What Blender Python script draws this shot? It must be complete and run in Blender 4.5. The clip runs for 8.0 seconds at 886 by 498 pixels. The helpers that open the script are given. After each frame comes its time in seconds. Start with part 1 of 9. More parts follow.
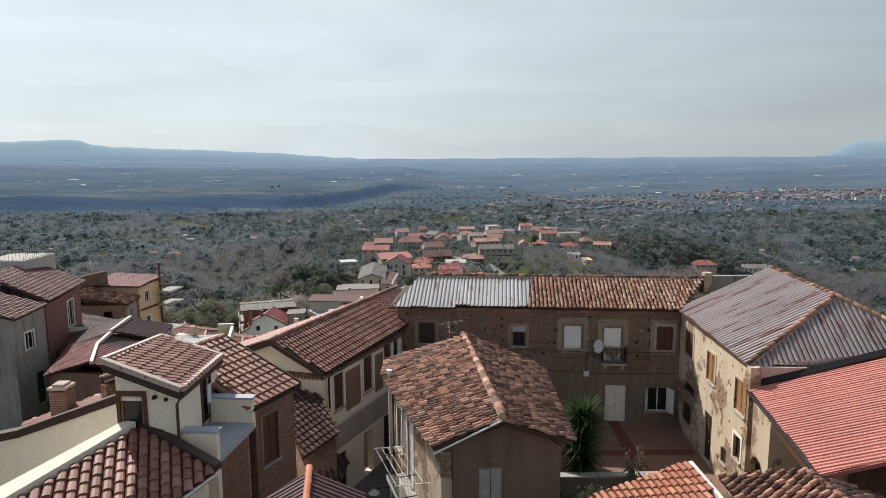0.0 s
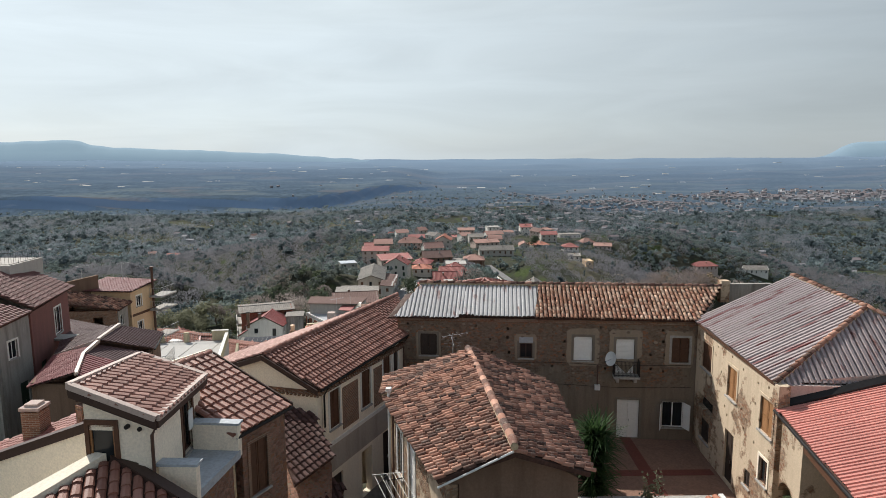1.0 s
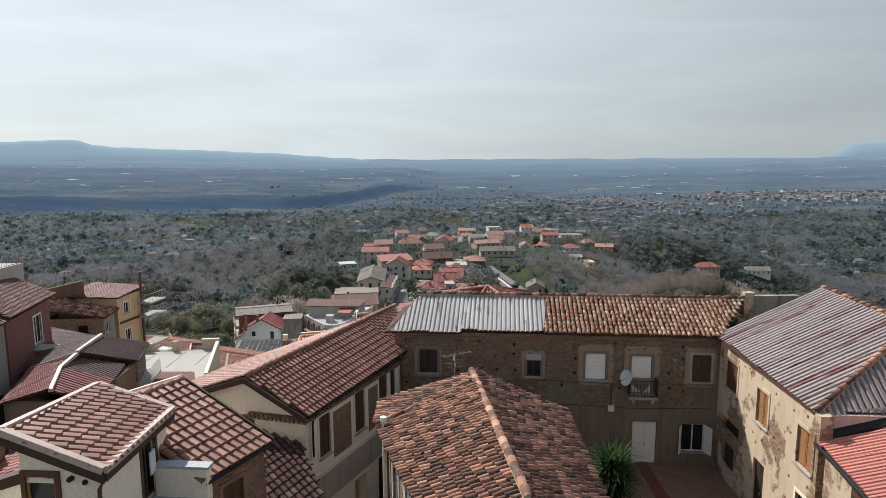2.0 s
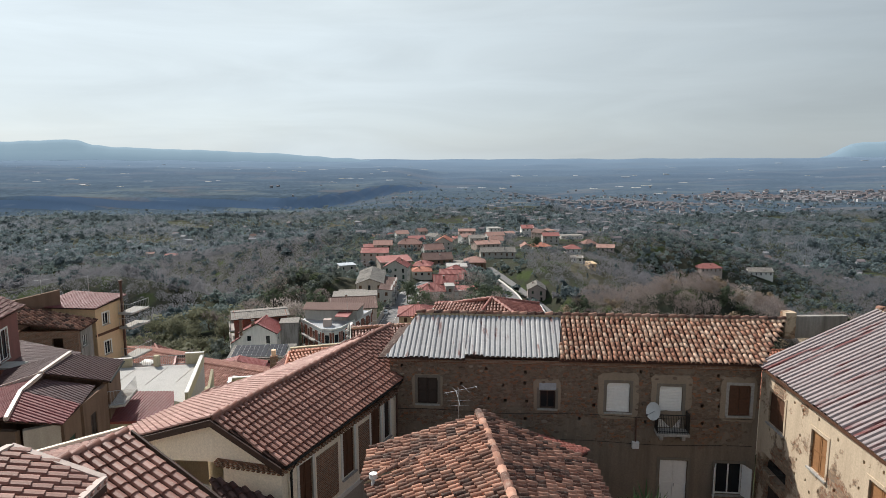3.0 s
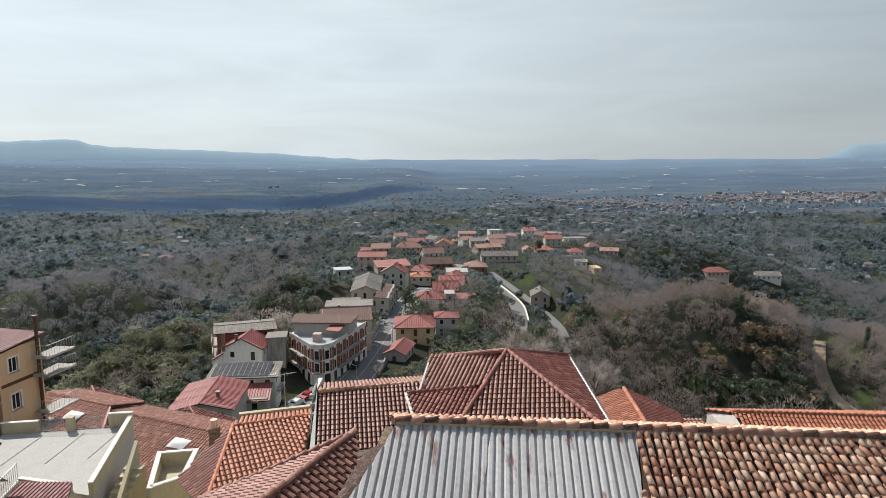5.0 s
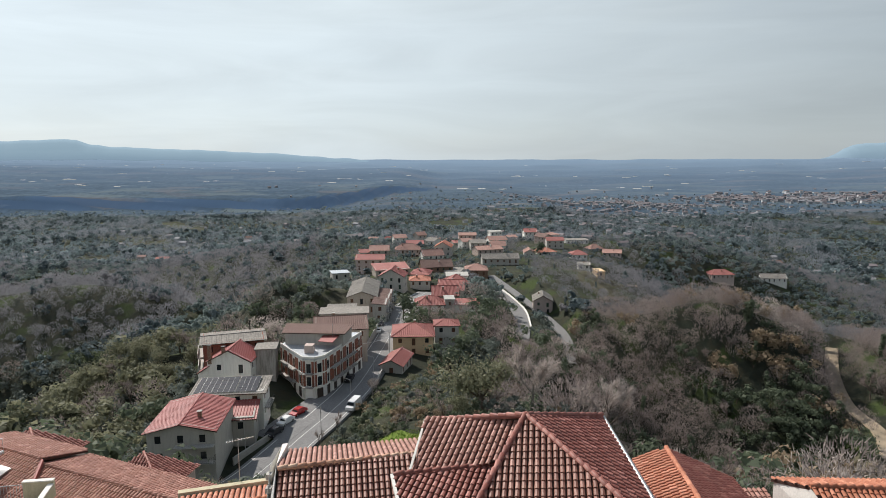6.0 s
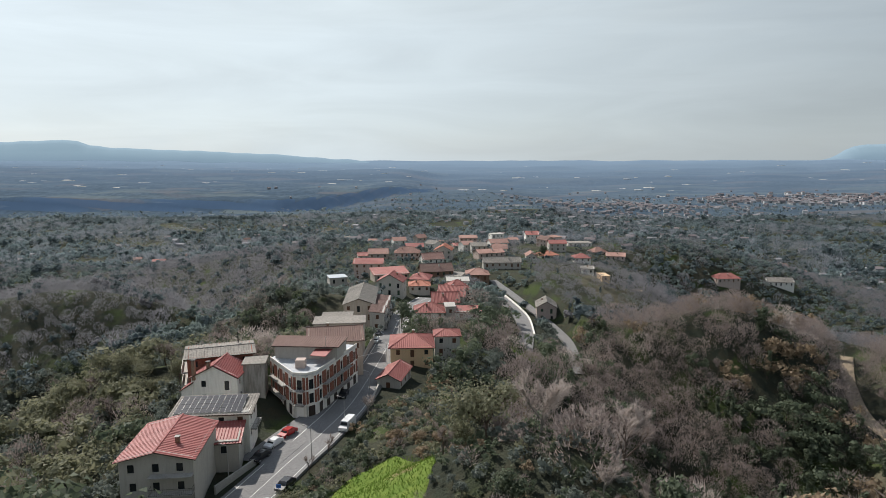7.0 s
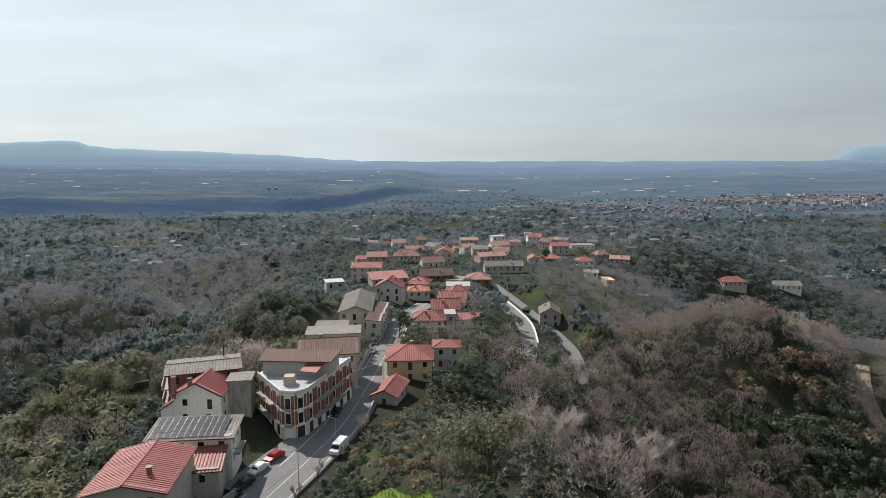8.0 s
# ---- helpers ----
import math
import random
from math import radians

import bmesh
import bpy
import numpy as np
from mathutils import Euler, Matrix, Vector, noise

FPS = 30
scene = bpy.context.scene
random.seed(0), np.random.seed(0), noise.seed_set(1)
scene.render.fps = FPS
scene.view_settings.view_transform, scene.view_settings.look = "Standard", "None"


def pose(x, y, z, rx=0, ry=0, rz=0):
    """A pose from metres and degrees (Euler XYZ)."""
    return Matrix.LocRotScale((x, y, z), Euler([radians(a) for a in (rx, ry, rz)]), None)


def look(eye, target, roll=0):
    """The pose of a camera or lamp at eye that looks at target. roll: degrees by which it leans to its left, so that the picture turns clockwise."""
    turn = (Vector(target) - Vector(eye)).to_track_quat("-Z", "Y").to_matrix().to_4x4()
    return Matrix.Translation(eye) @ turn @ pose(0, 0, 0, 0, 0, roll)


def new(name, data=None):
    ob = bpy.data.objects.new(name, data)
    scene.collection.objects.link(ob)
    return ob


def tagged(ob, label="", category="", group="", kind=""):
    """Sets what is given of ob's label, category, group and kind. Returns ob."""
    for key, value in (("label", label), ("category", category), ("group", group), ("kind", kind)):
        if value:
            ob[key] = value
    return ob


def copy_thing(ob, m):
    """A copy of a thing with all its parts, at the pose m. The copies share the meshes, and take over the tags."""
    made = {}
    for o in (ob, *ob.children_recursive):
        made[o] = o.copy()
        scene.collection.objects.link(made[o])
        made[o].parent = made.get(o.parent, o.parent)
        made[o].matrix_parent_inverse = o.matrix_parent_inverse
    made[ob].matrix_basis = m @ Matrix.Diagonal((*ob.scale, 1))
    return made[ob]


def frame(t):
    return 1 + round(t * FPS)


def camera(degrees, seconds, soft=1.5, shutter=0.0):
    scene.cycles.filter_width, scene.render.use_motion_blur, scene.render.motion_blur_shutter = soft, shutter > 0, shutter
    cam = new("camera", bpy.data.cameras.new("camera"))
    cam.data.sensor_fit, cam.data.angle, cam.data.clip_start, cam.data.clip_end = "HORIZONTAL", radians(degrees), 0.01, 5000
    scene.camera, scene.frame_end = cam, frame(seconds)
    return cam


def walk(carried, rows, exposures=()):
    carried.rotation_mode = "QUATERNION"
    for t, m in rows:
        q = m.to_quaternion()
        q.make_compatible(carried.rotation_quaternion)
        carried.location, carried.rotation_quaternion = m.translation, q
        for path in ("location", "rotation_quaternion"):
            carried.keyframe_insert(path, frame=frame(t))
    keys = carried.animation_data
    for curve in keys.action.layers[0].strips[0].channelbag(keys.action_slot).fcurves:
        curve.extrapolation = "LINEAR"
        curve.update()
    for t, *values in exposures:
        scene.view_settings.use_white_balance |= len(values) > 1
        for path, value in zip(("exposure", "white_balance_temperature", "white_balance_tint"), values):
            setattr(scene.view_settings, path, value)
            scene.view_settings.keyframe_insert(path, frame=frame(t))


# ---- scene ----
cam = camera(70.1, 8.0, soft=0.5)
PATH = [
    (0, (0.367, 0.554, 17.596), (0.386, 2.533, 17.304), -0.35),
    (0.5, (0.279, 1.493, 17.621), (0.298, 3.471, 17.33), -0.33),
    (1, (0.215, 2.583, 17.631), (0.235, 4.562, 17.341), -0.3),
    (1.5, (0.228, 3.767, 17.661), (0.247, 5.746, 17.371), -0.28),
    (3, (0.19, 9.314, 17.792), (0.209, 11.292, 17.502), -0.22),
    (3.5, (0.182, 11.561, 17.824), (0.201, 13.54, 17.535), -0.2),
    (4, (0.221, 14.38, 17.841), (0.24, 16.359, 17.552), -0.2),
    (4.5, (0.32, 17.88, 17.913), (0.339, 19.859, 17.624), -0.18),
    (6, (0.567, 30.476, 18.21), (0.587, 32.455, 17.921), -0.13),
    (6.5, (0.608, 35.052, 18.313), (0.627, 37.031, 18.026), -0.12),
    (7, (0.672, 39.703, 18.392), (0.691, 41.683, 18.106), -0.1),
    (7.5, (0.832, 44.433, 18.504), (0.85, 46.412, 18.218), -0.1),
    (8, (1.014, 49.129, 18.58), (1.031, 51.108, 18.296), -0.1),
]
walk(cam, [(t, look(eye, target, lean)) for t, eye, target, lean in PATH])

# ---- light ----
SUN_AZ, SUN_EL = radians(-38), radians(42)   # from straight ahead towards the left, above the horizon
to_sun = Vector((math.sin(SUN_AZ) * math.cos(SUN_EL), math.cos(SUN_AZ) * math.cos(SUN_EL), math.sin(SUN_EL)))
sun = new("sun", bpy.data.lights.new("sun", "SUN"))
sun.data.energy, sun.data.angle, sun.data.color = 5.4, radians(0.6), (1.0, 0.95, 0.88)
sun.matrix_world = look((0, 0, 60), Vector((0, 0, 60)) - to_sun)

world = bpy.data.worlds.new("sky")
scene.world = world
world.use_nodes = True
wt = world.node_tree
wt.nodes.clear()


w_out = wt.nodes.new("ShaderNodeOutputWorld")
w_bg = wt.nodes.new("ShaderNodeBackground")
w_sky = wt.nodes.new("ShaderNodeTexSky")
w_sky.sky_type = "NISHITA"
w_sky.sun_disc = False
w_sky.sun_elevation, w_sky.sun_rotation = SUN_EL, SUN_AZ
w_sky.altitude, w_sky.air_density, w_sky.dust_density, w_sky.ozone_density = 300, 1.0, 1.2, 1.0
w_co = wt.nodes.new("ShaderNodeTexCoord")
w_map = wt.nodes.new("ShaderNodeMapping")
w_map.inputs["Scale"].default_value = (1.6, 1.6, 5.5)
w_n1 = wt.nodes.new("ShaderNodeTexNoise")
w_n1.inputs["Scale"].default_value, w_n1.inputs["Detail"].default_value = 1.3, 7
w_n1.inputs["Roughness"].default_value, w_n1.inputs["Distortion"].default_value = 0.52, 0.5
w_ramp = wt.nodes.new("ShaderNodeMapRange")
w_ramp.inputs["From Min"].default_value, w_ramp.inputs["From Max"].default_value = 0.34, 0.66
w_ramp.inputs["To Min"].default_value, w_ramp.inputs["To Max"].default_value = 0.86, 0.99
w_mix = wt.nodes.new("ShaderNodeMix")
w_mix.data_type = "RGBA"
wt.links.new(w_co.outputs["Generated"], w_map.inputs["Vector"])
wt.links.new(w_map.outputs["Vector"], w_n1.inputs["Vector"])
wt.links.new(w_n1.outputs["Fac"], w_ramp.inputs["Value"])
# the veil thins out overhead, where clear blue shows through
w_sep = wt.nodes.new("ShaderNodeSeparateXYZ")
w_high = wt.nodes.new("ShaderNodeMapRange")
w_high.inputs["From Min"].default_value, w_high.inputs["From Max"].default_value = 0.34, 0.8
w_high.inputs["To Min"].default_value, w_high.inputs["To Max"].default_value = 1.0, 0.3
w_thin = wt.nodes.new("ShaderNodeMath")
w_thin.operation = "MULTIPLY"
wt.links.new(w_co.outputs["Generated"], w_sep.inputs["Vector"])
wt.links.new(w_sep.outputs["Z"], w_high.inputs["Value"])
wt.links.new(w_ramp.outputs["Result"], w_thin.inputs[0])
wt.links.new(w_high.outputs["Result"], w_thin.inputs[1])
wt.links.new(w_thin.outputs["Value"], w_mix.inputs["Factor"])
wt.links.new(w_sky.outputs["Color"], w_mix.inputs["A"])
# thin high cloud over the whole sky, brighter towards the sun
w_dot = wt.nodes.new("ShaderNodeVectorMath")
w_dot.operation = "DOT_PRODUCT"
w_dot.inputs[1].default_value = to_sun
wt.links.new(w_co.outputs["Generated"], w_dot.inputs[0])
w_glow = wt.nodes.new("ShaderNodeMapRange")
w_glow.interpolation_type = "SMOOTHSTEP"
w_glow.inputs["From Min"].default_value, w_glow.inputs["From Max"].default_value = 0.2, 1.0
w_glow.inputs["To Min"].default_value, w_glow.inputs["To Max"].default_value = 0.73, 1.32
w_veil = wt.nodes.new("ShaderNodeVectorMath")
w_veil.operation = "SCALE"
w_veil.inputs[0].default_value = (5.95, 6.72, 7.15)
wt.links.new(w_dot.outputs["Value"], w_glow.inputs["Value"])
# long soft streaks in the cloud
w_map2 = wt.nodes.new("ShaderNodeMapping")
w_map2.inputs["Scale"].default_value = (1.2, 1.0, 7.5)
w_map2.inputs["Rotation"].default_value = (0.0, radians(-7), 0.0)
w_n2 = wt.nodes.new("ShaderNodeTexNoise")
w_n2.inputs["Scale"].default_value, w_n2.inputs["Detail"].default_value = 2.1, 8
w_n2.inputs["Roughness"].default_value, w_n2.inputs["Distortion"].default_value = 0.55, 0.7
w_streak = wt.nodes.new("ShaderNodeMapRange")
w_streak.inputs["From Min"].default_value, w_streak.inputs["From Max"].default_value = 0.3, 0.7
w_streak.inputs["To Min"].default_value, w_streak.inputs["To Max"].default_value = 0.93, 1.09
w_mul = wt.nodes.new("ShaderNodeMath")
w_mul.operation = "MULTIPLY"
wt.links.new(w_co.outputs["Generated"], w_map2.inputs["Vector"])
wt.links.new(w_map2.outputs["Vector"], w_n2.inputs["Vector"])
wt.links.new(w_n2.outputs["Fac"], w_streak.inputs["Value"])
wt.links.new(w_glow.outputs["Result"], w_mul.inputs[0])
wt.links.new(w_streak.outputs["Result"], w_mul.inputs[1])
wt.links.new(w_mul.outputs["Value"], w_veil.inputs["Scale"])
wt.links.new(w_veil.outputs["Vector"], w_mix.inputs["B"])
wt.links.new(w_mix.outputs["Result"], w_bg.inputs["Color"])
w_bg.inputs["Strength"].default_value = 0.1
wt.links.new(w_bg.outputs["Background"], w_out.inputs["Surface"])
scene.view_settings.exposure = 0.0

# ---- materials ----
class Mat:
    """A node material with a Principled shader and a few short ways to wire it."""

    def __init__(self, name, rough=0.8, metal=0.0, spec=0.3):
        self.m = bpy.data.materials.new(name)
        self.m.use_nodes = True
        self.t = self.m.node_tree
        self.b = self.t.nodes["Principled BSDF"]
        self.b.inputs["Roughness"].default_value = rough
        self.b.inputs["Metallic"].default_value = metal
        self.b.inputs["Specular IOR Level"].default_value = spec
        self.co = None

    def node(self, kind, **ins):
        n = self.t.nodes.new(kind)
        for k, v in ins.items():
            self.put(v, n.inputs[k.replace("_", " ")])
        return n

    def put(self, v, socket):
        if isinstance(v, bpy.types.NodeSocket):
            self.t.links.new(v, socket)
        else:
            socket.default_value = (*v, 1) if isinstance(v, tuple) and len(v) == 3 and socket.type == "RGBA" else v

    def pos(self, stretch=None):
        if self.co is None:
            self.co = self.node("ShaderNodeTexCoord").outputs["Object"]
        if stretch is None:
            return self.co
        return self.node("ShaderNodeMapping", Vector=self.co, Scale=stretch).outputs["Vector"]

    def world(self, stretch=None):
        p = self.node("ShaderNodeNewGeometry").outputs["Position"]
        return p if stretch is None else self.node("ShaderNodeMapping", Vector=p, Scale=stretch).outputs["Vector"]

    def noise(self, scale, detail=4, rough=0.55, at=None, distort=0.0):
        return self.node("ShaderNodeTexNoise", Vector=at if at is not None else self.pos(), Scale=scale, Detail=detail,
                         Roughness=rough, Distortion=distort).outputs["Fac"]

    def span(self, v, a, b, c=0.0, d=1.0):
        n = self.node("ShaderNodeMapRange", Value=v, From_Min=a, From_Max=b, To_Min=c, To_Max=d)
        return n.outputs["Result"]

    def mix(self, f, a, b, how="MIX"):
        n = self.t.nodes.new("ShaderNodeMix")
        n.data_type, n.blend_type = "RGBA", how
        self.put(f, n.inputs["Factor"])
        self.put(a, n.inputs["A"])
        self.put(b, n.inputs["B"])
        return n.outputs["Result"]

    def maths(self, op, a, b=0.0):
        n = self.t.nodes.new("ShaderNodeMath")
        n.operation = op
        self.put(a, n.inputs[0])
        self.put(b, n.inputs[1])
        return n.outputs[0]

    def chance(self):
        """A number of its own for each piece, be it an object or an island of a joined mesh."""
        a = self.node("ShaderNodeObjectInfo").outputs["Random"]
        b = self.node("ShaderNodeNewGeometry").outputs["Random Per Island"]
        return self.maths("FRACT", self.maths("ADD", a, b))

    def ramp(self, v, *stops):
        n = self.t.nodes.new("ShaderNodeValToRGB")
        e = n.color_ramp.elements
        while len(e) < len(stops):
            e.new(0.5)
        for el, (p, c) in zip(e, stops):
            el.position, el.color = p, (*c, 1)
        self.put(v, n.inputs["Fac"])
        return n.outputs["Color"]

    def bump(self, height, strength=0.4, distance=0.02):
        n = self.node("ShaderNodeBump", Height=height, Strength=strength, Distance=distance)
        self.t.links.new(n.outputs["Normal"], self.b.inputs["Normal"])

    def color(self, c):
        self.put(c, self.b.inputs["Base Color"])
        return self

    def done(self):
        return self.m


def plaster(name, base, dirt=(0.16, 0.13, 0.1), wear=0.5, rubble=None, seen=0.0, above=None):
    """Painted or bare render with streaks and blotches; where it has come off, the rubble below shows."""
    k = Mat(name, 0.92, spec=0.15)
    p = k.world()
    big = k.noise(0.5, 6, 0.6, p)
    streak = k.noise(1.0, 5, 0.6, k.world((2.2, 2.2, 0.25)))
    fine = k.noise(14, 4, 0.6, p)
    c = k.mix(k.span(fine, 0.3, 0.7), tuple(0.86 * v for v in base), tuple(min(1, 1.08 * v) for v in base))
    c = k.mix(k.maths("MULTIPLY", k.span(streak, 0.45, 0.75), wear), c, dirt)
    c = k.mix(k.maths("MULTIPLY", k.span(big, 0.5, 0.72), wear * 0.8), c, tuple(0.6 * v + 0.4 * d for v, d in zip(base, dirt)))
    h = fine
    if rubble:
        cell = k.node("ShaderNodeTexVoronoi", Vector=k.world((1, 1, 1.7)), Scale=6.2, Randomness=1.0)
        edge = k.t.nodes.new("ShaderNodeTexVoronoi")
        edge.feature = "DISTANCE_TO_EDGE"
        k.put(k.world((1, 1, 1.7)), edge.inputs["Vector"])
        edge.inputs["Scale"].default_value = 6.2
        gap = k.span(edge.outputs["Distance"], 0.0, 0.09)
        stone = k.mix(k.span(cell.outputs["Color"], 0.1, 0.9), rubble, tuple(0.45 * v for v in rubble))
        hue = k.node("ShaderNodeSeparateColor", Color=cell.outputs["Color"])
        stone = k.mix(k.span(hue.outputs["Green"], 0.74, 0.88), stone, (0.3, 0.15, 0.09))
        stone = k.mix(gap, (0.25, 0.205, 0.16), stone)
        patch = k.noise(0.55, 7, 0.68, k.world((1, 1, 1.0)))
        if above is not None:   # the upper storey has lost more of its coat than the lower
            z = k.node("ShaderNodeSeparateXYZ", Vector=p).outputs["Z"]
            patch = k.maths("ADD", patch, k.span(z, above - 1.6, above + 1.6, -0.2, 0.16))
        where = k.span(patch, 0.56 - seen * 0.4, 0.6 - seen * 0.4)
        c = k.mix(where, c, stone)
        h = k.mix(where, k.span(fine, 0, 1, 0.8, 0.9), gap)
        k.bump(h, 0.7, 0.05)
    else:
        k.bump(h, 0.35, 0.012)
    return k.color(c).done()


def terracotta(name, a, b, c, pale=0.15, dark=0.3, lichen=0.25, rough=0.85):
    """Clay tiles, each of its own tone, bleached, sooted and grown with lichen."""
    k = Mat(name, rough, spec=0.45)
    r = k.chance()
    col = k.ramp(r, (0.0, a), (0.45, b), (0.8, c), (1.0, tuple(min(1, v * 1.25 + 0.03) for v in c)))
    p = k.world()
    soot = k.span(k.noise(1.1, 6, 0.65, p), 0.45, 0.75)
    col = k.mix(k.maths("MULTIPLY", soot, dark), col, (0.06, 0.048, 0.04))
    speck = k.span(k.noise(17, 4, 0.7, p), 0.56, 0.66)
    col = k.mix(k.maths("MULTIPLY", speck, lichen), col, (0.42, 0.39, 0.3))
    bleach = k.span(k.noise(3.7, 4, 0.6, p), 0.5, 0.8)
    col = k.mix(k.maths("MULTIPLY", bleach, pale), col, (0.62, 0.47, 0.38))
    k.bump(k.noise(30, 3, 0.6, p), 0.4, 0.01)
    return k.color(col).done()


def painted_metal(name, base, rust=(0.12, 0.05, 0.035), amount=0.4, rough=0.5, along=(0.4, 0.4, 0.4), metal=0.0):
    k = Mat(name, rough, metal, 0.4)
    p = k.world()
    n = k.noise(0.9, 7, 0.68, k.world(along))
    c = k.mix(k.span(k.noise(6, 4, 0.6, p), 0.3, 0.7), tuple(0.85 * v for v in base), tuple(min(1, 1.1 * v) for v in base))
    c = k.mix(k.span(k.chance(), 0.0, 1.0, 0.0, 0.2), c, tuple(0.45 * v for v in base))
    c = k.mix(k.span(n, 0.66 - amount * 0.25, 0.72 - amount * 0.2), c, rust)
    c = k.mix(k.maths("MULTIPLY", k.span(k.noise(0.35, 4, 0.5, p), 0.4, 0.7), 0.35), c, tuple(0.55 * v for v in base))
    k.put(k.span(k.noise(4, 4, 0.6, p), 0.2, 0.8, rough - 0.12, rough + 0.2), k.b.inputs["Roughness"])
    k.bump(k.noise(8, 3, 0.5, p), 0.2, 0.01)
    return k.color(c).done()


def plain(name, base, rough=0.7, metal=0.0, vary=0.25, scale=9.0, bump=0.15, spec=0.3):
    k = Mat(name, rough, metal, spec)
    f = k.noise(scale, 5, 0.6, k.world())
    g = k.noise(scale * 0.13, 4, 0.6, k.world())
    c = k.mix(k.span(f, 0.3, 0.7), tuple((1 - vary) * v for v in base), tuple(min(1, (1 + vary * 0.6) * v) for v in base))
    c = k.mix(k.maths("MULTIPLY", k.span(g, 0.45, 0.75), vary), c, tuple(0.5 * v for v in base))
    if bump:
        k.bump(f, bump, 0.01)
    return k.color(c).done()


def foliage(name, a, b, c, glow=0.45):
    """Leaves of mixed tone that let some light through."""
    k = Mat(name, 0.65, spec=0.2)
    r = k.chance()
    tone = k.span(k.noise(0.35, 3, 0.5, k.world()), 0.3, 0.7)
    col = k.mix(tone, k.ramp(r, (0.0, a), (0.6, b), (1.0, c)), b)
    k.color(col)
    tr = k.node("ShaderNodeBsdfTranslucent", Color=col)
    mx = k.node("ShaderNodeMixShader", Fac=glow)
    out = k.t.nodes["Material Output"]
    k.t.links.new(k.b.outputs["BSDF"], mx.inputs[1])
    k.t.links.new(tr.outputs["BSDF"], mx.inputs[2])
    k.t.links.new(mx.outputs["Shader"], out.inputs["Surface"])
    return k.done()


def glass_dark():
    k = Mat("window_glass", 0.12, spec=0.22)
    k.color(k.mix(k.noise(1.2, 3, 0.5, k.world()), (0.012, 0.014, 0.016), (0.03, 0.034, 0.038)))
    return k.done()


def brickwork(name, base, mortar, scale=1.0):
    k = Mat(name, 0.9, spec=0.15)
    sep = k.node("ShaderNodeSeparateXYZ", Vector=k.world())
    u = k.maths("ADD", sep.outputs["X"], sep.outputs["Y"])
    v = k.node("ShaderNodeCombineXYZ", X=u, Y=sep.outputs["Z"], Z=0.0).outputs["Vector"]
    br = k.node("ShaderNodeTexBrick", Vector=v, Color1=base, Color2=tuple(0.55 * q for q in base), Mortar=mortar, Scale=scale)
    br.inputs["Brick Width"].default_value, br.inputs["Row Height"].default_value = 0.26, 0.075
    br.inputs["Mortar Size"].default_value = 0.012
    stain = k.span(k.noise(1.6, 6, 0.65, k.world()), 0.4, 0.75)
    c = k.mix(k.maths("MULTIPLY", stain, 0.55), br.outputs["Color"], (0.14, 0.11, 0.09))
    k.bump(br.outputs["Fac"], -0.5, 0.02)
    return k.color(c).done()


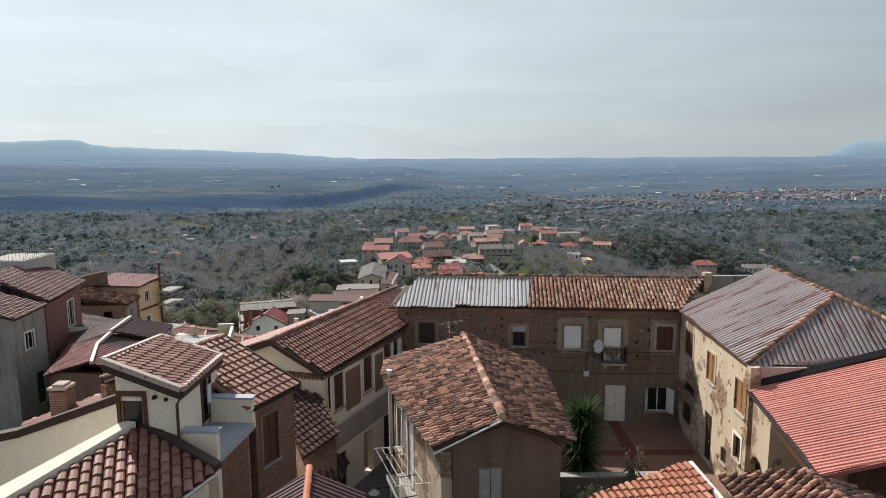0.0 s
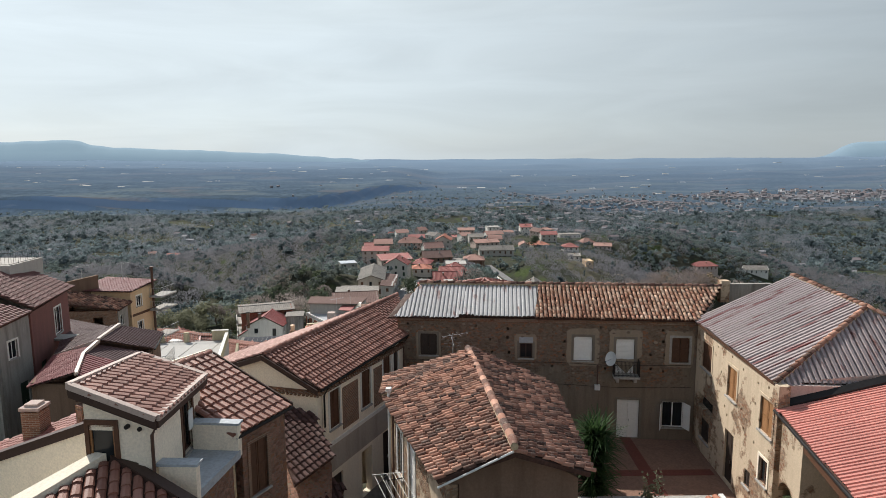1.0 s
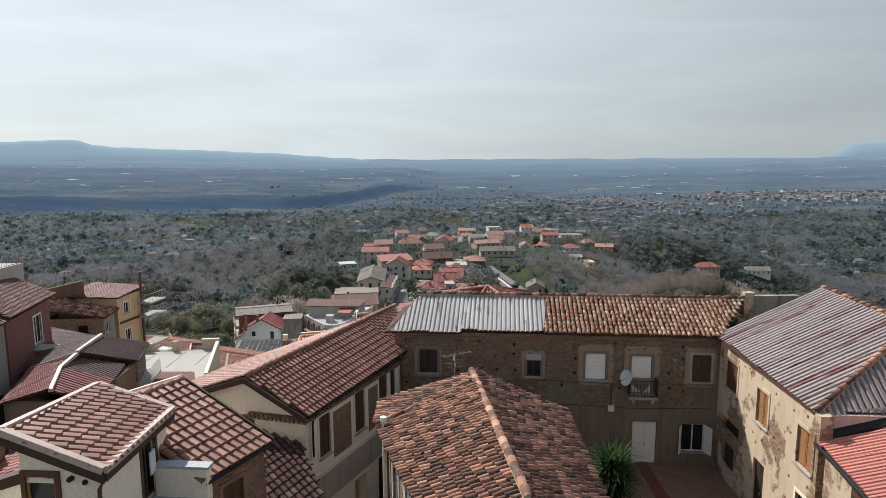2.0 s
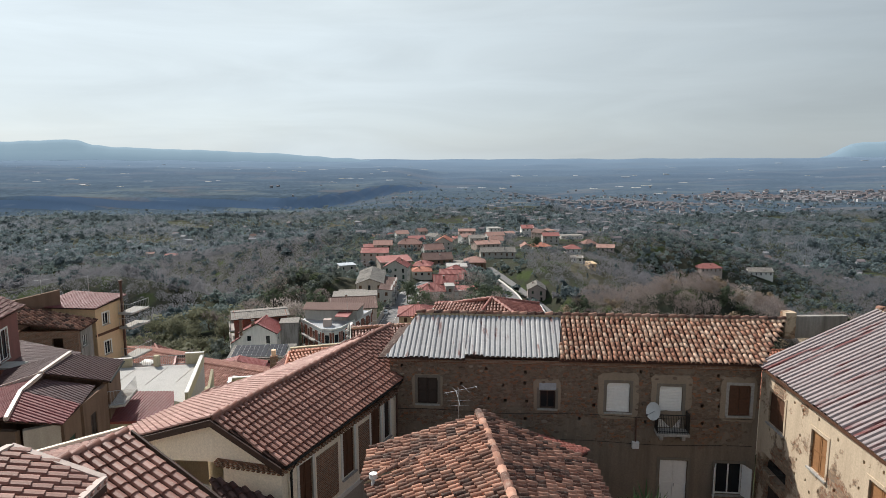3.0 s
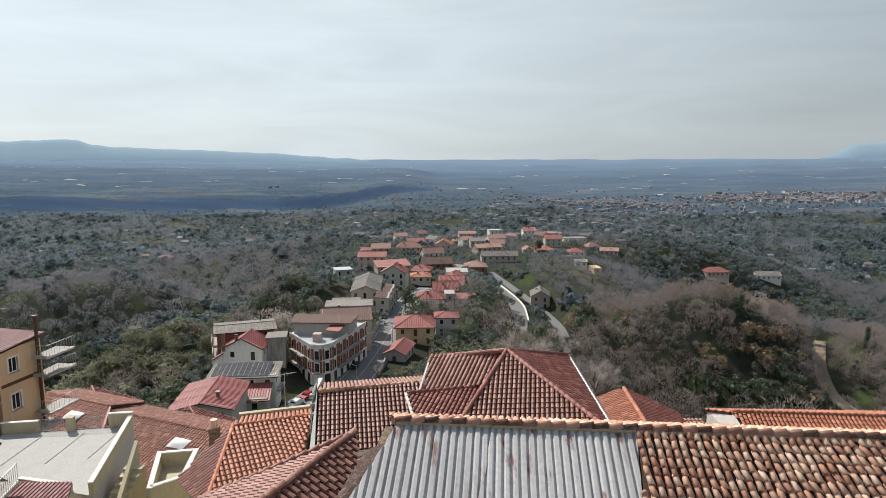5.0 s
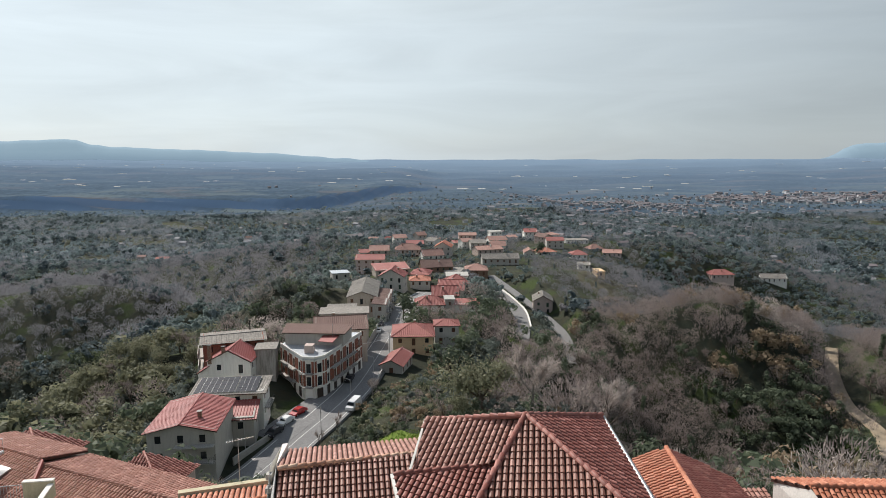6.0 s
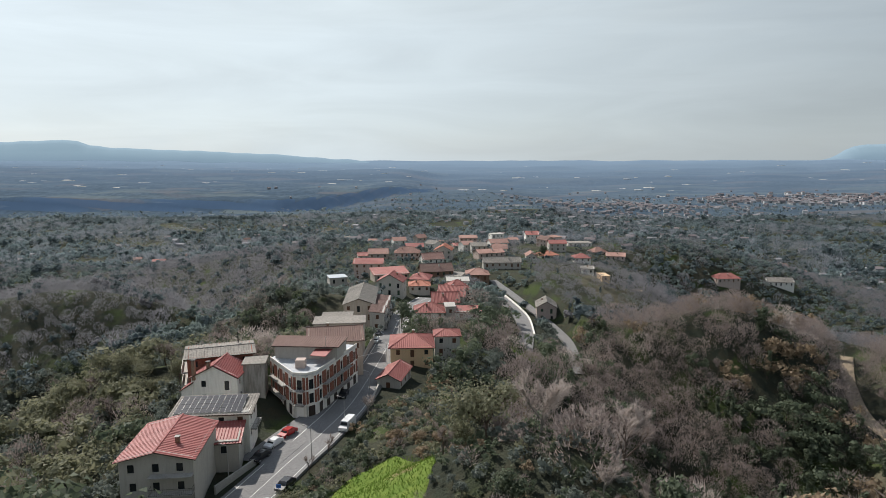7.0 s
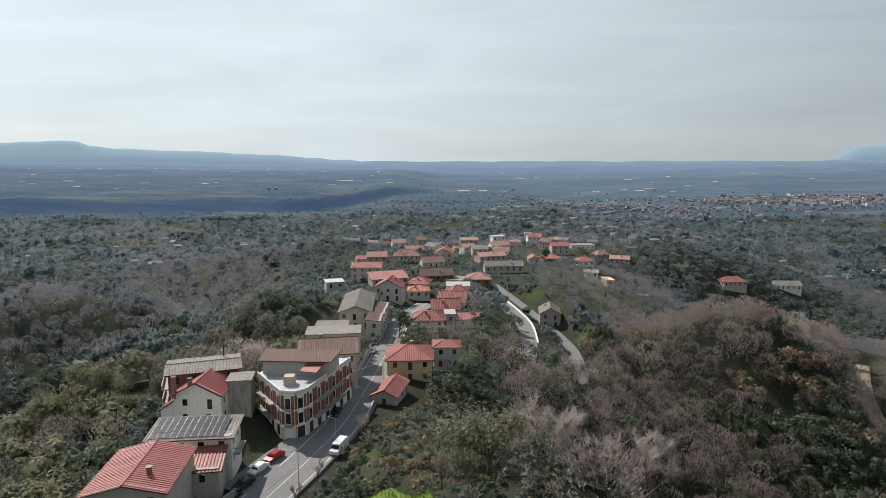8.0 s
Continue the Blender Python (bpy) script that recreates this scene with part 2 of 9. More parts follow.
M = {
    "coppi": terracotta("old_clay_tile", (0.06, 0.029, 0.022), (0.19, 0.082, 0.054), (0.42, 0.21, 0.14), 0.38, 0.5, 0.34),
    "coppi_red": terracotta("red_clay_tile", (0.42, 0.185, 0.115), (0.64, 0.34, 0.22), (0.76, 0.51, 0.36), 0.35, 0.35, 0.3),
    "brown_tile": terracotta("brown_clay_tile", (0.19, 0.076, 0.052), (0.225, 0.092, 0.064), (0.27, 0.12, 0.086), 0.12, 0.18, 0.12, 0.55),
    "red_tile": terracotta("mottled_red_tile", (0.2, 0.06, 0.045), (0.24, 0.075, 0.056), (0.29, 0.105, 0.08), 0.08, 0.2, 0.08, 0.6),
    "orange_tile": terracotta("orange_clay_tile", (0.34, 0.105, 0.052), (0.39, 0.13, 0.065), (0.44, 0.165, 0.09), 0.12, 0.15, 0.08, 0.6),
    "plum_tile": terracotta("dull_plum_tile", (0.13, 0.05, 0.044), (0.16, 0.062, 0.054), (0.2, 0.085, 0.074), 0.06, 0.25, 0.08, 0.7),
    # lighter tile for sunny slopes, their sunlight put into the colour
    "pink_tile": terracotta("faded_clay_tile", (0.31, 0.145, 0.11), (0.34, 0.16, 0.122), (0.37, 0.185, 0.145), 0.12, 0.15, 0.08, 0.65),
    "tan_tile": terracotta("tan_clay_tile", (0.3, 0.125, 0.09), (0.34, 0.148, 0.106), (0.39, 0.185, 0.136), 0.12, 0.2, 0.1, 0.7),
    "verge": plain("pale_verge_metal", (0.5, 0.4, 0.35), 0.5, vary=0.15),
    # deck kept dark to paint the shade between tile columns
    "underlay": plain("mortar_bed", (0.08, 0.043, 0.033), 0.95, vary=0.4),
    "mortar": plain("ridge_mortar", (0.46, 0.37, 0.25), 0.95, vary=0.35),
    "cream": plaster("cream_render", (0.9, 0.795, 0.65), (0.5, 0.42, 0.33), 0.12),
    "ochre": plaster("ochre_rubble_render", (0.62, 0.5, 0.365), (0.36, 0.27, 0.19), 0.5, (0.45, 0.31, 0.21), 0.17),
    "palazzo": plaster("grey_rubble_render", (0.25, 0.2, 0.155), (0.1, 0.075, 0.056), 0.55, (0.27, 0.195, 0.145), 0.08, 5.2),
    "patch_render": plaster("tan_plaster_patch", (0.33, 0.265, 0.2), (0.17, 0.13, 0.1), 0.4),
    "palazzo_low": plaster("grey_lime_render", (0.22, 0.19, 0.155), (0.1, 0.082, 0.066), 0.5, (0.2, 0.135, 0.1), -0.12),
    "brown_render": plaster("brown_render", (0.21, 0.138, 0.1), (0.09, 0.06, 0.045), 0.6),
    "tan_render": plaster("tan_render", (0.46, 0.4, 0.345), (0.24, 0.19, 0.15), 0.45),
    "yellow": plaster("yellow_render", (0.68, 0.49, 0.31), (0.42, 0.29, 0.17), 0.3),
    "pale_yellow": plaster("pale_yellow_render", (0.54, 0.48, 0.34), (0.3, 0.26, 0.18), 0.35),
    "white": plaster("white_render", (0.78, 0.75, 0.7), (0.4, 0.36, 0.3), 0.3),
    "grey": plaster("grey_render", (0.47, 0.44, 0.4), (0.26, 0.23, 0.2), 0.4),
    # cream and pink, like tan above, are greyed in colour for village haze
    "cream_wall": plaster("weathered_cream_render", (0.54, 0.515, 0.475), (0.28, 0.25, 0.22), 0.4),
    "pink": plaster("pink_render", (0.52, 0.42, 0.375), (0.28, 0.22, 0.19), 0.4),
    "red_render": plaster("faded_red_render", (0.25, 0.115, 0.1), (0.12, 0.075, 0.065), 0.5),
    "old_grey": plaster("old_grey_render", (0.36, 0.34, 0.31), (0.09, 0.078, 0.07), 0.8),
    "brick": brickwork("brown_brick", (0.3, 0.14, 0.085), (0.34, 0.29, 0.23)),
    "red_brick": brickwork("red_block", (0.34, 0.095, 0.06), (0.26, 0.15, 0.11), 0.6),
    "stonewall": plaster("pinkish_rubble", (0.36, 0.22, 0.17), (0.16, 0.1, 0.08), 0.5, (0.36, 0.2, 0.15), 0.5),
    "concrete": plain("concrete", (0.42, 0.4, 0.37), 0.9, vary=0.3),
    "terrace": plain("terrace_screed", (0.47, 0.455, 0.43), 0.9, vary=0.2),
    "coping": plain("grey_coping", (0.4, 0.43, 0.46), 0.6, vary=0.2),
    "sheet_white": painted_metal("weathered_white_sheet", (0.47, 0.46, 0.455), (0.17, 0.055, 0.042), 0.36, 0.62, (2.6, 0.4, 0.6)),
    "sheet_grey": painted_metal("grey_brown_sheet", (0.34, 0.285, 0.28), (0.15, 0.035, 0.032), 0.46, 0.6, (0.2, 1.9, 0.6)),
    "sheet_pale": painted_metal("pale_grey_sheet", (0.34, 0.285, 0.28), (0.14, 0.045, 0.036), 0.4, 0.6, (1.6, 0.25, 0.6)),
    "sheet_red": painted_metal("red_sheet", (0.35, 0.1, 0.088), (0.28, 0.095, 0.08), 0.12, 0.5),
    "sheet_coral": painted_metal("faded_coral_sheet", (0.58, 0.235, 0.19), (0.46, 0.165, 0.13), 0.12, 0.5),
    "maroon_tile": terracotta("dark_maroon_tile", (0.045, 0.016, 0.014), (0.058, 0.022, 0.018), (0.075, 0.032, 0.026), 0.03, 0.35, 0.06, 0.9),
    "sheet_maroon": painted_metal("maroon_sheet", (0.2, 0.055, 0.055), (0.3, 0.16, 0.15), 0.14, 0.62),
    "sheet_dark": painted_metal("dark_maroon_sheet", (0.09, 0.045, 0.045), (0.14, 0.08, 0.075), 0.1, 0.6),
    "brown_wood": plain("brown_shutter", (0.11, 0.052, 0.03), 0.6, vary=0.2),
    "tan_wood": plain("tan_shutter", (0.32, 0.16, 0.07), 0.6, vary=0.2),
    "dark_wood": plain("dark_shutter", (0.05, 0.035, 0.028), 0.6, vary=0.2),
    "green_wood": plain("green_shutter", (0.035, 0.06, 0.04), 0.6, vary=0.2),
    "white_wood": plain("white_shutter", (0.84, 0.83, 0.8), 0.5, vary=0.06),
    "fascia": plain("dark_brown_fascia", (0.06, 0.034, 0.026), 0.6, vary=0.2),
    "iron": plain("dark_iron", (0.035, 0.033, 0.032), 0.5, 0.6, vary=0.2),
    "steel": plain("galvanised_steel", (0.45, 0.45, 0.45), 0.4, 0.8, vary=0.15),
    "copper_pipe": plain("brown_downpipe", (0.1, 0.055, 0.04), 0.45, vary=0.2),
    "old_wood": plain("weathered_grey_shutter", (0.4, 0.37, 0.335), 0.7, vary=0.3),
    "white_plastic": plain("white_plastic", (0.72, 0.72, 0.7), 0.4, vary=0.08),
    "asphalt": plain("worn_asphalt", (0.205, 0.2, 0.198), 0.9, vary=0.3, scale=3.0),
    "path": plain("dirt_track", (0.34, 0.27, 0.19), 0.95, vary=0.3, scale=3.0),
    "line": plain("road_paint", (0.7, 0.7, 0.67), 0.7, vary=0.2),
    "court_red": plain("red_court_tile", (0.17, 0.055, 0.04), 0.75, vary=0.2),
    "court": plain("court_tile", (0.24, 0.14, 0.1), 0.75, vary=0.25),
    "street": plain("street_paving", (0.22, 0.2, 0.18), 0.9, vary=0.35, scale=4.0),
    "bark": plain("bark", (0.13, 0.1, 0.08), 0.95, vary=0.4),
    "twig": foliage("bare_twigs", (0.225, 0.182, 0.168), (0.305, 0.252, 0.232), (0.39, 0.33, 0.305), 0.4),
    "twig_pale": foliage("pale_twigs", (0.38, 0.325, 0.295), (0.47, 0.405, 0.37), (0.56, 0.49, 0.45), 0.4),
    "pale_bark": plain("pale_bark", (0.3, 0.27, 0.24), 0.95, vary=0.3),
    "olive": foliage("olive_leaves", (0.115, 0.137, 0.12), (0.16, 0.183, 0.16), (0.215, 0.238, 0.21)),
    # the next three have middle-distance haze tinted into their base colours
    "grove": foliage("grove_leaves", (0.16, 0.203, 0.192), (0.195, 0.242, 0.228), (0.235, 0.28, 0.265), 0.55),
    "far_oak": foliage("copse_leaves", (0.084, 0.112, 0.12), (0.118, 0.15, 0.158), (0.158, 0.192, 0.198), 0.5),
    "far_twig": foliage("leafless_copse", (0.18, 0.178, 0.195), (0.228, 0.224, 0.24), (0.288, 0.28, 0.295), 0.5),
    "oak": foliage("evergreen_leaves", (0.07, 0.09, 0.058), (0.113, 0.138, 0.09), (0.16, 0.183, 0.12)),
    "spring": foliage("yellow_green_leaves", (0.155, 0.16, 0.1), (0.215, 0.215, 0.138), (0.28, 0.27, 0.18)),
    "russet": foliage("dry_leaves", (0.21, 0.16, 0.108), (0.275, 0.21, 0.142), (0.34, 0.262, 0.18), 0.4),
    "palm": foliage("yucca_leaves", (0.025, 0.055, 0.02), (0.045, 0.085, 0.03), (0.08, 0.13, 0.045)),
    "grass": foliage("grass_blades", (0.085, 0.15, 0.022), (0.13, 0.205, 0.032), (0.185, 0.235, 0.055), 0.3),
    "glass": glass_dark(),
    "solar": plain("solar_cells", (0.018, 0.021, 0.032), 0.5, vary=0.2, spec=0.08, bump=0),
    "silver_roof": plain("aluminium_membrane", (0.55, 0.57, 0.6), 0.35, 0.3, vary=0.3, scale=2.0),
    "fibre": plain("fibre_cement", (0.27, 0.247, 0.22), 0.9, vary=0.45, scale=1.6),
    "fibre_brown": plain("brown_fibre_cement", (0.21, 0.135, 0.115), 0.9, vary=0.3, scale=3.0),
    "car_white": plain("white_car_paint", (0.7, 0.7, 0.7), 0.25, vary=0.05, bump=0, spec=0.5),
    "car_red": plain("red_car_paint", (0.35, 0.02, 0.02), 0.25, vary=0.05, bump=0, spec=0.5),
    "car_dark": plain("dark_car_paint", (0.03, 0.03, 0.035), 0.25, vary=0.05, bump=0, spec=0.5),
    "tyre": plain("tyre_rubber", (0.02, 0.02, 0.02), 0.8, vary=0.1),
    "sign_blue": plain("blue_sign", (0.03, 0.12, 0.4), 0.5, vary=0.05),
}


def land_material():
    """Open ground: fields, scrub and bare soil in patches."""
    k = Mat("open_land", 0.95, spec=0.1)
    p = k.world((1, 1, 0))
    patch = k.node("ShaderNodeTexVoronoi", Vector=k.world((0.011, 0.007, 0)), Scale=1.0)
    f = k.node("ShaderNodeSeparateColor", Color=patch.outputs["Color"])
    woods = k.noise(0.02, 8, 0.65, p)
    c = k.ramp(f.outputs["Red"], (0.0, (0.03, 0.036, 0.026)), (0.35, (0.042, 0.047, 0.033)), (0.6, (0.06, 0.064, 0.043)), (0.85, (0.085, 0.082, 0.056)), (1.0, (0.14, 0.125, 0.09)))
    c = k.mix(k.span(woods, 0.42, 0.56), c, (0.028, 0.033, 0.024))
    c = k.mix(k.span(k.noise(0.25, 6, 0.7, p), 0.45, 0.7), c, (0.052, 0.047, 0.03))
    c = k.mix(k.span(k.noise(0.06, 4, 0.6, p), 0.52, 0.64), c, (0.05, 0.068, 0.024))
    k.bump(k.noise(0.3, 6, 0.7, p), 0.8, 1.2)
    return k.color(c).done()


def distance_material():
    """The far plain, blue haze mixed into its colour with distance: a backdrop some kilometres off."""
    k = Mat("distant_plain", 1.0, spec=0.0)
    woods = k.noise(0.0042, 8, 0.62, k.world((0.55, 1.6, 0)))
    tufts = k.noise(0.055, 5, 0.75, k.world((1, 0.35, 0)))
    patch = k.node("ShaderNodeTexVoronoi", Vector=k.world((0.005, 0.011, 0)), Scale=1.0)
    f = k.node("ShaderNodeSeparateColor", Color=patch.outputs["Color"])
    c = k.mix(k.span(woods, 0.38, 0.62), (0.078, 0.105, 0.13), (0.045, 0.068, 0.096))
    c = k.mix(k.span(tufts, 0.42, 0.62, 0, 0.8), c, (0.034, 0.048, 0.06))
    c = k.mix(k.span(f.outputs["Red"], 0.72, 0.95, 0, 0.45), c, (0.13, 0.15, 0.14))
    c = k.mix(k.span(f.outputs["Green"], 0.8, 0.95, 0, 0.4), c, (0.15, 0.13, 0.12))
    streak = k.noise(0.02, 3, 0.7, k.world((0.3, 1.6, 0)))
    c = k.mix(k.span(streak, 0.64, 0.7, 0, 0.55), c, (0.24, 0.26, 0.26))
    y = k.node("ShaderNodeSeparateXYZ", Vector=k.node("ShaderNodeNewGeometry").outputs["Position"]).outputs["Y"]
    # haze painted into the colour, stronger the farther off
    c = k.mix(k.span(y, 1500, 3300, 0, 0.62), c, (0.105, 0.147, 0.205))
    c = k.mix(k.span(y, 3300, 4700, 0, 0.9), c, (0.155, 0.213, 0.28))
    # steep scarp faces painted darker blue in place of shade
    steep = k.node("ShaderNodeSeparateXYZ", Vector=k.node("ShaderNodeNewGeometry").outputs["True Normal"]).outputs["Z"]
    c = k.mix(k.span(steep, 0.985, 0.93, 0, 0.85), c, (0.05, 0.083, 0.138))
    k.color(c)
    # the hazy colour also glows a little
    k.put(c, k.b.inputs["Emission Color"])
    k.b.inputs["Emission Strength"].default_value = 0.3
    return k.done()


def mountain_material():
    k = Mat("distant_hills", 1.0, spec=0.0)
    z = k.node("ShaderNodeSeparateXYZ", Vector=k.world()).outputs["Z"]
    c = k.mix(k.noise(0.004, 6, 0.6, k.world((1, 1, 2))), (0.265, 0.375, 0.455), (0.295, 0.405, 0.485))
    c = k.mix(k.span(z, 60, -20, 0, 0.6), c, (0.17, 0.245, 0.335))   # haze painted in, thicker low over the plain
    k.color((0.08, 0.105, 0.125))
    # the hills glow in their haze colour
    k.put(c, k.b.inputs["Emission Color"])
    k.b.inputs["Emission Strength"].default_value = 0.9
    return k.done()


M["village_red"] = painted_metal("weathered_red_roof", (0.37, 0.13, 0.112), (0.28, 0.12, 0.095), 0.3, 0.7)
M["old_white"] = plaster("streaked_white_render", (0.36, 0.345, 0.325), (0.08, 0.07, 0.062), 0.9)
M["orange_sheet"] = painted_metal("faded_orange_roof", (0.52, 0.21, 0.14), (0.33, 0.15, 0.1), 0.25, 0.75)
# far woods: bluish, lightened base colours stand in for haze
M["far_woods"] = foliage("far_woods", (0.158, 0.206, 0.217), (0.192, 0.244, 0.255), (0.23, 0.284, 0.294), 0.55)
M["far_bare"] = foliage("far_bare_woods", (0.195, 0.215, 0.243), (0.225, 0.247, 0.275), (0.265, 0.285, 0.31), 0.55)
# town roofs and walls, greyed in colour to suggest haze
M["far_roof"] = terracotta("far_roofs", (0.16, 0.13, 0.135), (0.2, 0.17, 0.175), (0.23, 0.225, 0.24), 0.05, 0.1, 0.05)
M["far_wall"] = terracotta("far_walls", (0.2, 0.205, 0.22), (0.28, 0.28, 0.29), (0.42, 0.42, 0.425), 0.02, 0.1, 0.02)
M["land"], M["far_land"], M["hills"] = land_material(), distance_material(), mountain_material()

# ---- building tools ----
rng = random.Random(7)


def place_of(ob):
    return ob.matrix_basis.copy() if ob.parent is None else Matrix.Identity(4)


def part(name, geo, material, parent=None, label="", smooth=False):
    """Links a mesh (a Geo or mesh data) as one object, under a thing or a part where one is given."""
    data = geo if isinstance(geo, bpy.types.Mesh) else geo.mesh(name, material, smooth)
    ob = new(name, data)
    if parent is not None:
        ob.parent = parent
        ob.matrix_parent_inverse = place_of(parent).inverted()
    if label:
        ob["label"] = label
    return ob


def thing(name, label, category, at=(0, 0, 0), group="", kind=""):
    ob = new(name)
    ob.empty_display_size = 0.2
    ob.matrix_basis = Matrix.Translation(at)
    return tagged(ob, label, category, group, kind)


class Geo:
    """Vertices and faces of one mesh."""

    def __init__(self):
        self.v, self.f = [], []

    def add(self, verts, faces):
        n = len(self.v)
        self.v += [tuple(p) for p in verts]
        self.f += [tuple(i + n for i in q) for q in faces]
        return self

    def box(self, x0, x1, y0, y1, z0, z1, m=None, bevel=0.0):
        c = [(x, y, z) for z in (z0, z1) for y in (y0, y1) for x in (x0, x1)]
        if m is not None:
            c = [m @ Vector(p) for p in c]
        return self.add(c, [(0, 2, 3, 1), (4, 5, 7, 6), (0, 1, 5, 4), (2, 6, 7, 3), (0, 4, 6, 2), (1, 3, 7, 5)])

    def prism(self, poly, down):
        """A flat outline thickened along the vector down."""
        n = len(poly)
        low = [Vector(p) + Vector(down) for p in poly]
        f = [tuple(range(n)), tuple(range(2 * n - 1, n - 1, -1))]
        f += [(i, i + n, (i + 1) % n + n, (i + 1) % n) for i in range(n)]
        return self.add([*poly, *low], f)

    def tube(self, a, b, r0, r1=None, n=6, caps=True):
        a, b = Vector(a), Vector(b)
        r1 = r0 if r1 is None else r1
        d = (b - a).normalized()
        s = d.orthogonal().normalized()
        t = d.cross(s)
        ring = [(math.cos(k * math.tau / n), math.sin(k * math.tau / n)) for k in range(n)]
        v = [a + r0 * (x * s + y * t) for x, y in ring] + [b + r1 * (x * s + y * t) for x, y in ring]
        f = [(k, (k + 1) % n, n + (k + 1) % n, n + k) for k in range(n)]
        if caps:
            f += [tuple(range(n - 1, -1, -1)), tuple(range(n, 2 * n))]
        return self.add(v, f)

    def pipe(self, pts, r, n=6):
        pts = [Vector(p) for p in pts]
        rings = []
        for i, p in enumerate(pts):
            d = (pts[min(i + 1, len(pts) - 1)] - pts[max(i - 1, 0)]).normalized()
            x = d.orthogonal().normalized() if abs(d.z) > 0.95 else d.cross(Vector((0, 0, 1))).normalized()
            y = d.cross(x)
            rings += [p + (x * math.cos(math.tau * k / n) + y * math.sin(math.tau * k / n)) * r for k in range(n)]
        f = [(j * n + k, j * n + (k + 1) % n, (j + 1) * n + (k + 1) % n, (j + 1) * n + k) for j in range(len(pts) - 1) for k in range(n)]
        last = (len(pts) - 1) * n
        return self.add(rings, f + [tuple(range(n))[::-1], tuple(range(last, last + n))])

    def mesh(self, name, material, smooth=False):
        me = bpy.data.meshes.new(name)
        me.from_pydata(self.v, [], self.f)
        for m in material if isinstance(material, (list, tuple)) else [material]:
            me.materials.append(M[m] if isinstance(m, str) else m)
        if smooth:
            me.polygons.foreach_set("use_smooth", [True] * len(me.polygons))
        me.update()
        return me


def wall_axes(p0, p1):
    """Along the wall, inwards and up; the house lies on the left of the way from p0 to p1."""
    u = Vector((p1[0] - p0[0], p1[1] - p0[1], 0))
    length = u.length
    u.normalize()
    m = Matrix(((u.x, -u.y, 0, p0[0]), (u.y, u.x, 0, p0[1]), (0, 0, 1, 0), (0, 0, 0, 1)))
    return m, length


def holed(geo, m, length, z0, z1, holes, th, start=0.0):
    """A wall of thickness th with rectangular holes right through."""
    xs = sorted({start, length, *[min(max(h[k], start), length) for h in holes for k in (0, 1)]})
    zs = sorted({z0, z1, *[min(max(h[k], z0), z1) for h in holes for k in (2, 3)]})
    solid = {}
    for i in range(len(xs) - 1):
        for j in range(len(zs) - 1):
            x, z = (xs[i] + xs[i + 1]) / 2, (zs[j] + zs[j + 1]) / 2
            solid[i, j] = not any(h[0] < x < h[1] and h[2] < z < h[3] for h in holes)
    index = {}

    def vert(i, j, d):
        if (i, j, d) not in index:
            index[i, j, d] = len(geo.v)
            geo.v.append(tuple(m @ Vector((xs[i], d * th, zs[j]))))
        return index[i, j, d]

    for (i, j), full in solid.items():
        if not full:
            continue
        geo.f.append((vert(i, j, 0), vert(i + 1, j, 0), vert(i + 1, j + 1, 0), vert(i, j + 1, 0)))
        geo.f.append((vert(i, j + 1, 1), vert(i + 1, j + 1, 1), vert(i + 1, j, 1), vert(i, j, 1)))
        for di, dj, a, b in ((-1, 0, (0, 1), (0, 0)), (1, 0, (1, 0), (1, 1)), (0, -1, (0, 0), (1, 0)), (0, 1, (1, 1), (0, 1))):
            if not solid.get((i + di, j + dj), False):
                p, q = (i + a[0], j + a[1]), (i + b[0], j + b[1])
                geo.f.append((vert(*p, 0), vert(*p, 1), vert(*q, 1), vert(*q, 0)))
    return geo


def shutter_leaf(geo, m, x0, x1, y, z0, z1, slats=True, th=0.035):
    """One louvred leaf: stiles, rails and slats."""
    w = min(0.07, (x1 - x0) * 0.16)
    geo.box(x0, x0 + w, y, y + th, z0, z1, m)
    geo.box(x1 - w, x1, y, y + th, z0, z1, m)
    for z in (z0, (z0 + z1) / 2 - w / 2, z1 - w):
        geo.box(x0 + w, x1 - w, y, y + th, z, z + w, m)
    if slats:
        n = max(3, int((z1 - z0) / 0.11))
        for k in range(n):
            z = z0 + (z1 - z0) * k / n
            geo.add([m @ Vector(p) for p in ((x0 + w, y + 0.006, z), (x1 - w, y + 0.006, z), (x1 - w, y + th - 0.004, z + (z1 - z0) / n * 1.05), (x0 + w, y + th - 0.004, z + (z1 - z0) / n * 1.05))], [(0, 1, 2, 3)])
    else:
        geo.box(x0 + w, x1 - w, y + 0.012, y + th - 0.01, z0 + w, z1 - w, m)


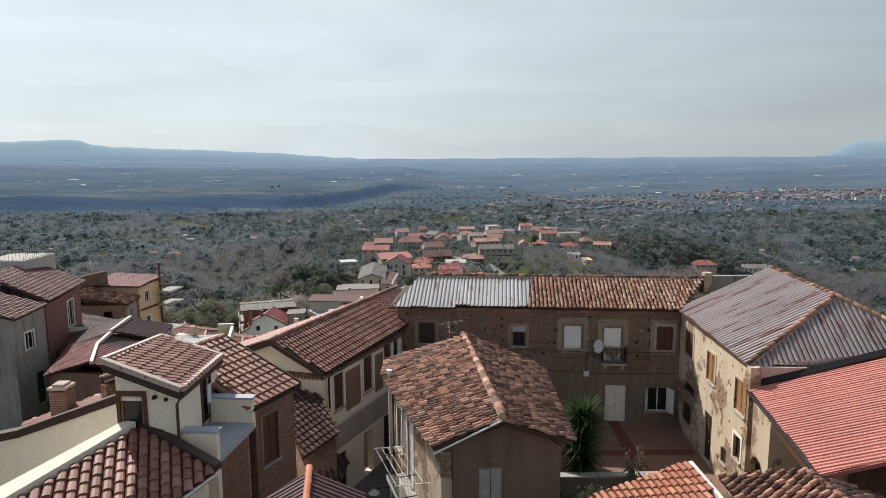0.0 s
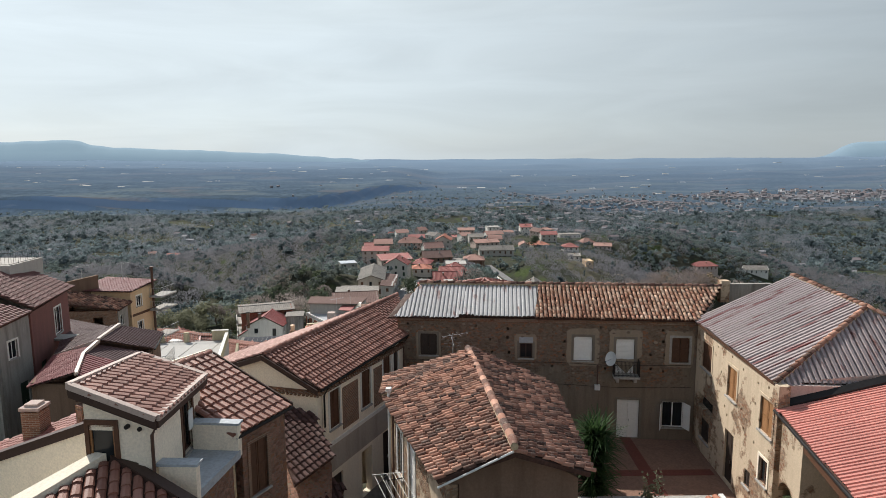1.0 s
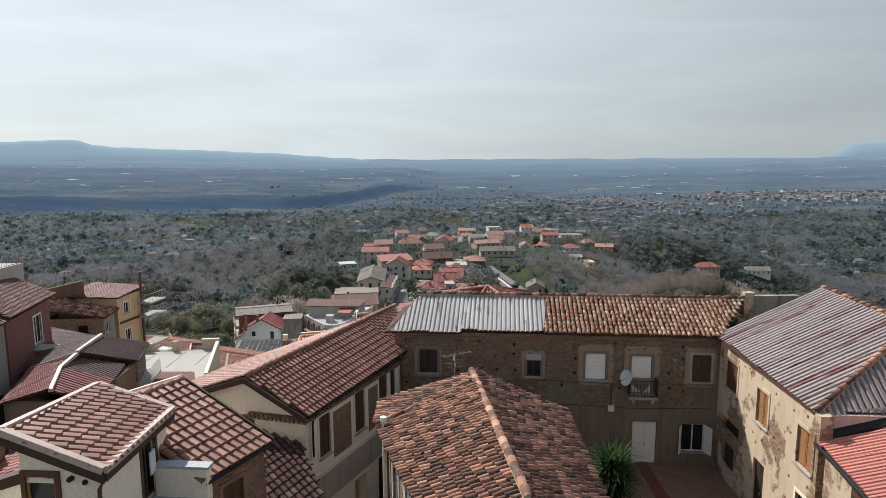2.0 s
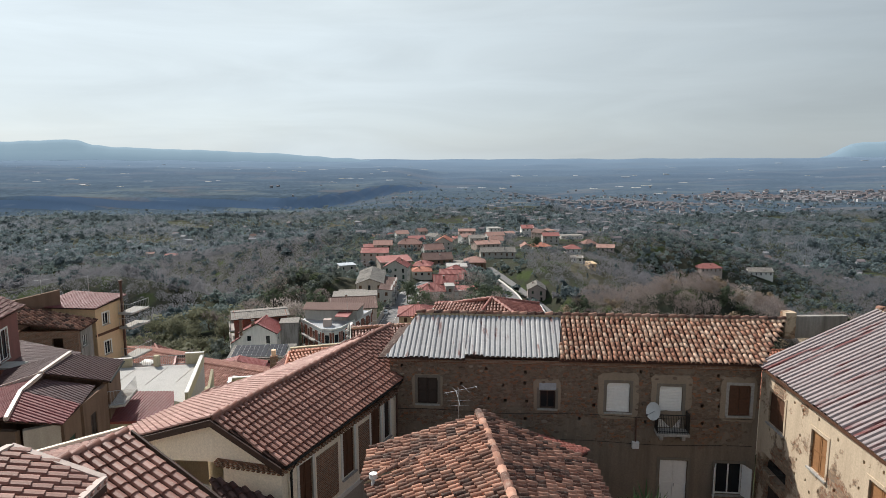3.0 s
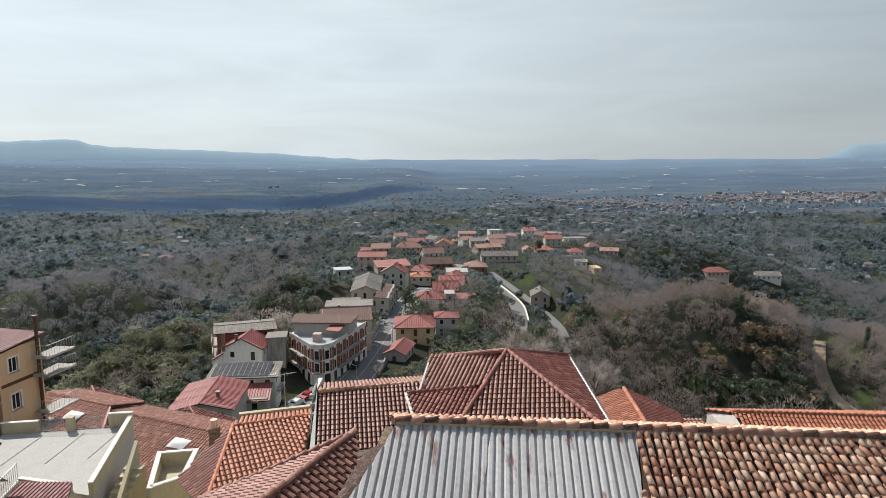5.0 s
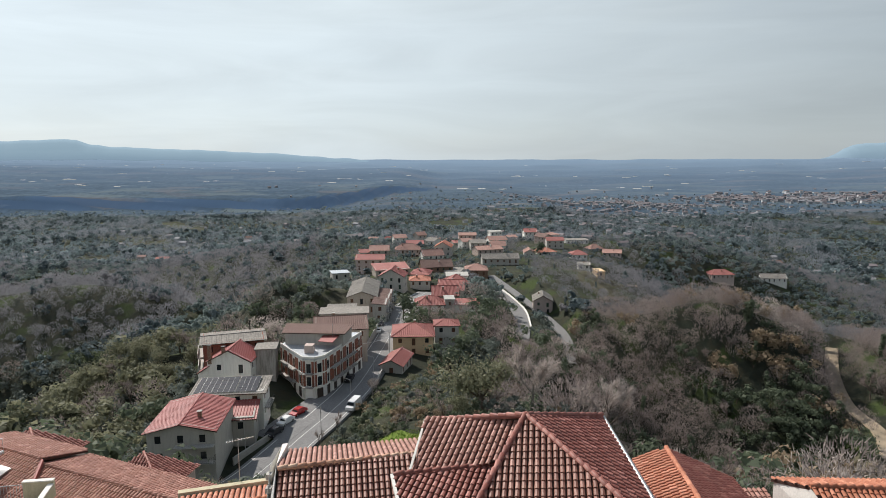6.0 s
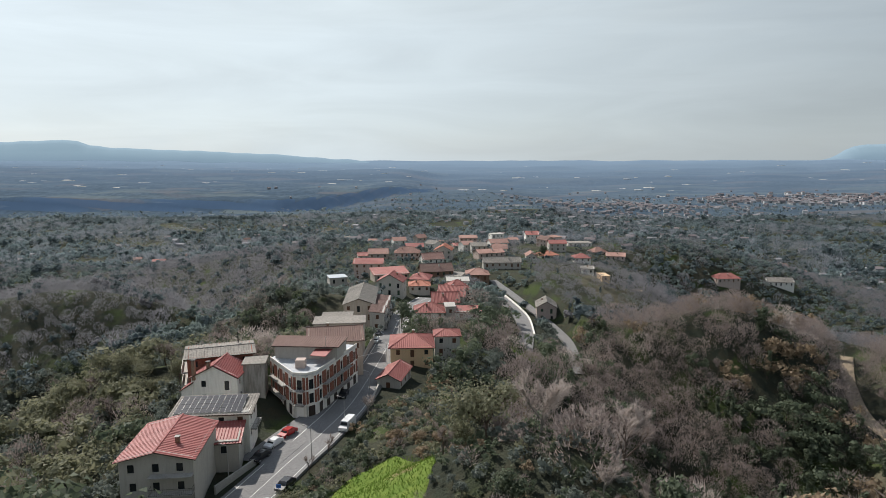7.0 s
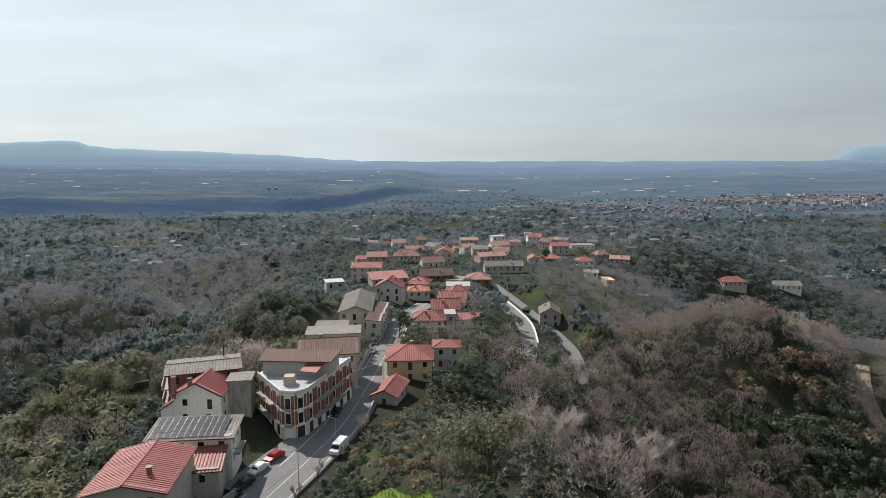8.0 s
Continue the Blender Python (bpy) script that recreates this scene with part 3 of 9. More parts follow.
def window(parent, m, x0, x1, z0, z1, kind, trim="", detail=True, th=0.35):
    """Fills a hole in a wall: kind is glass, roller, hole, door:colour, or shutter:colour."""
    what, _, colour = kind.partition(":")
    if what == "hole":
        return None
    if not detail:
        deep = 0.06 if what in ("shutter", "roller", "door", "garage") else 0.14
        mat = {"glass": "glass", "roller": "white_wood"}.get(what, colour or "brown_wood")
        return part("door" if what in ("door", "garage") else "window", Geo().box(x0, x1, deep, deep + 0.03, z0, z1, m), mat, parent)
    w = thing("door" if what in ("door", "garage") else "window", "", "")
    w.parent, w.matrix_parent_inverse = parent, place_of(parent).inverted()

    def sub(name, geo, mat, label=""):
        ob = new(name, geo.mesh(name, mat))
        ob.parent = w
        if label:
            ob["label"] = label

    if trim:
        t = 0.13
        g = Geo()
        g.box(x0 - t, x0, -0.025, 0.06, z0, z1 + t, m).box(x1, x1 + t, -0.025, 0.06, z0, z1 + t, m).box(x0, x1, -0.025, 0.06, z1, z1 + t, m)
        sub("surround", g, trim)
    if what != "door" and what != "garage":
        sub("sill", Geo().box(x0 - 0.1, x1 + 0.1, -0.09, th * 0.5, z0 - 0.07, z0 - 0.003, m), "concrete")
    xm, e = (x0 + x1) / 2, 0.012
    if what == "shutter":
        for a, b in ((x0 + e, xm - e), (xm + e, x1 - e)):
            g = Geo()
            shutter_leaf(g, m, a, b, 0.05, z0 + e, z1 - e, detail)
            sub("shutter", g, colour or "brown_wood")
        sub("pane", Geo().box(x0, x1, 0.2, 0.215, z0, z1, m), "glass")
    elif what == "roller":
        g = Geo()
        n = max(6, int((z1 - z0) / 0.07))
        rows = []
        for k in range(n):
            a, b = z0 + (z1 - z0) * k / n, z0 + (z1 - z0) * (k + 1) / n
            rows += [(0.075, a), (0.062, a + 0.008), (0.06, b - 0.01), (0.075, b)]
        g.add([m @ Vector((x, y, z)) for y, z in rows for x in (x0 + e, x1 - e)], [(2 * i, 2 * i + 1, 2 * i + 3, 2 * i + 2) for i in range(len(rows) - 1)])
        sub("roller_shutter", g, "white_wood")
    elif what in ("door", "garage"):
        col = colour or "brown_wood"
        leaves = ((x0 + e, xm - e / 2), (xm + e / 2, x1 - e)) if x1 - x0 > 0.95 else ((x0 + e, x1 - e),)
        for a, b in leaves:
            g = Geo()
            shutter_leaf(g, m, a, b, 0.1, z0, z1 - e, False, 0.05)
            sub("leaf", g, col)
        sub("door_handle", Geo().box(xm + 0.04, xm + 0.07, 0.06, 0.1, z0 + 0.95, z0 + 1.1, m), "steel")
    else:
        g = Geo()
        t = 0.06
        g.box(x0, x0 + t, 0.1, 0.16, z0, z1, m).box(x1 - t, x1, 0.1, 0.16, z0, z1, m)
        g.box(x0 + t, x1 - t, 0.1, 0.16, z0, z0 + t, m).box(x0 + t, x1 - t, 0.1, 0.16, z1 - t, z1, m)
        g.box(xm - t / 2, xm + t / 2, 0.1, 0.16, z0 + t, z1 - t, m)
        sub("window_frame", g, colour or "white_wood")
        sub("pane", Geo().box(x0 + t, xm - t / 2, 0.12, 0.135, z0 + t, z1 - t, m), "glass")
        sub("pane", Geo().box(xm + t / 2, x1 - t, 0.12, 0.135, z0 + t, z1 - t, m), "glass")
    return w


def walls(parent, foot, z0, z1, mats, holes=None, th=0.35, tops=None, trim="", detail=True, skip=()):
    """The outer walls over a footprint (anticlockwise). holes: wall number -> rows of x0, x1, z0, z1, kind.
    tops: wall number -> outline (x, z) of the gable above z1."""
    holes, tops, made = holes or {}, tops or {}, []
    for i, p in enumerate(foot):
        if i in skip:
            continue
        m, length = wall_axes(p, foot[(i + 1) % len(foot)])
        g = Geo()
        top = z1[i] if isinstance(z1, dict) else z1
        holed(g, m, length, z0, top, holes.get(i, ()), th, th)
        if i in tops:
            out = [m @ Vector((x, 0, z)) for x, z in tops[i]]
            g.prism(out, (m.to_3x3() @ Vector((0, th, 0))))
        mat = mats.get(i, mats["all"]) if isinstance(mats, dict) else mats
        wall = part("wall", g, mat, parent)
        made.append((wall, m))
        for row in holes.get(i, ()):
            window(wall, m, *row[:4], row[4], row[5] if len(row) > 5 else trim, detail, th)
    return made


# ---- roofs ----
def slope_axes(poly):
    """Origin, across, down the slope, and normal of a roof plane."""
    pts = [Vector(p) for p in poly]
    n = Vector((0, 0, 0))
    for a, b in zip(pts, pts[1:] + pts[:1]):
        n += Vector(((a.y - b.y) * (a.z + b.z), (a.z - b.z) * (a.x + b.x), (a.x - b.x) * (a.y + b.y)))
    n.normalize()
    if n.z < 0:
        n = -n
    down = Vector((n.x * n.z, n.y * n.z, -(n.x ** 2 + n.y ** 2))).normalized()
    across = down.cross(n).normalized()
    return sum(pts, Vector()) / len(pts), across, down, n


def chord(flat, a):
    """Where the line at a across cuts the outline: the least and greatest way down."""
    cut = []
    for (a0, s0), (a1, s1) in zip(flat, flat[1:] + flat[:1]):
        if (a0 <= a < a1) or (a1 <= a < a0):
            cut.append(s0 + (s1 - s0) * (a - a0) / (a1 - a0))
    return (min(cut), max(cut)) if len(cut) >= 2 else None


def tile_shape(width, length, rise, pan=0.0):
    """A barrel tile, narrower at its upper end, thick at its lower lip; pan: share of the width left to the channel."""
    g = Geo()
    n = 5
    prof = []
    for k in range(n):
        t = math.pi * k / (n - 1)
        prof.append((-math.cos(t) * width * 0.5 * (1 - pan), math.sin(t) * rise))
    rows = []
    for y, s, lift in ((-length * 0.5, 0.8 if not pan else 0.94, 0.0), (length * 0.5, 1.0, 0.046)):
        rows.append([(x * s, y, z * s + lift) for x, z in prof])
    k = len(rows[0])
    lip = [(x, length * 0.5, max(z - 0.055, -0.02)) for x, _, z in rows[1]]
    g.add(rows[0] + rows[1] + lip, [(i, i + 1, k + i + 1, k + i) for i in range(k - 1)] + [(k + i, k + i + 1, 2 * k + i + 1, 2 * k + i) for i in range(k - 1)])
    return g


TILE_MESHES = {}


def tiled(parent, poly, mat, cw=0.24, rl=0.34, pan=0.0, rise=None, single=0, near=None, rough=0.0, thick=0.14, deck="underlay", seed=1, joined=True):
    """A roof plane: a deck, and on it rows of clay tiles cut to the outline. single: how many of the tiles nearest to the
    spot near become pieces of their own; the others are joined."""
    o, ac, dn, n = slope_axes(poly)
    r = random.Random(seed)
    flat = [((Vector(p) - o).dot(ac), (Vector(p) - o).dot(dn)) for p in poly]
    on = [o + a * ac + s * dn for a, s in flat]
    body = part("roof_deck", Geo().prism(on if slope_up(on) else on[::-1], -thick * n), deck, parent)
    rise = rise or cw * ((0.25 if cw > 0.28 else 0.3) if pan else 0.46)
    key = (mat, cw, rl, pan)
    shape = tile_shape(cw * (0.98 if pan else 0.82), rl * 1.2, rise, pan * (0.24 if cw > 0.28 else 0.38))
    if key not in TILE_MESHES:
        TILE_MESHES[key] = shape.mesh("tile", mat, not pan)
    a0, a1 = min(f[0] for f in flat), max(f[0] for f in flat)
    smax = max(f[1] for f in flat)
    spots = []
    cols = max(1, round((a1 - a0) / cw))
    for c in range(cols):
        a = a0 + (c + 0.5) * (a1 - a0) / cols
        cut = chord(flat, a)
        if not cut or cut[1] - cut[0] < 0.08:
            continue
        s = cut[1] + 0.05
        while s > cut[0] + 0.06:
            ln = min(rl, s - cut[0] + 0.02)
            spots.append((a, s - ln / 2, ln / rl))
            s -= rl
    rot = Matrix((ac, dn, n)).transposed()
    if rot.determinant() < 0:
        rot = Matrix((-ac, dn, n)).transposed()
    mats = []
    for a, s, k in spots:
        wob = Euler((r.gauss(0, 0.02) * rough, r.gauss(0, 0.03) * rough, r.gauss(0, 0.035) * rough)).to_matrix()
        at = o + (a + r.gauss(0, 0.008) * rough) * ac + (s + r.gauss(0, 0.015) * rough) * dn + (0.012 + abs(r.gauss(0, 0.006)) * rough) * n
        m = (rot @ wob @ Matrix.Diagonal((1, k, 1))).to_4x4()
        m.translation = at
        mats.append(m)
    if near is not None and single:
        q = Vector((*near, 0)) if len(near) == 2 else Vector(near)
        mats.sort(key=lambda m: (m.translation.x - q.x) ** 2 + (m.translation.y - q.y) ** 2)
    for m in mats[:single]:
        ob = new("tile", TILE_MESHES[key])
        ob.parent = body
        ob.matrix_basis = m
    if len(mats) > single:
        g = Geo()
        for m in mats[single:]:
            g.add([m @ Vector(p) for p in shape.v], shape.f)
        tagged(part("tiles", g, mat, body, smooth=not pan), kind="stuff")
    return body


def slope_up(poly):
    a, b, c = Vector(poly[0]), Vector(poly[1]), Vector(poly[2])
    n = Vector((0, 0, 0))
    pts = [Vector(p) for p in poly]
    for p, q in zip(pts, pts[1:] + pts[:1]):
        n.z += (p.x - q.x) * (p.y + q.y)
    return n.z > 0


def ridge(parent, a, b, mat, r=0.13, step=0.38, bed="mortar", single=True):
    """A line of half-round cap tiles from a to b, on a bed of mortar."""
    a, b = Vector(a), Vector(b)
    d = b - a
    n = max(1, round(d.length / step))
    body = part("ridge", Geo().tube(a - Vector((0, 0, 0.03)), b - Vector((0, 0, 0.03)), r * 0.85, r * 0.85, 8), bed, parent)
    key = ("cap", mat, r, step)
    if key not in TILE_MESHES:
        TILE_MESHES[key] = tile_shape(2 * r, step * 1.12, r * 0.9).mesh("ridge_tile", mat, True)
    y = d.normalized()
    x = y.cross(Vector((0, 0, 1))).normalized()
    z = x.cross(y)
    rot = Matrix((x, y, z)).transposed()
    for k in range(n):
        m = (rot @ Euler((rng.gauss(0, 0.02), rng.gauss(0, 0.04), rng.gauss(0, 0.03))).to_matrix()).to_4x4()
        m.translation = a + d * ((k + 0.5) / n) + Vector((0, 0, 0.015))
        ob = new("ridge_tile", TILE_MESHES[key])
        ob.parent = body
        ob.matrix_basis = m
    return body


def corrugated(parent, poly, mat, pitch=0.2, amp=0.03, sheet=1.0, thick=0.05, seed=3, deck="underlay"):
    """A roof plane of corrugated sheets, each its own piece, lapped over its neighbour."""
    o, ac, dn, n = slope_axes(poly)
    r = random.Random(seed)
    flat = [((Vector(p) - o).dot(ac), (Vector(p) - o).dot(dn)) for p in poly]
    on = [o + a * ac + s * dn - 0.06 * n for a, s in flat]
    body = part("roof_deck", Geo().prism(on if slope_up(on) else on[::-1], -thick * n), deck, parent)
    a0, a1 = min(f[0] for f in flat), max(f[0] for f in flat)
    count = max(1, round((a1 - a0) / sheet))
    for c in range(count):
        lo, hi = a0 + (a1 - a0) * c / count, a0 + (a1 - a0) * (c + 1) / count
        g = Geo()
        lift, slip, tilt = r.uniform(0.0, 0.012), r.gauss(0, 0.035), r.gauss(0, 0.003)
        steps = max(4, round((hi - lo) / pitch) * 8)
        rows = []
        for k in range(steps + 1):
            a = lo + (hi - lo + 0.03) * k / steps
            cut = chord(flat, min(max(a, a0 + 1e-3), a1 - 1e-3))
            if not cut:
                continue
            w = math.sin(a / pitch * math.tau)
            h = amp * max(-1.0, min(0.75, w * 2.6 + 1.3)) + lift
            rows.append((o + a * ac + cut[0] * dn + h * n, o + a * ac + (cut[1] + slip) * dn + (h + tilt) * n))
        if len(rows) < 3:
            continue
        k = len(rows)
        top = [p for p, _ in rows] + [q for _, q in rows]
        low = [p - 0.006 * n for p in top]
        faces = [(i, i + 1, k + i + 1, k + i) for i in range(k - 1)]
        faces += [(2 * k + i + 1, 2 * k + i, 3 * k + i, 3 * k + i + 1) for i in range(k - 1)]
        faces += [(k + i, k + i + 1, 3 * k + i + 1, 3 * k + i) for i in range(k - 1)]
        part("sheet", g.add(top + low, faces), mat, body)
    return body


def fascia(parent, pts, mat="fascia", drop=0.16, out=0.03):
    g = Geo()
    for a, b in zip(pts, pts[1:]):
        m, length = wall_axes(a, b)
        a, b = Vector(a), Vector(b)
        g.add([a, b, b - Vector((0, 0, drop)), a - Vector((0, 0, drop))] + [p + m.to_3x3() @ Vector((0, -out, 0)) for p in (a, b, b - Vector((0, 0, drop)), a - Vector((0, 0, drop)))],
              [(0, 1, 2, 3), (7, 6, 5, 4), (0, 4, 5, 1), (3, 2, 6, 7), (1, 5, 6, 2), (0, 3, 7, 4)])
    return part("fascia", g, mat, parent)


def gutter(parent, a, b, mat="copper_pipe", r=0.06):
    return part("gutter", Geo().tube(a, b, r, r, 8), mat, parent)


def railing(name, label, pts, h=1.0, mat="iron", step=0.13, parent=None, post=1.6):
    """A railing of thin uprights between two rails; each upright is a piece."""
    top = parent if parent is not None else thing(name, label, "railing", pts[0])
    g = Geo()
    for a, b in zip(pts, pts[1:]):
        a, b = Vector(a), Vector(b)
        for z in (0.08, h):
            g.tube(a + Vector((0, 0, z)), b + Vector((0, 0, z)), 0.022, None, 5)
    part("rail", g, mat, top)
    key = ("bar", mat, h)
    if key not in TILE_MESHES:
        TILE_MESHES[key] = Geo().tube((0, 0, 0), (0, 0, h), 0.011, None, 4).mesh("bar", mat)
    for a, b in zip(pts, pts[1:]):
        a, b = Vector(a), Vector(b)
        n = max(1, round((b - a).length / step))
        for k in range(n + 1):
            ob = new("bar", TILE_MESHES[key])
            ob.parent = top
            ob.matrix_parent_inverse = place_of(top).inverted()
            ob.matrix_basis = Matrix.Translation(a + (b - a) * k / n)
    return top

# ---- the land ----
def smooth(t):
    t = np.clip(t, 0, 1)
    return t * t * (3 - 2 * t)


def ripple(x, y, size, seed):
    """Soft uneven rise and fall about nought, of that size in metres."""
    r = np.random.RandomState(seed)
    z = np.zeros_like(x, dtype=float)
    for k in range(9):
        a, f, p = r.uniform(0, math.tau), r.uniform(0.6, 1.9) / size, r.uniform(0, math.tau)
        z += np.sin((x * np.cos(a) + y * np.sin(a)) * f * math.tau / 2 + p)
    return z / 4.5


def bump_at(x, y, cx, cy, sx, sy, h, turn=0.0):
    c, s = math.cos(turn), math.sin(turn)
    u, v = (x - cx) * c + (y - cy) * s, -(x - cx) * s + (y - cy) * c
    return h * np.exp(-(u / sx) ** 2 - (v / sy) ** 2)


# the road down the spur, the curve beyond it, a lane and a track
ROAD = [(-41, 112, -36.6), (-36.5, 122, -36.4), (-31.0, 132, -36.0), (-26.2, 146, -35.5), (-22.4, 157, -35.2), (-18.6, 172, -35.2), (-16.2, 193, -35.6), (-14.3, 220, -36.8), (-13.8, 243, -38.0), (-12.9, 265, -39.6), (-9, 292, -41.5), (-4, 318, -44)]
BAY = [(-31.5, 146, -35.5), (-28.5, 154, -35.25), (-25.0, 163, -35.2), (-22.5, 170, -35.2)]
ROAD2 = [(27, 352, -46), (28.5, 338, -46.5), (33, 318, -47.5), (36, 298, -48.5), (35, 275, -49.5), (30, 250, -51)]
LANE = [(30, 366, -45.5), (38, 340, -48), (44, 318, -50), (49.5, 295, -52), (52, 276, -53.5), (50, 250, -56)]
TRACK = [(128, 196, -66.5), (137, 214, -66), (140, 234, -65.5), (150, 258, -63), (163, 280, -60)]
PALE_LANE = [(66, 402, -54), (84, 398, -54.5), (102, 394, -55.5), (118, 392, -57)]
CUTS = [(ROAD, 5.0), (BAY, 4.5), (ROAD2, 3.6), (LANE, 2.8), (TRACK, 3.0), (PALE_LANE, 2.6)]


def land_scarp(x):
    """How far off the edge of the far terrace runs."""
    return np.interp(x, [-2500, -1120, -430, -85, 100], [1560, 1610, 1690, 2160, 2700])


def land(x, y):
    """Height of the ground: a hill village, a spur with a road, wooded valleys, and a plain that rises to the horizon's line."""
    x, y = np.asarray(x, float), np.asarray(y, float)
    far = np.hypot(x * 0.8, y)
    base = np.interp(far, [0, 150, 300, 600, 1000, 1500, 2000, 3000, 4000, 4900, 7000], [-62, -70, -76, -92, -106, -118, -124, -114, -64, -6, 0])
    crest = np.interp(y, [-200, 30, 60, 75, 95, 115, 132, 165, 204, 250, 330, 400, 480, 560, 680, 820], [-2, -3, -5, -9, -19, -29, -36, -35.3, -36.2, -38.6, -43.6, -45.5, -49, -54, -82, -104])
    mid = np.interp(y, [0, 60, 100, 130, 165, 200, 250, 330, 400, 500], [-2, -4, -12, -24, -21, -16, -12, 4, 28, 55])
    half = np.interp(y, [0, 60, 80, 110, 132, 200, 260, 300, 350, 420, 600], [60, 52, 40, 26, 15, 20, 22, 26, 30, 62, 150])
    d = np.abs(x - mid) - half
    on = smooth(1 - d / np.interp(y, [0, 130, 300, 600], [70, 62, 85, 200]))
    h = base + (np.maximum(crest, base) - base) * on
    h = h + bump_at(x, y, 135, 285, 80, 58, 19, -0.1) + bump_at(x, y, 135, 352, 45, 28, 9) + bump_at(x, y, 175, 455, 60, 45, -18) + bump_at(x, y, 330, 300, 120, 60, 22)
    h = h + bump_at(x, y, 125, 232, 45, 25, 4) + bump_at(x, y, 78, 196, 60, 20, -11) + bump_at(x, y, 240, 400, 90, 60, -12)
    h = h + bump_at(x, y, -235, 340, 125, 48, 30) + bump_at(x, y, -105, 172, 50, 34, 17) + bump_at(x, y, -150, 248, 100, 30, -14) + bump_at(x, y, -330, 560, 200, 70, 16)
    h = h + ripple(x, y, 60, 3) * 1.6 * (1 - on) + ripple(x, y, 260, 5) * np.clip((far - 350) / 500, 0, 1) * 7
    # the brow above the meadow, the wooded knoll and the ridge across the valley
    h = h + bump_at(x, y, 27, 126, 18, 13, 21) + bump_at(x, y, 7, 129, 15, 15, 8) + bump_at(x, y, -4, 146, 11, 18, 3.5)
    h = h + bump_at(x, y, -100, 286, 48, 20, 17) + bump_at(x, y, -86, 200, 30, 17, 17) + bump_at(x, y, -140, 240, 60, 16, -6)
    # the long wooded hill across the ravine, the shoulder below the hilltop, and the rises beyond the left-hand valley
    h = h + bump_at(x, y, 101, 266, 38, 22, 22, -0.08) + bump_at(x, y, 66, 109, 24, 16, 36) + bump_at(x, y, -150, 335, 52, 30, 14) + bump_at(x, y, -62, 276, 20, 24, 12)
    for road, wide in CUTS:
        near = np.full(h.shape, 1e9)
        level = np.zeros(h.shape)
        for (ax, ay, az), (bx, by, bz) in zip(road, road[1:]):
            dx, dy = bx - ax, by - ay
            t = np.clip(((x - ax) * dx + (y - ay) * dy) / (dx * dx + dy * dy), 0, 1)
            d = np.hypot(x - ax - t * dx, y - ay - t * dy)
            level = np.where(d < near, az + t * (bz - az) - 0.35, level)
            near = np.minimum(near, d)
        k = smooth((wide + 9 - near) / 8)
        h = h + (level - h) * k
    h = h + 34 * smooth((y - land_scarp(x)) / 80) * smooth((60 - x) / 300) * smooth((4300 - y) / 900)
    return h


def land_at(x, y):
    return float(land(x, y))


def build_ground():
    ys = [-260, -150, -80, -40, -10, 20]
    while ys[-1] < 4935:
        ys.append(ys[-1] + max(3.2, (ys[-1] - 60) * 0.019))
    ys = np.array(ys)
    t = np.linspace(-1, 1, 171)
    verts, n = [], len(t)
    for y in ys:
        w = max(170, 0.95 * y + 60)
        xs = np.sign(t) * np.abs(t) ** 1.15 * w
        verts += list(zip(xs, [y] * n, land(xs, np.full(n, y))))
    faces = [(j * n + i, j * n + i + 1, (j + 1) * n + i + 1, (j + 1) * n + i) for j in range(len(ys) - 1) for i in range(n - 1)]
    me = bpy.data.meshes.new("ground")
    me.from_pydata(verts, [], faces)
    me.materials.append(M["land"])
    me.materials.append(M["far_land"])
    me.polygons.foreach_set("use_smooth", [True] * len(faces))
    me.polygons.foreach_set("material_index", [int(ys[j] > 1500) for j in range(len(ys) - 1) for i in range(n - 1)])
    me.update()
    tagged(new("ground", me), "rolling ground of woods, groves and fields running to a hazy plain", "ground", kind="structure")


build_ground()


def build_hills():
    """The long blue ridge on the horizon and the headland opposite."""
    for label, pts in (("long blue hazy ridge far across the plain", ((-4300, 130), (-3330, 134), (-3000, 146), (-2760, 152), (-2650, 147), (-2560, 112), (-2380, 96), (-2010, 80), (-1760, 73), (-1500, 58), (-1143, 42), (-950, 24), (-700, 8), (-480, -10), (-300, -38))),
                       ("pale blue hazy headland on the horizon", ((2850, -38), (2900, 0), (2960, 14), (3010, 40), (3060, 74), (3120, 96), (3240, 112), (3400, 118), (4300, 116)))):
        xs = np.linspace(pts[0][0], pts[-1][0], 220)
        top = np.interp(xs, [p[0] for p in pts], [p[1] for p in pts]) + ripple(xs, xs * 0, 120, 8) * 3
        v, n = [], len(xs)
        for y, k in ((4640, 0.0), (4680, 0.45), (4740, 0.85), (4800, 1.0), (4900, 0.6)):
            v += [(x, y, -40 + (z + 40) * k) for x, z in zip(xs, top)]
        f = [(j * n + i, j * n + i + 1, (j + 1) * n + i + 1, (j + 1) * n + i) for j in range(4) for i in range(n - 1)]
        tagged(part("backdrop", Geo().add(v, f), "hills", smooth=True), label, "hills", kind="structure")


build_hills()


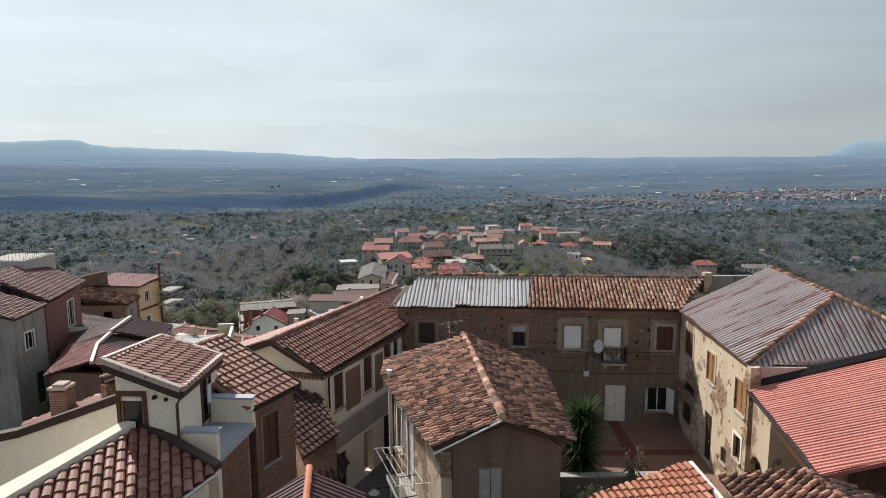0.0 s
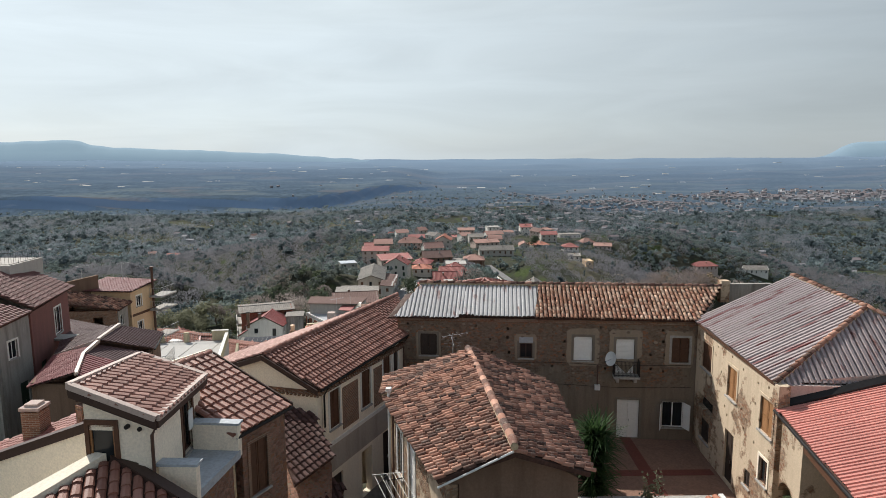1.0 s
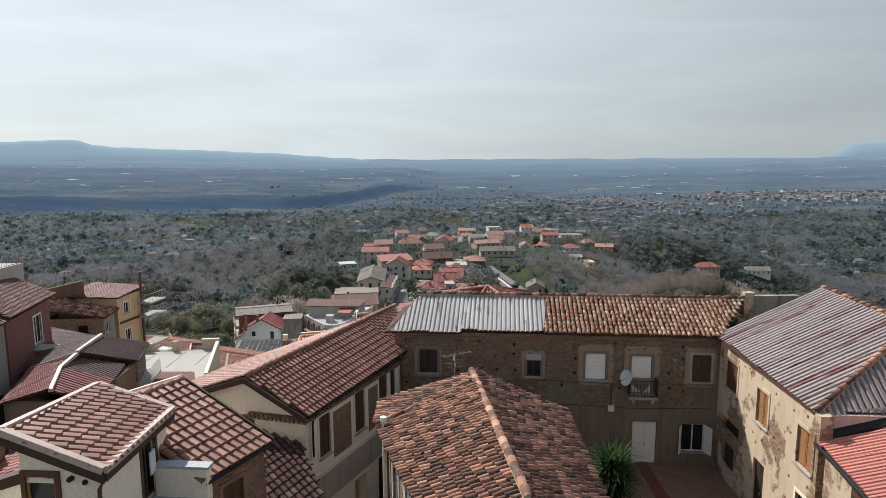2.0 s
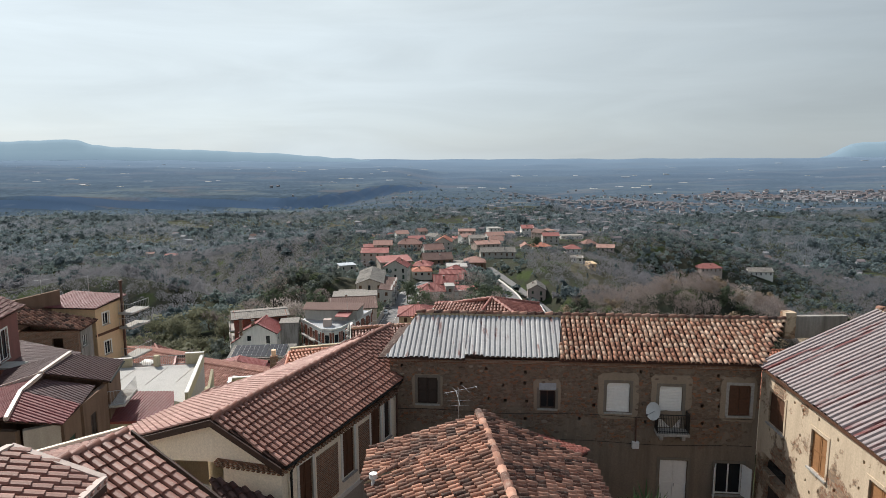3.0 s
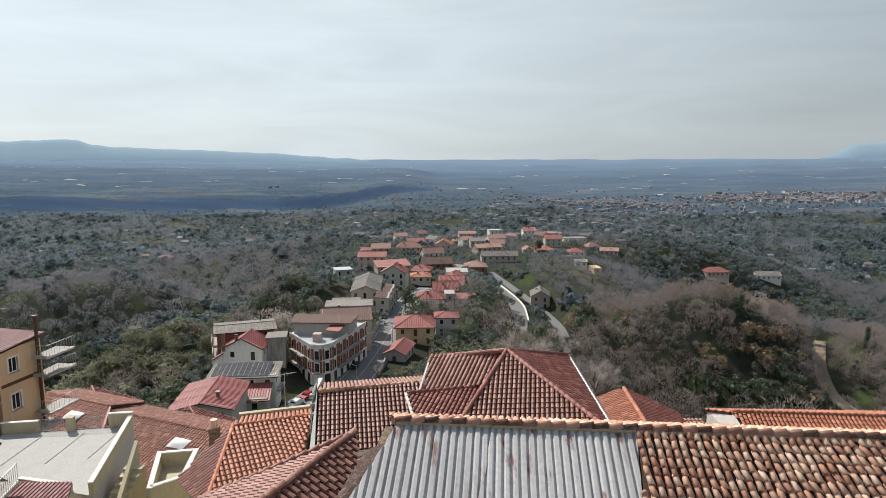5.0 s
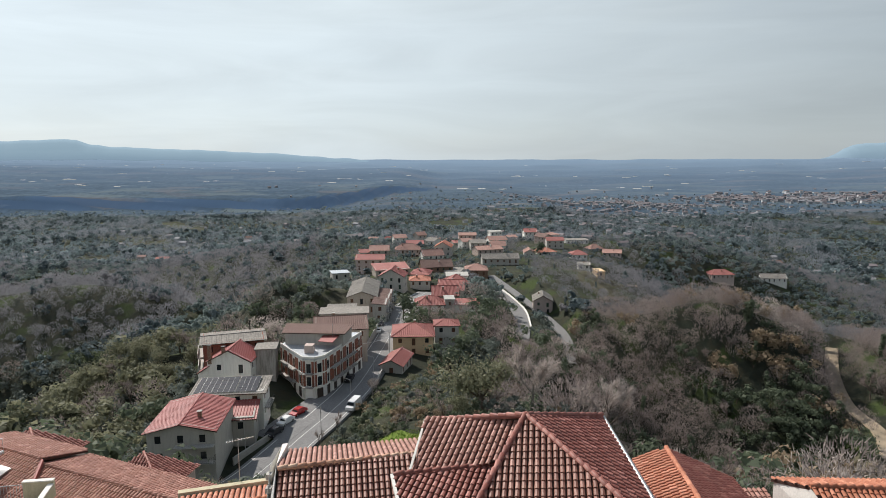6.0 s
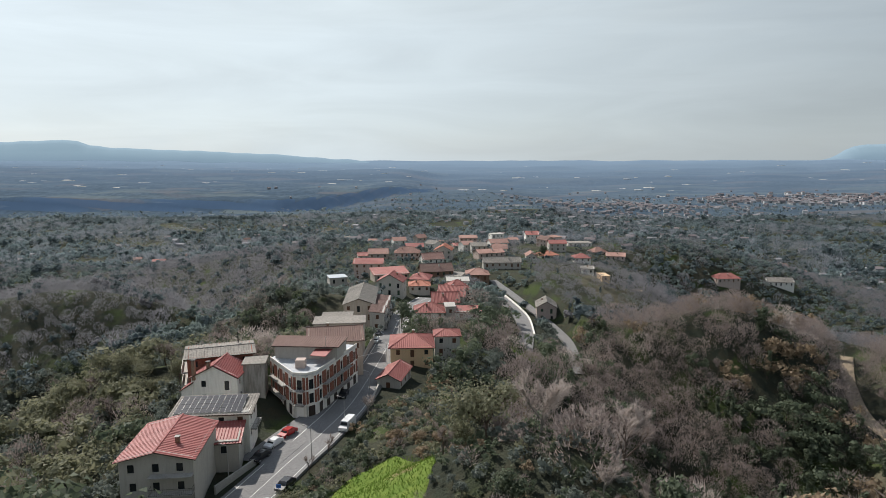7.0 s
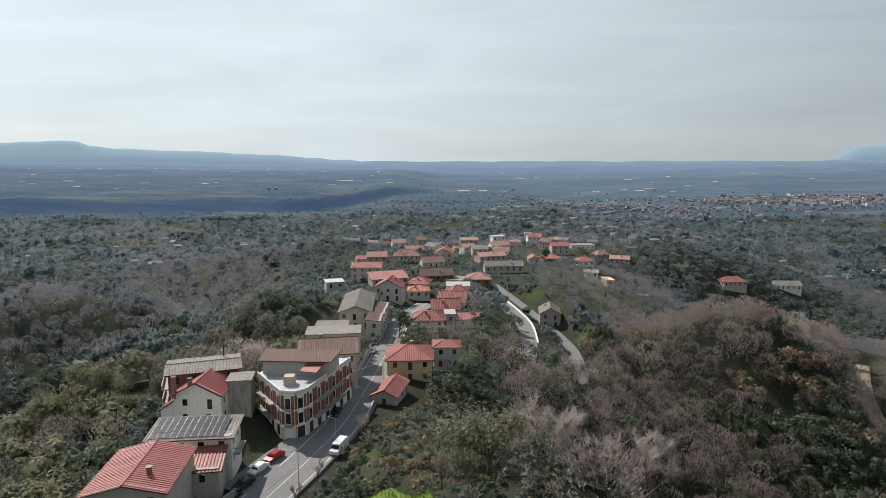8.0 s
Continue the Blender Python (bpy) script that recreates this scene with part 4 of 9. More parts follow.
def ribbon(name, label, pts, width, mat, lift=0.12, line=None, category="road"):
    """A paved strip draped along points of the plan, with a kerb's thickness."""
    g = Geo()
    ps = [Vector(p) for p in pts]
    fine = []
    for i in range(len(ps) - 1):
        p0, p1, p2, p3 = ps[max(i - 1, 0)], ps[i], ps[i + 1], ps[min(i + 2, len(ps) - 1)]
        for k in range(8):
            t = k / 8
            fine.append(0.5 * ((2 * p1) + (p2 - p0) * t + (2 * p0 - 5 * p1 + 4 * p2 - p3) * t * t + (3 * p1 - p0 - 3 * p2 + p3) * t ** 3))
    fine.append(ps[-1])
    rows = []
    for i, p in enumerate(fine):
        d = (fine[min(i + 1, len(fine) - 1)] - fine[max(i - 1, 0)])
        d.z = 0
        s = Vector((d.y, -d.x, 0)).normalized()
        rows.append((p, s))
    v = []
    for p, s in rows:
        for k in (-1, 1):
            v.append(p + s * k * width / 2 + Vector((0, 0, lift)))
        for k in (1, -1):
            v.append(p + s * k * (width / 2 + 0.4) - Vector((0, 0, 1.6)))
    f = []
    for i in range(len(rows) - 1):
        for k in range(4):
            f.append((4 * i + k, 4 * i + (k + 1) % 4, 4 * i + 4 + (k + 1) % 4, 4 * i + 4 + k))
    road = tagged(part(name, g.add(v, f), mat), label, category, kind="structure")
    if line:
        for off, wid in line:
            q = Geo()
            vv = []
            for p, s in rows:
                vv += [p + s * (off - wid / 2) + Vector((0, 0, lift + 0.012)), p + s * (off + wid / 2) + Vector((0, 0, lift + 0.012))]
            q.add(vv, [(2 * i, 2 * i + 1, 2 * i + 3, 2 * i + 2) for i in range(len(rows) - 1)])
            part("line_marking", q, "line", road)
    return rows

# ---- the hilltop village: old houses round a court ----
FAC = [(-2.0, 37.35), (14.3, 35.65)]
FU = Vector((0.9946, -0.1041, 0))
FV = Vector((0.1041, 0.9946, 0))


def fac(u, v, z):
    """A place u metres along the palazzo's front and v metres behind it."""
    p = Vector((-2.0, 37.35, 0)) + u * FU + v * FV
    return (p.x, p.y, z)


def build_palazzo():
    top = thing("palazzo", "old two-storey stone palazzo with patched render and a half-metal, half-tiled roof", "house", fac(8, 3, 1.9))
    L, D = 16.4, 5.6
    foot = [fac(0, 0, 0)[:2], fac(L, 0, 0)[:2], fac(L + 2, D, 0)[:2], fac(0, D, 0)[:2]]
    r = random.Random(11)
    front = [(1.27, 2.2, 6.5, 7.75, "shutter:dark_wood", "palazzo_low"), (6.85, 7.55, 6.45, 7.3, "glass:dark_wood", "palazzo_low"),
             (9.82, 10.84, 6.38, 7.75, "roller", "palazzo_low"), (12.12, 13.12, 5.72, 7.66, "roller", "palazzo_low"),
             (15.1, 16.02, 6.4, 7.8, "shutter:brown_wood", "concrete"), (12.28, 13.5, 1.95, 4.2, "door:white_wood", "palazzo_low"),
             (14.72, 15.88, 2.66, 4.15, "glass", "palazzo_low"), (2.0, 4.2, 2.2, 4.6, "hole")]
    taken = [(a[0] - 0.3, a[1] + 0.3, a[2] - 0.3, a[3] + 0.3) for a in front]
    for _ in range(60):   # putlog holes left by the scaffolds
        x, z = r.choice([0.55, 3.3, 5.2, 6.1, 8.6, 9.2, 11.3, 11.6, 13.9, 14.6, 4.4]) + r.uniform(-0.1, 0.1), r.choice([5.9, 6.7, 7.5, 8.1]) + r.uniform(-0.12, 0.12)
        if all(not (t[0] < x < t[1] and t[2] < z < t[3]) for t in taken):
            front.append((x, x + 0.13, z, z + 0.15, "hole"))
            taken.append((x - 0.3, x + 0.4, z - 0.3, z + 0.4))
    made = walls(top, foot, -3.0, 8.62, "palazzo", {0: front}, 0.5)
    front_wall, m = made[0]
    # smooth plaster patches round the upper windows
    for x0, x1, z0, z1 in ((9.42, 11.25, 6.05, 8.28), (11.72, 13.55, 6.5, 8.22), (14.72, 16.3, 6.1, 8.2), (1.0, 2.45, 6.25, 7.95), (6.55, 7.8, 6.3, 7.85)):
        n = 28
        pts = []
        for k in range(n):
            a = math.tau * k / n
            u, v = math.cos(a), math.sin(a)
            q = min(1 / max(abs(u), 1e-6), 1 / max(abs(v), 1e-6)) * r.uniform(0.93, 1.0)
            pts.append((((x0 + x1) + u * q * (x1 - x0)) / 2, ((z0 + z1) + v * q * (z1 - z0)) / 2))
        hole = next(t for t in front if x0 < t[0] and t[1] < x1 and t[3] - t[2] > 0.8)
        inner = []
        for x, z in pts:
            cx, cz, hx, hz = (hole[0] + hole[1]) / 2, (hole[2] + hole[3]) / 2, (hole[1] - hole[0]) / 2 + 0.01, (hole[3] - hole[2]) / 2 + 0.01
            k = min(hx / max(abs(x - cx), 1e-6), hz / max(abs(z - cz), 1e-6))
            inner.append((cx + (x - cx) * k, cz + (z - cz) * k))
        ring = [m @ Vector((x, y, z)) for row, y in ((pts, 0.0), (pts, -0.022), (inner, -0.022)) for x, z in row]
        part("plaster_patch", Geo().add(ring, [(j * n + k, j * n + (k + 1) % n, (j + 1) * n + (k + 1) % n, (j + 1) * n + k) for j in (0, 1) for k in range(n)]), "patch_render", front_wall)
    # rough stones that stand proud where the render has gone
    shapes = []
    for k in range(6):
        q = random.Random(40 + k)
        pts = [(q.uniform(0.75, 1.1) * math.cos(a), 0, q.uniform(0.7, 1.1) * math.sin(a)) for a in [i * math.tau / 7 for i in range(7)]]
        g = Geo()
        g.add([(0, -0.35, 0)] + [(x * 0.7, -0.3, z * 0.7) for x, _, z in pts] + [(x, 0.25, z) for x, _, z in pts],
              [(0, i + 1, (i + 1) % 7 + 1) for i in range(7)] + [(i + 1, i + 8, (i + 1) % 7 + 8, (i + 1) % 7 + 1) for i in range(7)])
        shapes.append(g.mesh("stone", "rubble_stone"))
    placed = []
    tries = 0
    while len(placed) < 290 and tries < 6000:
        tries += 1
        x, z = r.uniform(0.2, 16.1), r.uniform(5.0, 8.45)
        s = r.uniform(0.07, 0.15)
        if any(t[0] - 0.02 < x < t[1] + 0.02 and t[2] - 0.02 < z < t[3] + 0.02 for t in taken if t[1] - t[0] > 0.8):
            continue
        if any(abs(x - a) < (s + b) * 1.05 and abs(z - c) < (s + b) * 0.75 for a, c, b in placed):
            continue
        placed.append((x, z, s))
        ob = new("stone", r.choice(shapes))
        ob.parent = front_wall
        ob.matrix_basis = m @ Matrix.Translation((x, 0.01, z)) @ Matrix.Diagonal((s * r.uniform(1.0, 1.6), 0.16, s * 0.72, 1))
    # eaves: a course of bricks laid on edge
    g = Geo()
    for k in range(150):
        x = k * 0.11
        g.box(x, x + 0.085, -0.13, 0.05, 8.62, 8.72, m)
    g.box(0, 16.4, -0.05, 0.2, 8.5, 8.615, m)
    tagged(part("cornice", g, "brick", top), kind="stuff")
    # the roof: white metal over the left bays, old tiles over the others
    ez, rz = 8.86, 10.05
    corrugated(top, [fac(-0.15, -0.3, ez - 0.08), fac(3.45, -0.3, ez - 0.08), fac(3.85, 2.75, rz), fac(0.95, 2.75, rz)], "sheet_white", 0.235, 0.042, 0.95, seed=5)
    corrugated(top, [fac(3.4, -0.12, ez + 0.02), fac(7.65, -0.12, ez + 0.02), fac(8.0, 2.75, rz), fac(3.8, 2.75, rz)], "sheet_white", 0.235, 0.042, 0.95, seed=9)
    tiled(top, [fac(7.68, -0.28, ez), fac(16.35, -0.28, ez), fac(18.4, 2.75, rz), fac(8.03, 2.75, rz)], "coppi_red", 0.235, 0.33, rough=1.7, single=290, near=(8, 37), seed=21)
    tiled(top, [fac(18.4, 2.75, rz), fac(18.6, 5.9, ez), fac(0.1, 5.9, ez), fac(0.95, 2.75, rz)], "coppi_red", 0.24, 0.36, rough=1.0, seed=22)
    ridge(top, fac(0.9, 2.75, rz + 0.05), fac(18.4, 2.75, rz + 0.05), "coppi", 0.15, 0.42)
    # old sheets and stones slipped at the corner
    part("broken_corner", Geo().prism([fac(-0.5, -0.3, 8.75), fac(0.1, -0.2, 8.78), fac(0.9, 2.2, 9.75), fac(0.1, 2.0, 9.5)], (0, 0, -0.1)), "coppi", top)
    # balcony with a wrought front, before the second shutter
    b = part("balcony", Geo().box(11.95, 13.35, -0.62, 0.0, 5.58, 5.7, m).box(12.1, 12.25, -0.5, 0, 5.35, 5.58, m).box(13.05, 13.2, -0.5, 0, 5.35, 5.58, m), "concrete", top)
    pts = [m @ Vector(p) for p in ((11.98, -0.02, 5.7), (11.98, -0.58, 5.7), (13.32, -0.58, 5.7), (13.32, -0.02, 5.7))]
    railing("balcony_railing", "", pts, 0.86, "iron", 0.07, b)
    part("lintel_board", Geo().box(6.82, 7.58, -0.03, 0.03, 7.34, 7.66, m), "coping", front_wall)
    # open casements of the ground-floor window
    for x, s in ((14.72, -1), (15.88, 1)):
        g = Geo()
        mm = m @ Matrix.Translation((x, 0, 0)) @ Matrix.Rotation(radians(-66 * s), 4, "Z")
        shutter_leaf(g, mm, 0 if s > 0 else -0.55, 0.55 if s > 0 else 0, -0.03, 2.68, 4.13, False)
        part("casement", g, "white_wood", top)
    part("meter_box", Geo().box(11.0, 11.3, -0.18, 0, 4.75, 5.05, m), "white_plastic", top)
    part("downpipe", Geo().pipe([m @ Vector(p) for p in ((11.15, -0.08, 5.0), (11.15, -0.08, 6.2))], 0.035), "copper_pipe", top)
    for z in (6.2, 4.95):
        part("cable", Geo().pipe([m @ Vector((x, -0.03, z + 0.05 * math.sin(x * 0.9))) for x in np.linspace(0.3, 16.2, 24)], 0.012, 4), "iron", top)
    return m


M["rubble_stone"] = terracotta("rubble_stone", (0.16, 0.115, 0.083), (0.21, 0.158, 0.115), (0.26, 0.205, 0.155), 0.08, 0.4, 0.12)
FM = build_palazzo()


def build_dish():
    d = thing("satellite_dish", "white satellite dish on an arm fixed to the stone front", "satellite dish", (9.6, 35.6, 6.5))
    c, n = Vector((9.7, 35.62, 6.68)), Vector((-0.86, -0.42, 0.3)).normalized()
    s = n.orthogonal().normalized()
    t = n.cross(s)
    v, f = [], []
    for k in range(6):
        r = 0.4 * k / 5
        for a in range(18):
            q = a * math.tau / 18
            v.append(c + r * (math.cos(q) * s + math.sin(q) * t) + n * (r * r * 0.55))
    for k in range(5):
        for a in range(18):
            f.append((k * 18 + a, k * 18 + (a + 1) % 18, (k + 1) * 18 + (a + 1) % 18, (k + 1) * 18 + a))
    part("reflector", Geo().add(v, f).add([p - n * 0.015 for p in v], [q[::-1] for q in f]), "white_plastic", d, smooth=True)
    part("arm", Geo().tube(c, c + n * 0.5 - Vector((0, 0, 0.25)), 0.015).tube(c - n * 0.02, (9.72, 36.1, 6.35), 0.025), "steel", d)
    part("feed_horn", Geo().tube(c + n * 0.5 - Vector((0, 0, 0.25)), c + n * 0.42 - Vector((0, 0, 0.2)), 0.045, 0.03, 8), "iron", d)


build_dish()


def build_antenna(name, label, base, h, turn, n=7, arms=1):
    """A roof aerial: a mast and comb-like booms."""
    a = thing(name, label, "aerial", base)
    b = Vector(base)
    part("mast", Geo().tube(b, b + Vector((0, 0, h)), 0.022, 0.018), "steel", a)
    for k in range(arms):
        z = h - 0.1 - 0.35 * k
        d = Vector((math.cos(turn + 1.3 * k), math.sin(turn + 1.3 * k), 0.06))
        s = Vector((-d.y, d.x, 0))
        c = b + Vector((0, 0, z))
        boom = part("boom", Geo().tube(c - d * 0.55, c + d * 0.75, 0.012, None, 4), "steel", a)
        for i in range(n):
            p = c + d * (-0.5 + 1.2 * i / (n - 1))
            w = (0.34 - 0.03 * i) * (0.6 + 0.4 * ((i * 7 + k) % 3))
            part("element", Geo().tube(p - s * w, p + s * w, 0.006, None, 4), "steel", boom)
    return a


build_antenna("roof_aerial", "thin metal television aerial beside the old tiled roof", (0.95, 31.6, 5.4), 3.95, 0.35, 4, 2)


def arch_panel(g, m, x0, x1, z, y=0.12, n=10):
    """A dark half-round filling over the line z."""
    c, r = (x0 + x1) / 2, (x1 - x0) / 2
    pts = [m @ Vector((c - r * math.cos(math.pi * k / n), y, z + r * 0.8 * math.sin(math.pi * k / n))) for k in range(n + 1)]
    g.prism(pts, m.to_3x3() @ Vector((0, 0.05, 0)))


def build_east_wing():
    top = thing("east_wing", "ochre stone wing with tan shutters under a grey-brown corrugated hip roof", "house", (16, 30, 2))
    foot = [(14.32, 35.6), (13.82, 26.5), (13.7, 24.45), (22.5, 24.6), (22.8, 35.2)]
    m, L = wall_axes(foot[0], foot[1])

    def u(y):
        return (35.6 - y) / 9.1 * L

    H = [(u(34.75), u(33.45), 6.55, 7.95, "shutter:brown_wood", "ochre"), (u(31.4), u(30.35), 6.25, 7.75, "shutter:tan_wood", "ochre"),
         (u(27.95), u(26.85), 6.1, 7.6, "shutter:tan_wood", "ochre"), (u(34.45), u(33.3), 2.75, 3.9, "shutter:dark_wood", "ochre"),
         # dark door and small dark shutter added to keep these openings dark
         (u(31.35), u(30.35), 2.1, 4.6, "door:dark_wood"), (u(29.05), u(28.5), 3.0, 3.75, "shutter:dark_wood"), (u(27.75), u(27.0), 3.9, 5.0, "glass:brown_wood", "cream"),
         (u(35.2), u(33.0), 4.3, 5.05, "hole")]
    r = random.Random(5)
    taken = [(a[0] - 0.35, a[1] + 0.35, a[2] - 0.35, a[3] + 0.35) for a in H]
    for _ in range(120):
        x, z = r.uniform(0.6, 8.9), r.choice([2.9, 4.0, 5.4, 6.0, 7.0, 8.05]) + r.uniform(-0.2, 0.2)
        if all(not (t[0] < x < t[1] and t[2] < z < t[3]) for t in taken):
            H.append((x, x + 0.11, z, z + 0.13, "hole"))
            taken.append((x - 0.5, x + 0.6, z - 0.3, z + 0.4))
    m2, L2 = wall_axes(foot[1], foot[2])
    H2 = [(0.45, 1.55, 1.5, 4.9, "hole")]
    w = walls(top, foot, -1.0, {0: 8.5, 1: 7.4, 2: 7.4, 3: 8.4, 4: 8.5}, "ochre", {0: H, 1: H2}, 0.45)
    g = Geo()
    arch_panel(g, m, u(35.15), u(33.05), 4.3, 0.3)
    part("fanlight", g, "glass", top)
    g = Geo()   # lintel that rounds off the big gateway
    for s, a in ((1, 0.45), (-1, 1.55)):
        pts = [(a, 4.9)] + [(a + s * 0.55 * (1 - math.cos(t)), 4.35 + 0.55 * math.sin(t)) for t in [k * math.pi / 12 for k in range(7)]]
        g.prism([m2 @ Vector((x, 0.02, z)) for x, z in pts], m2.to_3x3() @ Vector((0, 0.4, 0)))
    part("gate_spandrel", g, "ochre", top)
    # porch pillar and beam under the red roof
    part("porch_pillar", Geo().box(13.0, 13.4, 19.8, 20.2, 0, 7.0), "cream", top)
    part("porch_beam", Geo().prism([(12.75, 19.6, 7.05), (13.05, 19.6, 7.05), (14.0, 24.4, 7.05), (13.7, 24.4, 7.05)], (0, 0, -0.3)), "brown_wood", top)
    part("porch_back", Geo().box(17.0, 17.3, 19.6, 24.4, -1, 7.4), "brown_render", top)
    # corrugated hips
    A1, A2, C0, C1 = (19.5, 36.1, 11.15), (19.31, 29.79, 10.9), (14.12, 35.7, 8.84), (13.86, 26.9, 8.5)
    corrugated(top, [C1, A2, A1, C0], "sheet_grey", 0.24, 0.065, 0.9, seed=31)
    corrugated(top, [C1, (24.0, 26.1, 8.3), A2], "sheet_pale", 0.24, 0.065, 1.0, seed=33)
    tiled(top, [A2, (24.0, 26.1, 8.3), (25.0, 36.0, 8.6), A1], "coppi", 0.25, 0.36, rough=1.0, seed=34)
    ridge(top, A2, C1, "coppi", 0.13, 0.4)
    ridge(top, A1, A2, "coppi", 0.15, 0.42)
    ridge(top, (24.0, 26.1, 8.35), A2, "coppi", 0.13, 0.4)
    fascia(top, [C0, C1], "brown_wood", 0.12)
    # low chimney block and parapet by the inner corner
    c = thing("chimney", "squat grey rendered chimney block on the roof corner", "chimney", (17.0, 38.3, 9.6))
    part("shaft", Geo().box(16.6, 17.1, 38.1, 38.6, 9.2, 10.45), "ochre", c)
    part("parapet", Geo().box(17.1, 19.6, 38.2, 38.5, 9.2, 10.25), "old_grey", c)
    # the small dark pediment wall between the roofs
    part("upstand", Geo().prism([(14.0, 26.75, 8.45), (19.0, 26.4, 8.45), (19.0, 26.4, 9.0), (18.9, 26.4, 8.35), (14.05, 26.75, 7.6)], (0, 0.25, 0)), "pink", top)


build_east_wing()


def build_red_shed_roof():
    top = thing("lean_to_roof", "broad red corrugated metal roof over a porch", "roof", (16, 23, 7.5))
    corrugated(top, [(13.85, 26.65, 7.5), (12.55, 19.35, 7.45), (21.5, 18.9, 9.75), (21.9, 26.2, 9.7)], "sheet_coral", 0.19, 0.034, 1.0, seed=41)
    gutter(top, (13.8, 26.7, 7.42), (12.5, 19.35, 7.37), "iron", 0.06)
    part("flashing", Geo().add([(13.85, 26.5, 7.62), (21.9, 26.05, 9.84), (21.9, 26.3, 10.0), (13.85, 26.75, 7.78)], [(0, 1, 2, 3)]).add([(13.85, 26.5, 7.5), (21.9, 26.05, 9.72), (21.9, 26.05, 9.84), (13.85, 26.5, 7.62)], [(0, 1, 2, 3)]), "iron", top)
    fascia(top, [(12.55, 19.33, 7.42), (21.5, 18.88, 9.7)], "sheet_red", 0.14)
    v = thing("roof_vent", "steel flue with a conical cap at the red roof's edge", "flue", (15.6, 19.2, 6.5))
    part("pipe", Geo().tube((15.6, 19.2, 6.2), (15.6, 19.2, 8.0), 0.13, None, 10), "steel", v)
    part("cap", Geo().tube((15.6, 19.2, 8.05), (15.6, 19.2, 8.2), 0.28, 0.04, 12), "steel", v)


build_red_shed_roof()


def build_court():
    g = Geo().prism([(4.95, 26.2, 1.95), (13.9, 26.4, 1.95), (14.3, 35.6, 1.95), (5.2, 36.5, 1.95)], (0, 0, -5))
    tagged(part("floor", g, "court"), "terracotta-tiled court with dark red tile bands", "floor", kind="structure")
    for name, pts in (("tile_band", [(10.4, 36.05), (11.0, 36.0), (10.9, 26.4), (10.2, 26.4)]), ("tile_band", [(5.2, 32.3), (13.9, 32.3), (13.9, 31.75), (5.2, 31.75)])):
        h = 1.955 if pts[0][0] > 6 else 1.959
        tagged(part(name, Geo().prism([(x, y, h + 0.012) for x, y in pts][::-1], (0, 0, -0.02)), "court_red"), "dark red tile band across the court", "floor", kind="structure")
    w = thing("court_wall", "low rendered wall between court and garden", "wall", (9, 28, 2))
    part("wall", Geo().box(5.0, 12.6, 28.0, 28.3, 1.9, 2.75), "palazzo_low", w)
    part("coping", Geo().box(4.95, 12.65, 27.94, 28.36, 2.75, 2.83), "concrete", w)


build_court()


def blade(g, p, d, up, length, width, sag):
    """One long strap leaf that bends over."""
    s = d.cross(Vector((0, 0, 1))).normalized() * width
    pts = []
    for k in range(5):
        t = k / 4
        pts.append(p + d * (length * t) + Vector((0, 0, up * length * t - sag * length * t * t)))
    v = []
    for k, q in enumerate(pts):
        w = s * (1 - (k / 4) ** 2 * 0.95)
        v += [q - w, q + w]
    g.add(v, [(2 * k, 2 * k + 1, 2 * k + 3, 2 * k + 2) for k in range(4)])


def build_yucca():
    top = thing("yucca", "tall yucca with rosettes of dark green sword leaves", "plant", (7.3, 29.2, 1.95))
    r = random.Random(3)
    part("trunk", Geo().tube((7.3, 29.2, 1.9), (7.2, 29.2, 4.9), 0.16, 0.12, 8), "bark", top)
    for z, n, ln in ((5.3, 260, 1.4), (4.6, 220, 1.45), (3.8, 220, 1.4), (3.0, 200, 1.3), (2.4, 120, 1.1)):
        g = Geo()
        for _ in range(n):
            a, e = r.uniform(0, math.tau), r.uniform(-0.2, 1.5)
            blade(g, Vector((7.25 + r.gauss(0, 0.15), 29.2 + r.gauss(0, 0.15), z)), Vector((math.cos(a), math.sin(a), 0)) * math.cos(e * 0.8), math.sin(e), ln * r.uniform(0.7, 1.1), 0.045, r.uniform(0.1, 0.5))
        part("leaves", g, "palm", top)


build_yucca()


def build_shrub(at, size, mat, label, seed, n=500, name="shrub", leaf=0.07, lean=(0, 0)):
    """A bush or climber: stems and many small leaves in uneven clumps."""
    r = random.Random(seed)
    top = thing(name, label, "plant", at)
    g, stems = Geo(), Geo()
    b = Vector(at)
    clumps = []
    for _ in range(9):
        c = b + Vector((r.gauss(0, 0.4) * size[0] + lean[0], r.gauss(0, 0.4) * size[1] + lean[1], r.uniform(0.25, 1.0) * size[2]))
        clumps.append(c)
        stems.tube(b, c, 0.02, 0.008, 4)
    for _ in range(n):
        c = r.choice(clumps)
        p = c + Vector((r.gauss(0, 0.22) * size[0], r.gauss(0, 0.22) * size[1], r.gauss(0, 0.16) * size[2]))
        if p.z < at[2]:
            p.z = at[2] + 0.05
        d = Vector((r.gauss(0, 1), r.gauss(0, 1), r.gauss(0, 1))).normalized()
        s = d.orthogonal().normalized()
        k = leaf * r.uniform(0.6, 1.4)
        g.add([p - d * k, p + s * k * 0.6, p + d * k, p - s * k * 0.6], [(0, 1, 2, 3)])
    part("stems", stems, "bark", top)
    part("leaves", g, mat, top)


